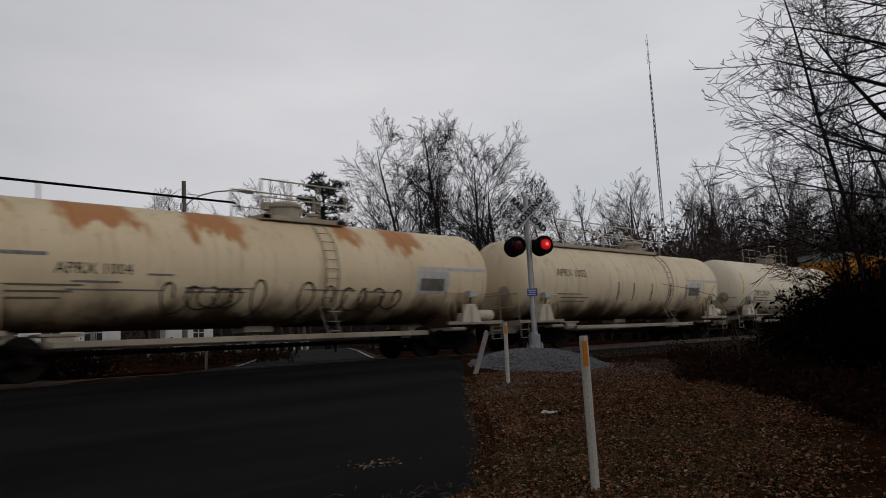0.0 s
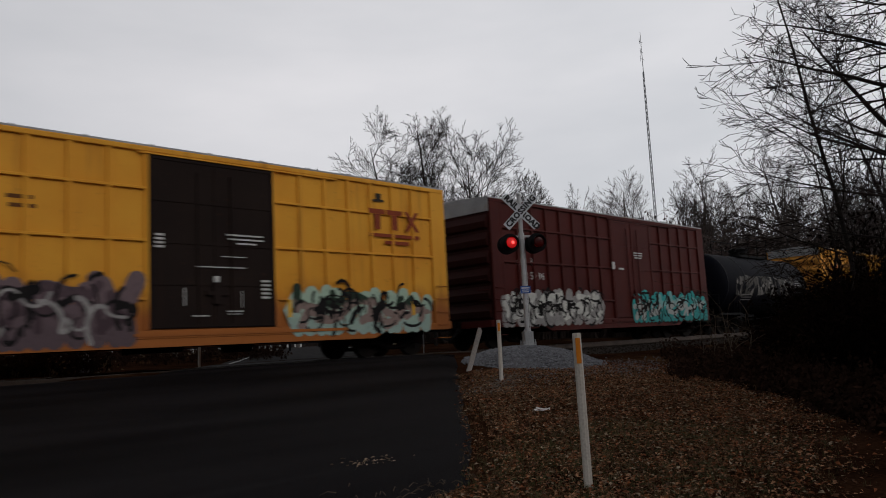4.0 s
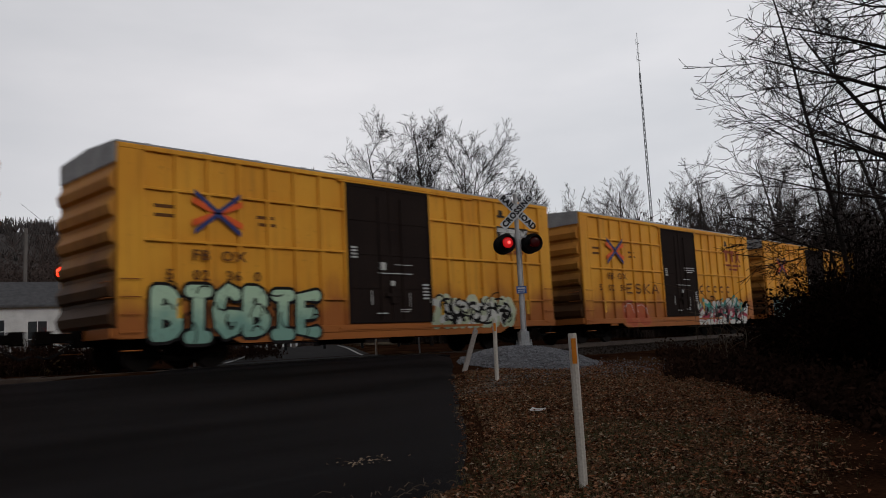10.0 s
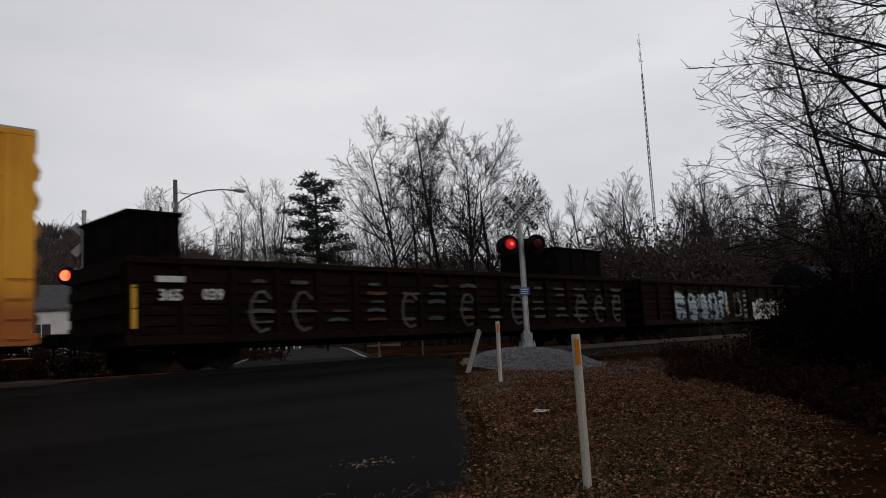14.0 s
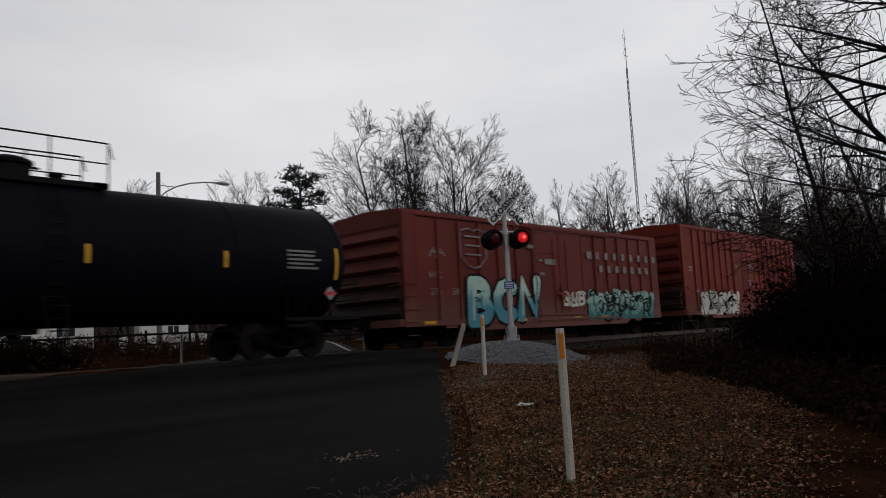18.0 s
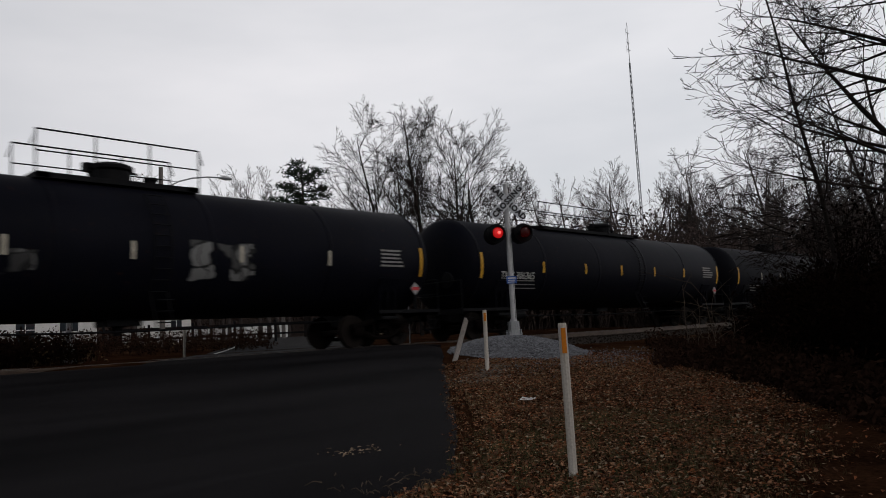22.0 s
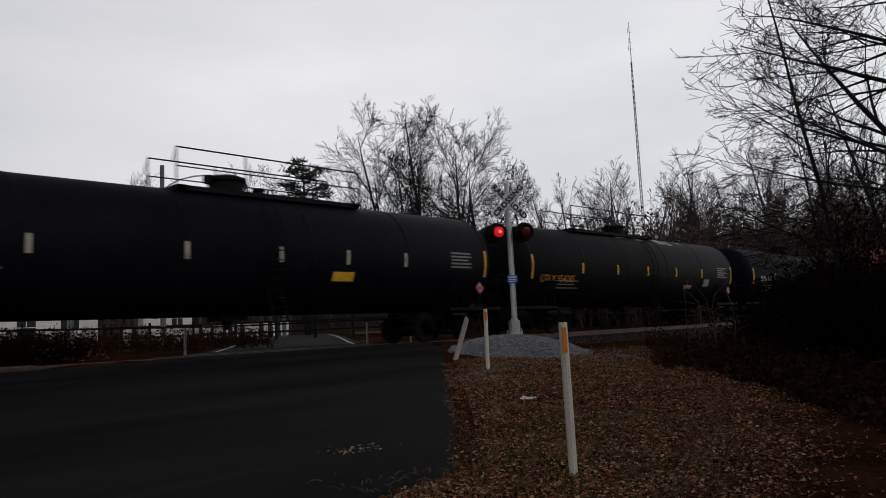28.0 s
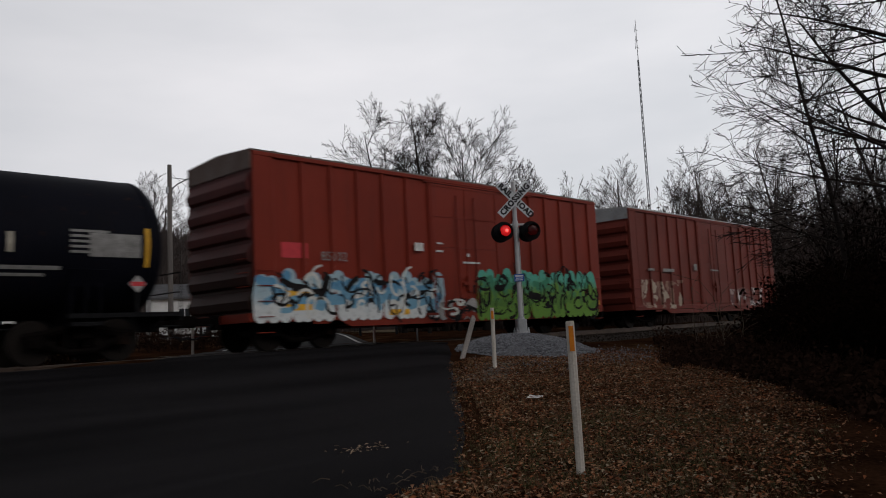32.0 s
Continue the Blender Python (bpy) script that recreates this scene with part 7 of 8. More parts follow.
for i in range(1, rings + 1):
    for k in range(segs):
        a = 2 * math.pi * k / segs
        t = i / rings * 0.999
        wob = 1 + 0.05 * noise.noise((math.cos(a) * 2, math.sin(a) * 2, 0))
        u, v = t * math.cos(a) * MRA * wob, t * math.sin(a) * MRB * wob
        x, y = MX + 0.707 * (u + v), MY + 0.707 * (v - u)
        z = road_z(y) - 0.03 + MH * max(0.0, 1 - t * t) ** 0.85 + 0.025 * noise.noise((x * 3, y * 3, 0))
        s.v.append((x, y, z if i < rings else road_z(y) - 0.35))
for k in range(segs):
    s.f.append((0, 1 + k, 1 + (k + 1) % segs))
for i in range(rings - 1):
    for k in range(segs):
        j = (k + 1) % segs
        s.f.append((1 + i * segs + k, 1 + (i + 1) * segs + k, 1 + (i + 1) * segs + j, 1 + i * segs + j))
mound = tagged(part("gravel_mound", s, GRAVEL, None, smooth=True), "low mound of grey crushed stone round the signal", "gravel", kind="structure")


def stones(name, label, count, place, size, material, seed):
    """Loose stones as one heap: each an uneven eight-sided lump."""
    rng = random.Random(seed)
    s = Shape()
    for _ in range(count):
        p = place(rng)
        if p is None:
            continue
        r = size * rng.uniform(0.5, 1.3)
        v = [(p[0] + d[0] * r * rng.uniform(0.6, 1.2), p[1] + d[1] * r * rng.uniform(0.6, 1.2), p[2] + d[2] * r * rng.uniform(0.5, 1.0)) for d in ((1, 0, 0), (0, 1, 0), (-1, 0, 0), (0, -1, 0), (0, 0, 1), (0, 0, -1))]
        s.add(v, [(0, 1, 4), (1, 2, 4), (2, 3, 4), (3, 0, 4), (1, 0, 5), (2, 1, 5), (3, 2, 5), (0, 3, 5)])
    return tagged(part(name, s, material, None), label, "stones", kind="stuff")


def on_mound(rng):
    a, t = rng.uniform(0, 2 * math.pi), math.sqrt(rng.random()) * 1.05
    u, v = t * math.cos(a) * MRA, t * math.sin(a) * MRB
    x, y = MX + 0.707 * (u + v), MY + 0.707 * (v - u)
    return (x, y, (mound_z(x, y) or ground_z(x, y)) + 0.01)


GRAVEL_ST = surface("loose_stone", (0.21, 0.215, 0.235), (0.06, 0.062, 0.07), 0.9, 0, 9, 30, 0.3)
stones("mound_stones", "loose grey crushed stones on the mound", 7000, on_mound, 0.035, GRAVEL_ST, 3)
stones("spilled_gravel", "grey gravel spilled beside the mound", 1500, lambda r: (lambda x, y: (x, y, ground_z(x, y) + 0.01))(r.gauss(15.0, 1.6), r.gauss(9.9, 0.8)), 0.03, GRAVEL_ST, 4)
stones("ballast_stones", "dark dirty ballast stones beside the rails", 5000, lambda r: (lambda x, d: (x, TRACK_Y - 0.85 - d, -0.19 - max(0, d - 0.9) * 0.41 + 0.02))(r.choice((r.uniform(-3, 6.8), r.uniform(16.6, 40))), r.uniform(0, 1.7)), 0.045, BALLAST, 5)


# ---- posts ----
def delineator(label, x, y, h, lean, refl, wide=0.105, z=None, reflector=ORANGE):
    z = ground_z(x, y) if z is None else z
    p = thing("marker_post", label, "post", "white marker posts", Matrix.Translation((x, y, z)) @ Euler((radians(lean[1]), radians(lean[0]), radians(-46)), "XYZ").to_matrix().to_4x4())
    s = Shape()
    n = 8
    prof = [(-wide / 2, 0.0), (-wide / 2 + 0.012, -0.018), (0, -0.028), (wide / 2 - 0.012, -0.018), (wide / 2, 0.0), (wide / 2 - 0.012, 0.012), (0, 0.004), (-wide / 2 + 0.012, 0.012)]
    s.v = [(a, b, zz) for zz in (-0.25, h - 0.02, h) for a, b in (prof if zz < h else [(q * 0.9, w_ * 0.9) for q, w_ in prof])]
    s.f = [(k * n + i, k * n + (i + 1) % n, (k + 1) * n + (i + 1) % n, (k + 1) * n + i) for k in (0, 1) for i in range(n)] + [tuple(range(2 * n, 3 * n)), tuple(range(n))[::-1]]
    part("post", s, WHITE_POST, p)
    if refl:
        part("reflector", Shape().box(-wide / 2 + 0.016, wide / 2 - 0.016, -0.034, -0.026, refl[0], refl[1], 0.002), reflector, p, "orange reflective panel")
    return p


delineator("tall white plastic marker post with orange reflector", 5.17, 3.55, 1.21, (-0.5, 0.4), (0.97, 1.17), 0.070)
delineator("white marker post with a small reflector by the mound", 11.62, 9.83, 1.20, (0.5, -0.4), (0.98, 1.14), 0.080)
delineator("thin white marker post beyond the track", 10.9, 20.4, 0.85, (1, 0), None, 0.08)
delineator("thin white marker post beside the far lane", 17.9, 20.6, 0.95, (0, 1), None, 0.075)
lp = thing("old_post", "weathered grey wooden post leaning over", "post", at=Matrix.Translation((12.98, 11.93, -0.35)) @ Euler((radians(-10), radians(20), radians(-40)), "XYZ").to_matrix().to_4x4())
part("timber", Shape().box(-0.055, 0.055, -0.045, 0.045, -0.2, 0.98, 0.012), OLD_WOOD, lp)
part("broken_top", Shape().box(-0.05, 0.01, -0.04, 0.02, 0.97, 1.03).box(0.0, 0.045, -0.01, 0.04, 0.96, 1.0), OLD_WOOD, lp)
pp = thing("scrap_paper", "crumpled pale scrap of paper lying on the grass", "litter", at=pose(8.59, 6.6, ground_z(8.59, 6.6) + 0.02, 0, 0, 20))
s = Shape()
for j in range(5):
    for i in range(7):
        s.v.append((i * 0.05 - 0.15, j * 0.05 - 0.1, 0.035 * noise.noise((i * 0.9, j * 0.9, 3)) + 0.015))
s.f = [(j * 7 + i, j * 7 + i + 1, (j + 1) * 7 + i + 1, (j + 1) * 7 + i) for j in range(4) for i in range(6)]
part("sheet", s, PAPER, pp)


# ---- trees ----
def grow(seed, height, r0, lean=(0.0, 0.0), kids=(12, 8, 6, 4), start=0.25, limb=(0.42, 0.24), up=0.07, thin=0.008, angle=(25, 50), bend=0.12, limb_angle=None, slim=0.66, arms=()):
    """A bare tree: its trunk, a list of limbs, and its crown of finer branches. limb: length of the lowest limbs and its loss to the top, as shares of the height."""
    rng = random.Random(seed)
    trunk, limbs, crown = Shape(), [], Shape()

    def branch(p, d, L, r, lev):
        n = (10, 7, 5, 3, 2)[lev]
        pts, rad = [p.copy()], [r]
        bd = 0.035 if lev == 0 else bend
        for i in range(n):
            d = (d + Vector((rng.gauss(0, bd), rng.gauss(0, bd), rng.gauss(0, bd * 0.6) + (0.0 if lev == 0 else up)))).normalized()
            p = p + d * (L / n)
            pts.append(p.copy())
            rad.append(max(thin, r * (1 - 0.84 * (i + 1) / n)))
        if lev == 0:
            rad[0] = r * 1.35
            trunk.tube(pts, rad, 10)
        elif lev == 1:
            limbs.append(Shape().tube(pts, rad, 6, False))
        else:
            crown.tube(pts, rad, (0, 0, 4, 3, 3)[lev], False)
        if lev == 0:
            for z_, way_, ln_, r_ in arms:
                branch(Vector((0, 0, z_)), Vector(way_).normalized(), ln_, r_, 1)
        if lev >= len(kids):
            return
        k = kids[lev]
        for i in range(k):
            f = start + (1 - start) * (i + rng.random()) / k if lev == 0 else 0.15 + 0.83 * (i + rng.random()) / k
            f = min(f, 0.97)
            q = f * n
            a = int(q)
            pos = pts[a].lerp(pts[min(a + 1, n)], q - a)
            dd = (pts[min(a + 1, n)] - pts[a]).normalized()
            ax = dd.cross(Vector((rng.gauss(0, 1), rng.gauss(0, 1), rng.gauss(0, 1))))
            if ax.length < 1e-3:
                continue
            lo, hi = (limb_angle or angle) if lev == 0 else angle
            nd = Matrix.Rotation(radians(rng.uniform(lo, hi)), 3, ax.normalized()) @ dd
            if lev == 0:
                ln = height * (limb[0] - limb[1] * f) * rng.uniform(0.75, 1.15)
            else:
                ln = L * (0.66 - 0.34 * f) * rng.uniform(0.7, 1.2)
            branch(pos, nd, ln, max(thin, (r * (1 - 0.84 * f)) * (slim if lev == 0 else 0.58)), lev + 1)

    branch(Vector((0, 0, -0.3)), Vector((lean[0], lean[1], 1)).normalized(), height * 0.80, r0, 0)
    return trunk, limbs, crown


def tree(label, shapes, at, bark=None, twig=None, group="bare trees", name="bare_tree", joined=False):
    t = thing(name, label, "tree", group, at)
    trunk, limbs, crown = shapes
    if joined:
        for s in limbs:
            trunk.add(s.v, s.f)
        limbs = []
    part("trunk", trunk, bark or BARK, t, smooth=True)
    for s in limbs:
        part("limb", s, bark or BARK, t, smooth=True)
    part("crown", crown, twig or TWIG, t)
    return t


def polar(az, dist, sink=0.0):
    x, y = dist * math.cos(radians(az)), dist * math.sin(radians(az))
    return x, y, ground_z(x, y) - sink


# clump beyond the crossing
for sd, az, dist, hgt, r0, lean, limb, st, lab in (
        (11, 46.7, 44, 15.0, 0.15, (-0.055, 0.05), (0.42, 0.24), 0.30, "tall bare tree with slender rising limbs"),
        (12, 43.7, 45, 17.0, 0.17, (0.0, 0.01), (0.36, 0.22), 0.34, "tall bare tree with a straight trunk"),
        (13, 40.7, 44, 11.4, 0.21, (0.09, -0.08), (0.58, 0.28), 0.30, "spreading bare tree with crooked limbs"),
        (14, 47.0, 45, 12.2, 0.12, (-0.08, 0.08), (0.44, 0.24), 0.28, "bare tree leaning out of the clump"),
        (15, 45.9, 46, 14.2, 0.13, (0.0, 0.0), (0.38, 0.22), 0.30, "slender bare tree at the back of the clump"),
        (18, 41.7, 43, 13.0, 0.16, (-0.01, 0.02), (0.46, 0.24), 0.34, "bare tree with a forked crown"),
        (23, 42.7, 43, 12.4, 0.11, (0.02, -0.02), (0.40, 0.24), 0.25, "thin bare tree with a leaning trunk"),
        (16, 44.9, 41, 9.6, 0.09, (0.03, 0.0), (0.42, 0.24), 0.15, "young bare tree in the clump"),
        (17, 38.6, 46, 9.4, 0.10, (0.05, -0.05), (0.55, 0.28), 0.15, "low bare tree beside the clump")):
    x, y, z = polar(az, dist)
    tree(lab, grow(sd, hgt, r0, lean, (11, 7, 5, 3), st, limb, thin=0.0090, up=0.025, angle=(24, 52), bend=0.105, limb_angle=(26, 54), slim=0.58), pose(x, y, z))

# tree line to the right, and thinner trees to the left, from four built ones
bases = [tree("bare tree in the far tree line", grow(30 + i, 14.2, 0.17, (0.02 * i - 0.03, 0.02), (10, 6, 4, 3), 0.30, (0.36, 0.22), thin=0.0075, up=0.045, bend=0.085, angle=(18, 44), slim=0.55), pose(0, 0, 0), BARK_HAZED, BARK_HAZED, "far tree line", joined=True) for i in range(4)]
rng = random.Random(77)
spots = []
for i in range(30):
    az = 37.2 - i * 0.86 + rng.uniform(-0.4, 0.4)
    spots.append((az, rng.uniform(52, 74), rng.uniform(0.80, 1.02)))
for az, dist, sc in ((66.3, 84, 1.34), (64.9, 88, 1.15), (60.8, 84, 1.22), (59.2, 84, 1.15), (56.6, 80, 1.36), (55.4, 84, 1.2), (62.4, 90, 1.15), (51.6, 78, 1.0), (67.8, 92, 0.95), (65.2, 82, 1.42), (64.2, 86, 1.30), (56.0, 82, 1.46), (58.8, 84, 1.32), (30.6, 60, 0.98), (26.4, 60, 0.92)):
    spots.append((az, dist, sc))
for i in range(20):
    spots.append((26.5 - i * 0.85 + rng.uniform(-0.4, 0.4), rng.uniform(42, 56), rng.uniform(0.62, 0.82)))
for az, dist, sc in ((66.9, 70, 0.98), (63.6, 72, 0.80), (62.0, 74, 0.92), (60.0, 70, 0.82), (58.0, 72, 0.95), (56.0, 70, 1.02), (54.6, 74, 0.86), (50.4, 72, 0.80)):
    spots.append((az, dist, sc))
spots = [(az, d2, sc * d2 / dist) for az, dist, sc in spots for d2 in (max(dist, rng.uniform(23.5, 27.0) / math.sin(radians(az))),)]
for i, (az, dist, sc) in enumerate(spots):
    x, y, z = polar(az, dist)
    b = bases[i % 4]
    m = pose(x, y, z, 0, 0, rng.uniform(0, 360))
    if i < 4:
        b.matrix_basis = m @ Matrix.Diagonal((sc, sc, sc, 1))
    else:
        b.scale = (1, 1, 1)
        c = copy_thing(b, m)
        c.scale = (sc, sc, sc)
for i in range(4):
    b, (az, dist, sc) = bases[i], spots[i]
    x, y, z = polar(az, dist)
    b.matrix_basis = pose(x, y, z, 0, 0, i * 90) @ Matrix.Diagonal((sc, sc, sc, 1))

# pine
def pine(seed, height):
    rng = random.Random(seed)
    trunk, limbs, needles = Shape(), Shape(), Shape()
    trunk.tube([(0, 0, -0.3), (0.1, 0, height * 0.5), (0.0, 0.1, height)], [0.28, 0.18, 0.03], 9)
    k = 34
    for i in range(k):
        f = 0.36 + 0.61 * i / k
        z = height * f
        a = i * 2.4 + rng.uniform(-0.4, 0.4)
        L = (1.35 + 1.9 * (1.0 - f) / 0.6) * rng.uniform(0.7, 1.2)
        tip = Vector((math.cos(a) * L, math.sin(a) * L, z + L * rng.uniform(0.02, 0.22)))
        base = Vector((0, 0, z))
        limbs.tube([base, base.lerp(tip, 0.5) + Vector((0, 0, -0.12)), tip], [0.06, 0.04, 0.012], 4, False)
        for j in range(int(95 * L / 2)):
            t = rng.uniform(0.35, 1.05)
            c = base.lerp(tip, t) + Vector((rng.gauss(0, 0.34), rng.gauss(0, 0.34), rng.gauss(0.06, 0.13)))
            for q in range(3):
                d = Vector((rng.gauss(0, 1), rng.gauss(0, 1), rng.gauss(0.5, 0.6))).normalized() * rng.uniform(0.2, 0.38)
                e = d.cross(Vector((rng.gauss(0, 1), rng.gauss(0, 1), 1))).normalized() * 0.05
                needles.add([tuple(c - e), tuple(c + e), tuple(c + d)], [(0, 1, 2)])
    return trunk, limbs, needles


pt = thing("pine_tree", "dark green pine with open layered boughs", "tree", at=pose(*polar(53.3, 58)))
a, b, c = pine(5, 13.3)
part("trunk", a, BARK, pt)
part("boughs", b, BARK, pt)
part("needles", c, NEEDLE, pt, "dark green needle sprays")

# big tree on the near side with long reaching limbs
BT = polar(15.2, 20.5)
near_trees = "trees on the near side"
# arms: height on the trunk, way (side -> along rising azimuth), length, thickness
SIDE = Vector((-0.24, 0.97, 0.0))
AWAY = Vector((0.97, 0.24, 0.0))
ARMS = [(z_, SIDE * a_ + AWAY * c_ + Vector((0, 0, b_)), ln_, r_) for z_, a_, b_, c_, ln_, r_ in (
    (2.9, 0.46, 0.89, 0.0, 6.4, 0.105), (3.9, 0.90, 0.42, 0.08, 4.6, 0.065), (3.3, 0.95, 0.26, -0.12, 4.5, 0.055), (2.7, 0.97, 0.16, 0.10, 4.3, 0.045),
    (5.6, 0.86, 0.50, -0.10, 4.6, 0.07), (6.6, 0.90, 0.40, 0.15, 4.4, 0.06), (7.6, 0.80, 0.60, 0.0, 4.2, 0.06))]
tree("large bare tree with long reaching side limbs", grow(58, 14.0, 0.19, (0.0, 0.0), (5, 8, 5, 3), 0.55, (0.20, 0.06), up=0.01, thin=0.0066, angle=(20, 46), bend=0.085, limb_angle=(40, 70), slim=0.46, arms=ARMS), pose(*polar(8.3, 19.5)), group=near_trees)
tree("slender upright bare tree wrapped in vines", grow(63, 13.5, 0.075, (-0.01, 0.015), (15, 8, 5, 3), 0.25, (0.22, 0.12), up=0.04, thin=0.006, limb_angle=(35, 60), slim=0.5), pose(*polar(15.5, 20)), group=near_trees)
tree("thin bare tree leaning out of the thicket", grow(66, 9.0, 0.040, (-0.04, 0.15), (12, 7, 5, 3), 0.22, (0.20, 0.10), up=0.03, thin=0.004, limb_angle=(35, 65), slim=0.5), pose(*polar(15.7, 20.3)), group=near_trees)
tree("young bare tree behind the thicket", grow(69, 6.0, 0.06, (-0.02, 0.03), (9, 6, 4, 2), 0.15, (0.36, 0.18), up=0.05, thin=0.0045), pose(*polar(17.6, 25)), group=near_trees)
tree("bare tree behind the large tree", grow(71, 10.5, 0.09, (0.03, 0.0), (9, 6, 4, 2), 0.2, (0.36, 0.18), up=0.04, thin=0.0045, limb_angle=(40, 75)), pose(*polar(12.2, 25)), group=near_trees)


def tangle(name, label, seed, count, place, high, material, r=0.008, arch=0.5, leafy=0, leaf_mat=None):
    """Arching stems that rise from the ground, as one mass."""
    rng = random.Random(seed)
    s, lf = Shape(), Shape()
    for _ in range(count):
        x, y, h = place(rng)
        z = ground_z(x, y)
        h *= rng.uniform(0.35, 1.1) * high
        a = rng.uniform(0, 2 * math.pi)
        d = rng.uniform(0.2, 1.0) * arch * h
        pts = []
        for i in range(5):
            t = i / 4
            pts.append(Vector((x + math.cos(a) * d * t * t + rng.gauss(0, 0.04 * h), y + math.sin(a) * d * t * t + rng.gauss(0, 0.04 * h), z - 0.05 + h * (t - 0.25 * t * t * arch))))
        s.tube(pts, [r, r, r * 0.8, r * 0.6, r * 0.4], 3, False)
        for j in range(4):
            q = pts[1 + j % 3].lerp(pts[2 + j % 3], rng.random())
            e = q + Vector((rng.gauss(0, 0.22 * h), rng.gauss(0, 0.22 * h), rng.uniform(0.02, 0.28) * h))
            s.tube([q, q.lerp(e, 0.5) + Vector((0, 0, 0.03)), e], [r * 0.6, r * 0.5, r * 0.3], 3, False)
            for k in range(leafy):
                c = q.lerp(e, rng.random()) + Vector((rng.gauss(0, 0.06), rng.gauss(0, 0.06), rng.gauss(0, 0.06)))
                u = Vector((rng.gauss(0, 1), rng.gauss(0, 1), rng.gauss(0, 1))).normalized() * rng.uniform(0.03, 0.07) * (1 if r < 0.02 else 3.5)
                v = u.cross(Vector((rng.gauss(0, 1), rng.gauss(0, 1), rng.gauss(0, 1)))).normalized() * 0.03 * (1 if r < 0.02 else 2.5)
                lf.add([tuple(c - u), tuple(c + v), tuple(c + u), tuple(c - v)], [(0, 1, 2, 3)])
    ob = tagged(part(name, s, material, None), label, "bushes", kind="stuff")
    if leafy:
        part("clinging_leaves", lf, leaf_mat, ob)
    return ob


def thick_place(rng):
    az = 3.0 + 19.5 * rng.random() ** 1.05
    dist = rng.uniform(9.0 + (az - 3) * 0.42, 24)
    x, y = dist * math.cos(radians(az)), dist * math.sin(radians(az))
    return x, y, (0.24 + 0.54 * smooth01(-az, -22.5, -17.0)) * (0.45 + 0.03 * dist)


def thin_place(rng):
    az = rng.uniform(17.0, 28.5)
    dist = rng.uniform(15.0, 25.0)
    x, y = dist * math.cos(radians(az)), dist * math.sin(radians(az))
    y = min(y, 13.2)
    return x, y, 0.35 + 0.65 * smooth01(-az, -26, -18)


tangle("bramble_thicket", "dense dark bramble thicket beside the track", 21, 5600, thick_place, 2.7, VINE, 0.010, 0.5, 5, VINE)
# Growth added out of view to keep sky and sun off verge and train.
def side_wood(rng):
    if rng.random() < 0.5:
        az, dist = rng.uniform(-80, -24), rng.uniform(9.0, 20)
    else:
        az, dist = rng.uniform(-30, 4.5), rng.uniform(23.0, 42)
    x, y = dist * math.cos(radians(az)), dist * math.sin(radians(az))
    return x, y, 0.6 + 0.4 * rng.random()


tangle("side_wood", "tall dark vine-grown thicket out of view, added to shade verge and train", 25, 2000, side_wood, 8.5, VINE, 0.024, 0.25, 7, VINE)
tangle("dry_brush", "thin brown dry brush beside the track", 22, 850, thin_place, 1.35, BRAMBLE, 0.006, 0.45, 1, BRAMBLE)
def low_edge(rng):
    az = rng.uniform(4, 27)
    d0 = 9.2 + (az - 15.5) * (0.62 if az > 15.5 else 0.25)
    dist = d0 + 3.6 * math.sqrt(rng.random())
    x, y = dist * math.cos(radians(az)), dist * math.sin(radians(az))
    return x, min(y, 13.0), 0.25 + 0.22 * (dist - d0)


tangle("low_brush", "low brown brush and vines at the foot of the thicket", 24, 1700, low_edge, 0.62, BRAMBLE, 0.005, 0.7, 3, BRAMBLE)
tangle("dead_stalks", "pale dead stalks leaning out of the brush", 23, 14, lambda r: (lambda q: (q[0], q[1], 1.0))(polar(r.uniform(22.5, 26.0), r.uniform(17, 19))), 1.9, DRY_STALK, 0.010, 0.35)


def low_place(a0, a1, d0, d1, h):
    def f(rng):
        az, dist = rng.uniform(a0, a1), rng.uniform(d0, d1)
        x, y = dist * math.cos(radians(az)), dist * math.sin(radians(az))
        if dist > 60 and 47 < az < 67:
            far = rng.uniform(120, 134) / dist
            return x * far, y * far, h * 1.35
        return x, (y if y > 23 or dist < 40 else rng.uniform(23, 29)), h
    return f


# Brush lightened like the far bark, with haze painted in.
BRUSH_HAZED = surface("far_brush", (0.075, 0.054, 0.048), (0.040, 0.030, 0.027), 0.95, 0, 1, 20, 0.2)
tangle("far_brush", "brown leafless brush along the far tree line", 31, 4600, low_place(6, 47, 46, 62, 1.0), 5.4, BRUSH_HAZED, 0.026, 0.22, 4, BRUSH_HAZED)
tangle("hedge_brush", "brown leafless brush behind the far lane", 32, 4200, low_place(42, 80, 62, 80, 1.0), 7.6, BRUSH_HAZED, 0.032, 0.22, 4, BRUSH_HAZED)
tangle("far_woods", "brown leafless undergrowth beyond the track", 36, 2600, lambda r: (lambda x: (x, r.uniform(23.2, 31.0), 1.0 + (x - 40) / 55))(r.uniform(40, 125)), 6.4, BRUSH_HAZED, 0.030, 0.25, 4, BRUSH_HAZED)
tangle("wood_belt", "brown leafless wood behind the far street", 38, 2600, lambda r: (lambda a, y: (y / math.tan(radians(a)), y, 1.0 - 0.22 * smooth01(a, 52, 57)))(r.uniform(36, 72), r.uniform(104, 120)), 22.0, BRUSH_HAZED, 0.06, 0.18, 4, BRUSH_HAZED)
tangle("lot_weeds", "brown weeds at the edge of the far lot", 37, 700, low_place(56, 76, 27, 36, 1.0), 0.9, BRAMBLE, 0.008, 0.4, 3, BRAMBLE)
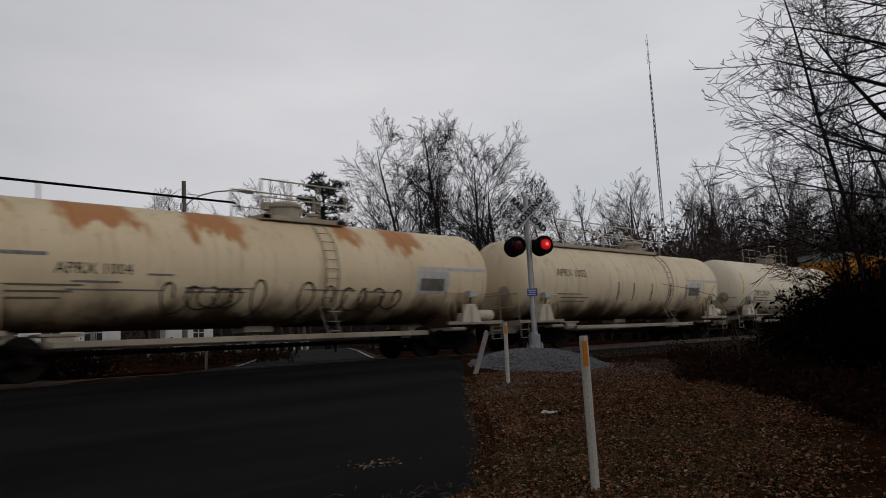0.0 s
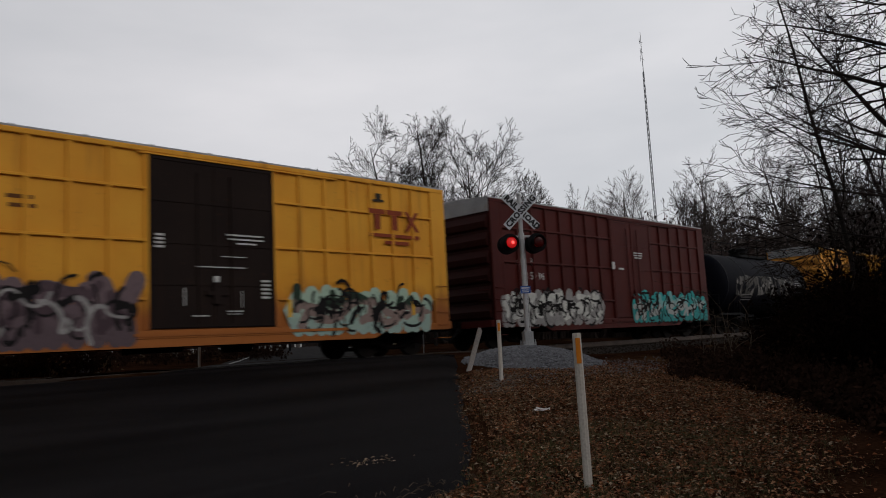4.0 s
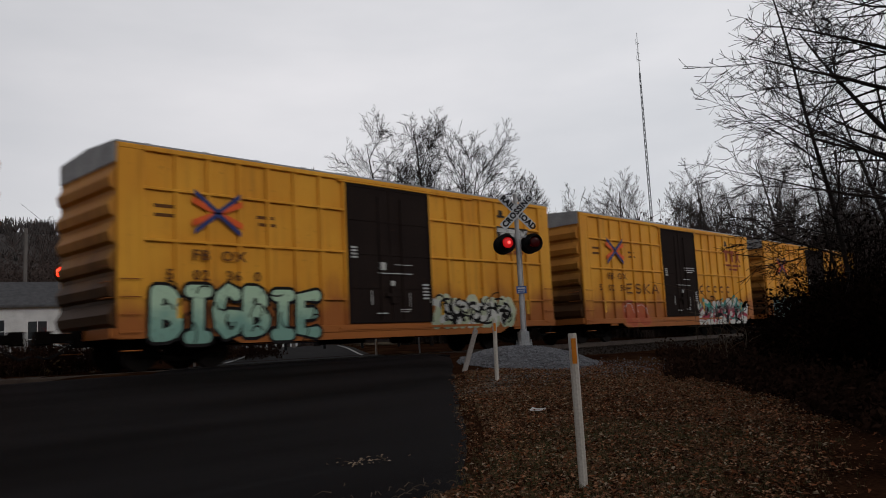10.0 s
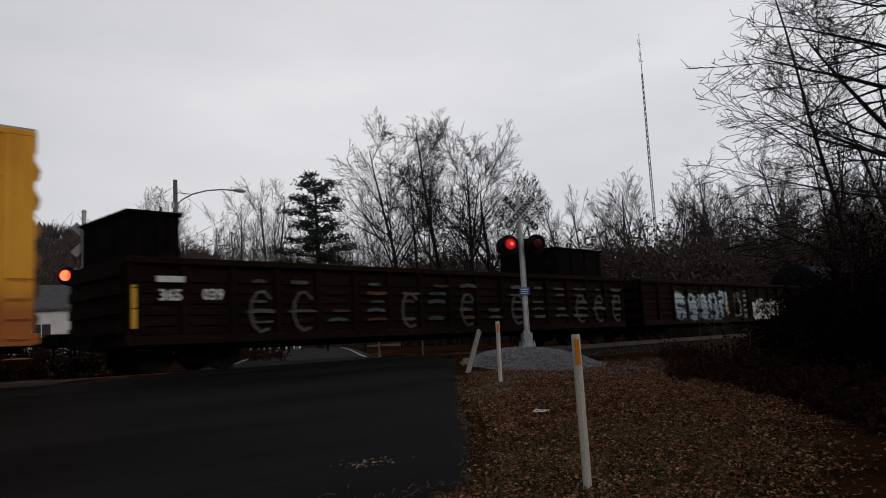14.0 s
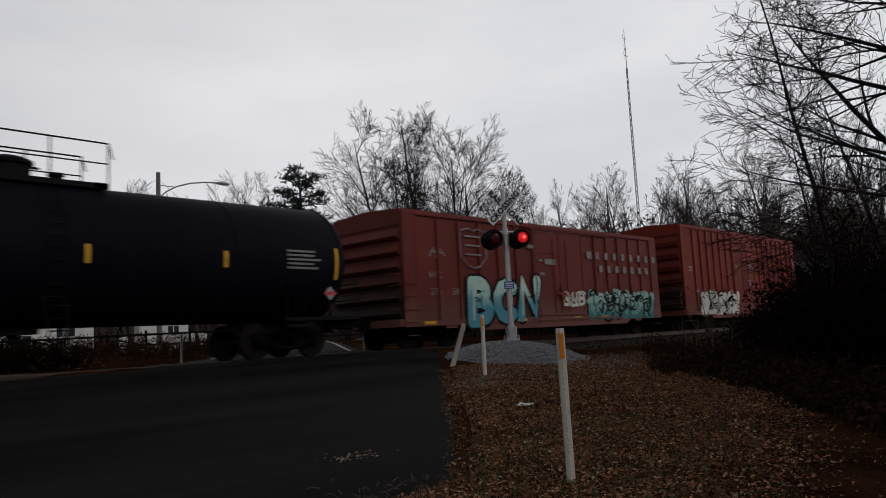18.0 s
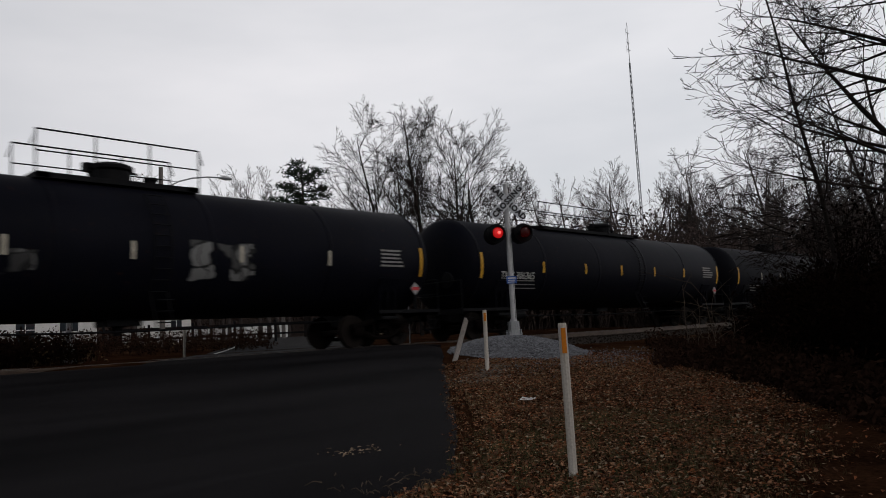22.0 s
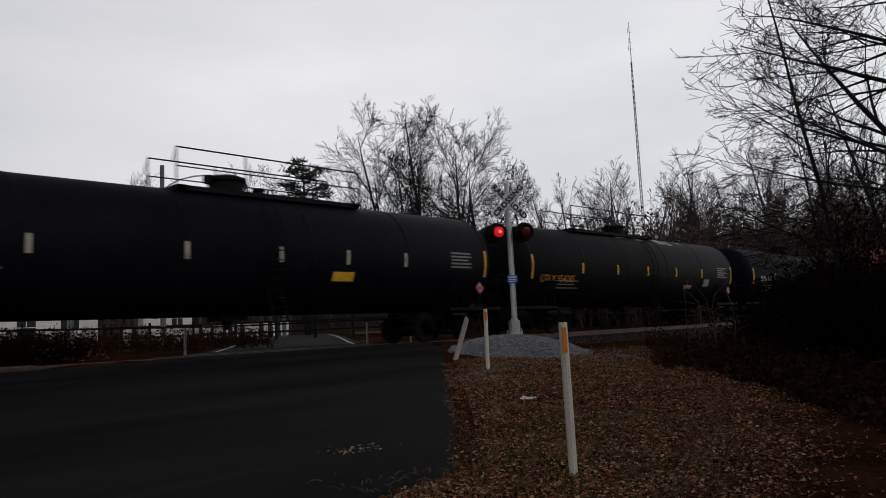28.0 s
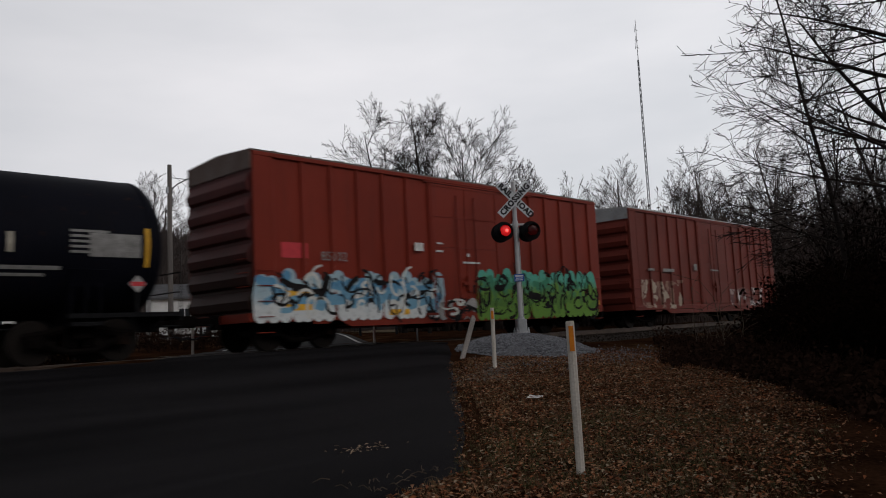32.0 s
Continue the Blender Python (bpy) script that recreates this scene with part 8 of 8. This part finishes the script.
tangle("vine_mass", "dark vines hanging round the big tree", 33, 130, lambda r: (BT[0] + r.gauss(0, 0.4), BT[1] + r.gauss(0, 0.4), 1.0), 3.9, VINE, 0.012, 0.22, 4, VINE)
tangle("track_weeds", "dry brown weeds along the ballast", 34, 1700, lambda r: (r.uniform(-8, 8.6), r.uniform(20.8, 23.6), 1.0), 0.95, BRAMBLE, 0.007, 0.45, 4, BRAMBLE)
tangle("pale_weeds", "pale dead grass along the far side of the track", 35, 220, lambda r: (r.uniform(-4, 9.0), r.uniform(20.8, 23.5), 1.0), 0.55, DRY_STALK, 0.006, 0.5, 1, STRAW)

# wooded hill far to the left
s = Shape()
hx, hy = polar(74, 330)[:2]
n = 26
for j in range(n + 1):
    for i in range(n + 1):
        u, v = i / n * 2 - 1, j / n * 2 - 1
        x, y = hx + u * 170, hy + v * 120
        s.v.append((x, y, ground_z(x, y) - 2 + 47 * max(0.0, 1 - u * u) * max(0.0, 1 - v * v) + 3 * noise.noise((u * 4, v * 4, 0))))
s.f = [(j * (n + 1) + i, j * (n + 1) + i + 1, (j + 1) * (n + 1) + i + 1, (j + 1) * (n + 1) + i) for j in range(n) for i in range(n)]
hill = tagged(part("hill", s, HILL, None, smooth=True), "low wooded hill in the distance", "hill", kind="structure")
hs = Shape()
rng = random.Random(8)
for _ in range(2600):
    u, v = rng.uniform(-1, 1), rng.uniform(-1, 0.2)
    x, y = hx + u * 170, hy + v * 120
    z = ground_z(x, y) - 2 + 47 * max(0.0, 1 - u * u) * max(0.0, 1 - v * v)
    for k in range(7):
        a = rng.uniform(0, 6.28)
        r = rng.uniform(1.0, 3.2)
        hs.tube([(x, y, z), (x + r * 0.5 * math.cos(a), y + r * 0.5 * math.sin(a), z + 2), (x + r * math.cos(a), y + r * math.sin(a), z + rng.uniform(3, 5.5))], [0.25, 0.2, 0.08], 3, False)
tagged(part("hill_woods", hs, HILL, None), "bare woods covering the far hill", "woods", kind="stuff")

# ---- tower, pole, houses, fence beyond the track ----
tx, ty, tz = polar(28.25, 105)
tw = thing("radio_tower", "tall thin lattice radio mast with small antennas", "tower", at=pose(tx, ty, tz))
H = 40.6
for k in range(3):
    a = 2 * math.pi * k / 3
    part("mast_leg", Shape().tube([(0.22 * math.cos(a), 0.22 * math.sin(a), -0.2), (0.16 * math.cos(a), 0.16 * math.sin(a), H * 0.55), (0.10 * math.cos(a), 0.10 * math.sin(a), H * 0.86)], [0.07, 0.06, 0.05], 5), GALV, tw)
s = Shape()
for i in range(46):
    z0, z1 = H * 0.86 * i / 46, H * 0.86 * (i + 1) / 46
    q = 0.22 - 0.12 * i / 46
    for k in range(3):
        a, b = 2 * math.pi * k / 3, 2 * math.pi * (k + 1) / 3
        s.tube([(q * math.cos(a), q * math.sin(a), z0), (q * math.cos(b), q * math.sin(b), z1)], 0.03, 3, False)
part("lattice", s, GALV, tw)
part("top_pole", Shape().tube([(0, 0, H * 0.84), (0, 0, H)], [0.07, 0.04], 6), GALV, tw)
for z, L in ((H * 0.905, 0.5), (H * 0.965, 0.42), (H * 0.93, 0.3)):
    part("antenna", Shape().tube([(-L, 0, z), (L, 0, z)], 0.035, 5).tube([(-L, 0, z - 0.4), (-L, 0, z + 0.5)], 0.03, 5), GALV, tw)

px_, py_, pz_ = polar(63.3, 37)
pl = thing("utility_pole", "weathered timber utility pole with a curved lamp arm", "utility pole", at=pose(px_, py_, pz_))
part("pole", Shape().tube([(0, 0, -0.4), (0, 0, 4.5), (0.02, 0, 8.25)], [0.125, 0.11, 0.095], 12), WOOD_POLE, pl)
ax, ay = 0.90, -0.43
arm_pts = [(ax * r, ay * r, z) for r, z in ((0.05, 7.05), (0.35, 7.35), (0.8, 7.60), (1.4, 7.77), (2.1, 7.84), (2.75, 7.81))]
part("lamp_arm", Shape().tube(arm_pts, 0.035, 6).tube([(0.0, 0, 7.66), (ax * 0.75, ay * 0.75, 7.58)], 0.02, 5), GALV, pl, "curved steel lamp arm")
part("lamp_head", Shape().tube([(ax * 2.6, ay * 2.6, 7.82), (ax * 2.9, ay * 2.9, 7.80), (ax * 3.2, ay * 3.2, 7.77)], [0.05, 0.11, 0.06], 8), GALV, pl)
part("bracket", Shape().box(-0.15, 0.15, -0.06, 0.06, 6.9, 7.2), GALV, pl)


def wire(name, label, a, b, sag, r=0.009):
    pts = [Vector(a).lerp(Vector(b), i / 14) - Vector((0, 0, sag * 4 * (i / 14) * (1 - i / 14))) for i in range(15)]
    tagged(part(name, Shape().tube(pts, r, 4, False), WIRE, None), label, "cable")


top = Vector((px_, py_, pz_ + 7.95))
p2 = Vector(polar(72.5, 52)) + Vector((0, 0, 7.6))
wire("overhead_wire", "thin overhead cable from the pole", top, p2, 0.7)
p3 = Vector(polar(55.0, 52)) + Vector((0, 0, 6.2))
wire("overhead_wire", "thin overhead cable from the pole", top, p3, 0.7)
for v in (p2, p3):
    q = thing("utility_pole", "plain timber utility pole among the trees", "utility pole", at=pose(v.x, v.y, ground_z(v.x, v.y)))
    hgt = v.z - ground_z(v.x, v.y) + 0.3
    part("pole", Shape().tube([(0, 0, -0.3), (0, 0, hgt)], [0.14, 0.10], 10), WOOD_POLE, q)


def cottage(label, az, dist, wide, deep, eave, ridge, rot, windows, name="cottage"):
    x, y, z = polar(az, dist)
    h = thing(name, label, "house", "", pose(x, y, z, 0, 0, rot))
    hw_ = wide / 2
    n = int(eave / 0.2)
    for sd, (a, b, c, d) in enumerate(((-hw_, hw_, -0.12, 0.0), (-hw_, hw_, deep - 0.12, deep))):
        part("wall", Shape().box(a, b, c, d, -0.3, eave), WALL_WHITE, h)
    for sx in (-1, 1):
        g = Shape()
        g.v = [(sx * hw_ + e, yy, zz) for e in (-0.06, 0.06) for yy, zz in ((0, -0.3), (deep, -0.3), (deep, eave), (deep / 2, ridge), (0, eave))]
        g.f = [(0, 1, 2, 3, 4), (9, 8, 7, 6, 5)] + [(i, 5 + i, 5 + (i + 1) % 5, (i + 1) % 5) for i in range(5)]
        part("gable_wall", g, WALL_WHITE, h)
    for i in range(n):
        zz = i * 0.2
        part("siding_board", Shape().box(-hw_, hw_, -0.145, -0.12, zz, zz + 0.185), WALL_WHITE, h)
    r = Shape()
    r.v = [(xx, yy, zz) for xx in (-hw_ - 0.3, hw_ + 0.3) for yy, zz in ((-0.4, eave - 0.12), (deep / 2, ridge + 0.08), (deep + 0.4, eave - 0.12), (deep + 0.4, eave - 0.24), (deep / 2, ridge - 0.06), (-0.4, eave - 0.24))]
    r.f = [(0, 6, 7, 1), (1, 7, 8, 2), (2, 8, 9, 3), (3, 9, 10, 4), (4, 10, 11, 5), (5, 11, 6, 0), (0, 1, 2, 3, 4, 5), (11, 10, 9, 8, 7, 6)]
    part("roof", r, SHINGLE, h)
    for wx, ww, wz, wh in windows:
        wd_ = part("window", Shape().box(wx - ww / 2 - 0.07, wx + ww / 2 + 0.07, -0.19, -0.15, wz - 0.07, wz + wh + 0.07), WALL_WHITE, h)
        part("pane", Shape().box(wx - ww / 2, wx + ww / 2, -0.20, -0.185, wz, wz + wh), GLASS_DARK, wd_)
        part("glazing_bar", Shape().box(wx - 0.02, wx + 0.02, -0.21, -0.20, wz, wz + wh).box(wx - ww / 2, wx + ww / 2, -0.21, -0.20, wz + wh / 2 - 0.02, wz + wh / 2 + 0.02), WALL_WHITE, wd_)
    return h


cottage("low white sided house beyond the track", 71.5, 47, 6.5, 5.0, 3.1, 4.4, -18, ((-2.2, 0.9, 1.0, 1.2), (-0.2, 0.9, 0.2, 1.9), (1.9, 0.9, 1.0, 1.2)))
cottage("white shed with a plain gable beyond the track", 63.0, 48, 2.6, 3.0, 2.7, 3.4, -20, ((0.5, 0.6, 0.9, 1.0),), "shed")
wx_, wy_, wz_ = polar(60.3, 112)
wl_ = thing("low_white_wall", "long low white masonry wall across the far street", "wall", at=pose(wx_, wy_, wz_, 0, 0, -30))
part("wall_body", Shape().box(-11.0, 11.0, -0.1, 0.1, -0.4, 1.9, 0.02), WALL_WHITE, wl_)
part("coping", Shape().box(-11.05, 11.05, -0.15, 0.15, 1.9, 2.0, 0.01), CONCRETE, wl_)
for i in range(5):
    part("pilaster", Shape().box(-10.4 + i * 5.2 - 0.2, -10.4 + i * 5.2 + 0.2, -0.18, -0.1, -0.4, 1.9, 0.02), WALL_WHITE, wl_)
fn = thing("rail_fence", "dark two-rail fence along the far lot", "fence", at=pose(*polar(57.0, 40), 0, 0, -26))
for i in range(8):
    part("post", Shape().box(-7.06 + i * 2, -6.94 + i * 2, -0.06, 0.06, -0.3, 1.15, 0.01), BLACK, fn)
for z in (0.45, 0.95):
    part("rail", Shape().box(-7.2, 7.2, -0.03, 0.03, z - 0.05, z + 0.05, 0.01), BLACK, fn)


# ---- leaves and grass on the verge ----
def verge(rng, x0, x1, y0, y1):
    for _ in range(50):
        x, y = rng.uniform(x0, x1), rng.uniform(y0, y1)
        # Leaves and grass thin out rightwards; bare dark soil stands in for shade.
        if rng.random() < 0.96 * smooth01(-y / x, -0.46, -0.27):
            continue
        if x > road_edge(y) + rng.uniform(-0.25, 0.5) * (1 if y > 4.4 else 0.3) and mound_z(x, y) is None:
            return x, y
    return x1, y0


def leaves(name, label, count, area, material, seed, size):
    rng = random.Random(seed)
    s = Shape()
    for _ in range(count):
        x, y = verge(rng, *area)
        z = ground_z(x, y) + rng.uniform(0.008, 0.035)
        a, t = rng.uniform(0, 6.28), rng.gauss(0, 0.35)
        L = size * rng.uniform(0.6, 1.4)
        u = Vector((math.cos(a), math.sin(a), t * 0.6)).normalized() * L
        v = Vector((-math.sin(a), math.cos(a), rng.gauss(0, 0.35))).normalized() * L * 0.55
        c = Vector((x, y, z))
        lift = Vector((0, 0, L * rng.uniform(0.1, 0.5)))
        s.add([tuple(c - u), tuple(c + v + lift), tuple(c + u), tuple(c - v + lift), tuple(c)], [(0, 4, 1), (4, 2, 1), (0, 3, 4), (4, 3, 2)])
    return tagged(part(name, s, material, None), label, "leaves", kind="stuff")


leaves("fallen_leaves", "tan fallen leaves scattered on the verge", 8500, (2.0, 16, 0.8, 11.5), LEAF_A, 41, 0.021)
leaves("fallen_leaves", "brown fallen leaves scattered on the verge", 15000, (2.0, 18, 0.4, 11.5), LEAF_B, 42, 0.028)
leaves("fallen_leaves", "russet fallen leaves scattered on the verge", 17000, (2.0, 17, 0.6, 11.5), LEAF_C, 44, 0.023)
leaves("fallen_leaves", "tan fallen leaves close by on the verge", 4500, (1.0, 8, 1.0, 6.5), LEAF_A, 43, 0.017)
leaves("fallen_leaves", "pale bleached leaves scattered on the verge", 3600, (3.0, 14, 1.5, 10.5), LEAF_D, 45, 0.024)


def grass(name, label, count, area, material, seed, high):
    rng = random.Random(seed)
    s = Shape()
    for _ in range(count):
        x, y = verge(rng, *area)
        z = ground_z(x, y)
        for k in range(5):
            a = rng.uniform(0, 6.28)
            h = high * rng.uniform(0.4, 1.2)
            bx, by = x + rng.gauss(0, 0.02), y + rng.gauss(0, 0.02)
            d = h * rng.uniform(0.2, 0.9)
            w_ = 0.004
            s.add([(bx - w_, by, z - 0.01), (bx + w_, by, z - 0.01), (bx + d * math.cos(a), by + d * math.sin(a), z + h)], [(0, 1, 2)])
    return tagged(part(name, s, material, None), label, "grass", kind="stuff")


grass("dead_grass", "short dead straw-coloured grass on the verge", 7000, (2.0, 16, 0.8, 11.5), STRAW, 51, 0.06)
grass("green_grass", "thin green winter grass among the leaves", 1500, (4.5, 9.0, 1.8, 5.5), GREENISH, 52, 0.08)
# bits of litter and twigs on the asphalt
rng = random.Random(61)
s = Shape()
for _ in range(46):
    x, y = 4.72 + rng.gauss(0, 0.17), 5.62 + rng.gauss(0, 0.10)
    z = road_z(y) + 0.018
    a, L, w_ = rng.uniform(0, 6.28), rng.uniform(0.010, 0.030), rng.uniform(0.004, 0.012)
    ca, sa = math.cos(a), math.sin(a)
    s.add([(x - L * ca, y - L * sa, z), (x - w_ * sa, y + w_ * ca, z + 0.012), (x + L * ca, y + L * sa, z + 0.004), (x + w_ * sa, y - w_ * ca, z + 0.003)], [(0, 1, 2, 3)])
tagged(part("road_leaves", s, LEAF_D, None), "small heap of dead leaves on the asphalt", "leaves", kind="stuff")
s = Shape()
for _ in range(34):
    x, y = rng.uniform(3.6, 5.0), 4.45 + rng.gauss(0, 0.16)
    a, L = rng.uniform(0, 3.14), rng.uniform(0.04, 0.16)
    z = road_z(y) + 0.03
    s.tube([(x, y, z), (x + L * 0.5 * math.cos(a), y + L * 0.5 * math.sin(a), z + 0.02), (x + L * math.cos(a), y + L * math.sin(a), z)], [0.005, 0.004, 0.002], 3, False)
tagged(part("fallen_twigs", s, DRY_STALK, None), "thin fallen twigs at the road edge", "twigs", kind="stuff")

# bare dirt and fine gravel where the verge meets the asphalt
stones("verge_gravel", "pale grit and dirt at the edge of the asphalt", 1600, lambda r: (lambda t: (lambda x, y: (x, y, ground_z(x, y) + 0.012))(9.6 + t * 2.6 + abs(r.gauss(0, 0.35)), 8.75 + t * 1.5 + r.gauss(0, 0.16)))(r.random()), 0.020, GRIT, 6)
# a second thin pole behind the signal
sp = thing("marker_stake", "thin grey metal stake beyond the track", "post", at=pose(20.6, 21.2, ground_z(20.6, 21.2)))
part("stake", Shape().tube([(0, 0, -0.3), (0, 0, 2.4)], 0.03, 8), GALV, sp)


# small blue car that drives along the far street
BLUE = surface("blue_car_paint", (0.035, 0.06, 0.17), (0.028, 0.05, 0.14), 0.35, 0, 2, 40, 0.03, spec=0.4)
TYRE = surface("tyre_rubber", (0.012, 0.012, 0.012), (0.008, 0.008, 0.008), 0.9, 0, 8, 60, 0.2)


def small_car(label):
    """A small hatchback that faces -x, on the ground at z 0."""
    car = thing("car", label, "car")

    def hull(name, prof, half, mat, taper=0.0):
        s = Shape()
        top = max(z for _, z in prof)
        low = min(z for _, z in prof)
        n = len(prof)
        s.v = [(x, sd * (half - taper * (z - low) / (top - low)), z) for sd in (-1, 1) for x, z in prof]
        s.f = [tuple(range(n)), tuple(range(2 * n - 1, n - 1, -1))] + [(i, n + i, n + (i + 1) % n, (i + 1) % n) for i in range(n)]
        return part(name, s, mat, car)

    hull("body", [(-2.12, 0.32), (-2.18, 0.55), (-2.05, 0.74), (-1.2, 0.90), (-0.9, 0.93), (1.9, 0.95), (2.12, 0.85), (2.15, 0.5), (2.05, 0.30)], 0.86, BLUE, 0.05)
    hull("roof", [(-0.35, 1.40), (-0.25, 1.45), (0.4, 1.48), (1.25, 1.44), (1.45, 1.38)], 0.66, BLUE, 0.05)
    hull("glasshouse", [(-1.15, 0.92), (-0.36, 1.39), (1.42, 1.385), (1.95, 0.94)], 0.78, GLASS_DARK, 0.13)
    for sd in (-1, 1):
        for x in (-1.05, -0.25, 0.62, 1.62):
            part("pillar", Shape().tube([(x, sd * 0.80, 0.94), (x * 0.72 + 0.08, sd * 0.67, 1.41)], 0.035, 5), BLUE, car)
        for x in (-1.32, 1.32):
            w_ = part("wheel", Shape().lathe([(-0.09, 0.22), (-0.09, 0.30), (-0.06, 0.32), (0.06, 0.32), (0.09, 0.30), (0.09, 0.22)], "y", (x, sd * 0.78, 0.32), 18), TYRE, car)
            part("rim", Shape().lathe([(-0.03, 0.21), (0.03, 0.21), (0.045, 0.05)] if sd > 0 else [(-0.045, 0.05), (-0.03, 0.21), (0.03, 0.21)], "y", (x, sd * 0.84, 0.32), 12), GALV, w_)
        part("headlight", Shape().box(-2.14, -2.02, sd * 0.62 - 0.16, sd * 0.62 + 0.16, 0.60, 0.74, 0.02), DECAL, car)
        part("tail_light", Shape().box(2.06, 2.15, sd * 0.68 - 0.10, sd * 0.68 + 0.10, 0.66, 0.88, 0.02), PLACARD_RED, car)
        part("mirror", Shape().box(-0.98, -0.82, sd * 0.86 - 0.09, sd * 0.86 + 0.09, 0.94, 1.06, 0.02), BLUE, car)
    part("bumper", Shape().box(-2.22, -2.08, -0.80, 0.80, 0.30, 0.48, 0.03), TYRE, car)
    return car


STREET_Y = 77.0
fs = Shape()
fs.v = [(x, y, road_z(y) + 0.05) for x in (-400, 0, 60, 120, 500) for y in (STREET_Y - 3.4, STREET_Y + 3.4)]
fs.f = [(2 * i, 2 * i + 2, 2 * i + 3, 2 * i + 1) for i in range(4)]
tagged(part("far_street", fs, ASPHALT_OLD, None), "grey asphalt street across the end of the far lane", "road", kind="structure")
BLUE_CAR = small_car("small blue hatchback driving along the far street")


def motions():
    """The train runs at a steady pace towards -x; its wheels roll; the flashers take turns."""
    stops = [0, 4, 8, 12, 16, 20, 24, 28, 32]
    for thing_, u in CARS + LOADS:
        walk(thing_, [(t, pose(u - run(t), TRACK_Y, 0)) for t in stops])
    place = {c: u for c, u in CARS}
    for ws, lx in WHEELS:
        u = place[ws.parent] + lx
        t_in = max(0.0, (u - 62) / 13.3)
        t_out = min(32.0, (u + 2) / 13.2)
        f0, f1 = max(1, int(t_in * FPS)), min(32 * FPS - 1, int(t_out * FPS) + 1)
        times = [0.0] + [f / FPS for f in range(f0, f1)] + [32.0]
        walk(ws, [(t, Matrix.Translation((lx, 0, 0.457)) @ Matrix.Rotation(-run(t) / 0.457, 4, "Y")) for t in times])
    walk(BLUE_CAR, [(t, pose(65.0 - 14.3 * (t - 24.4), STREET_Y - 1.6, road_z(STREET_Y - 1.6) + 0.055)) for t in stops])
    half = 0.745
    for lamps in (LAMPS, LAMPS_2):
        for lens, lx, y, z, front in lamps:
            # the left lamp glows in [0.58 + 2k half, 0.58 + (2k + 1) half), the right one in between
            rows, k = [], 0
            base = 0 if front < 0 else 180
            left = lx < 0
            ang = base + (180 if left else 0)
            rows.append((0.0, ang))
            t = 0.58
            while t < 31.95:
                for i in range(1, 4):
                    rows.append((t + (i - 3) / 30, ang + 60 * i))
                rows.insert(len(rows) - 3, (t - 3 / 30, ang))
                ang += 180
                t += half
            rows.append((32.0, ang))
            walk(lens, [(s_, pose(lx, y, z, 0, 0, a)) for s_, a in rows])


motions()
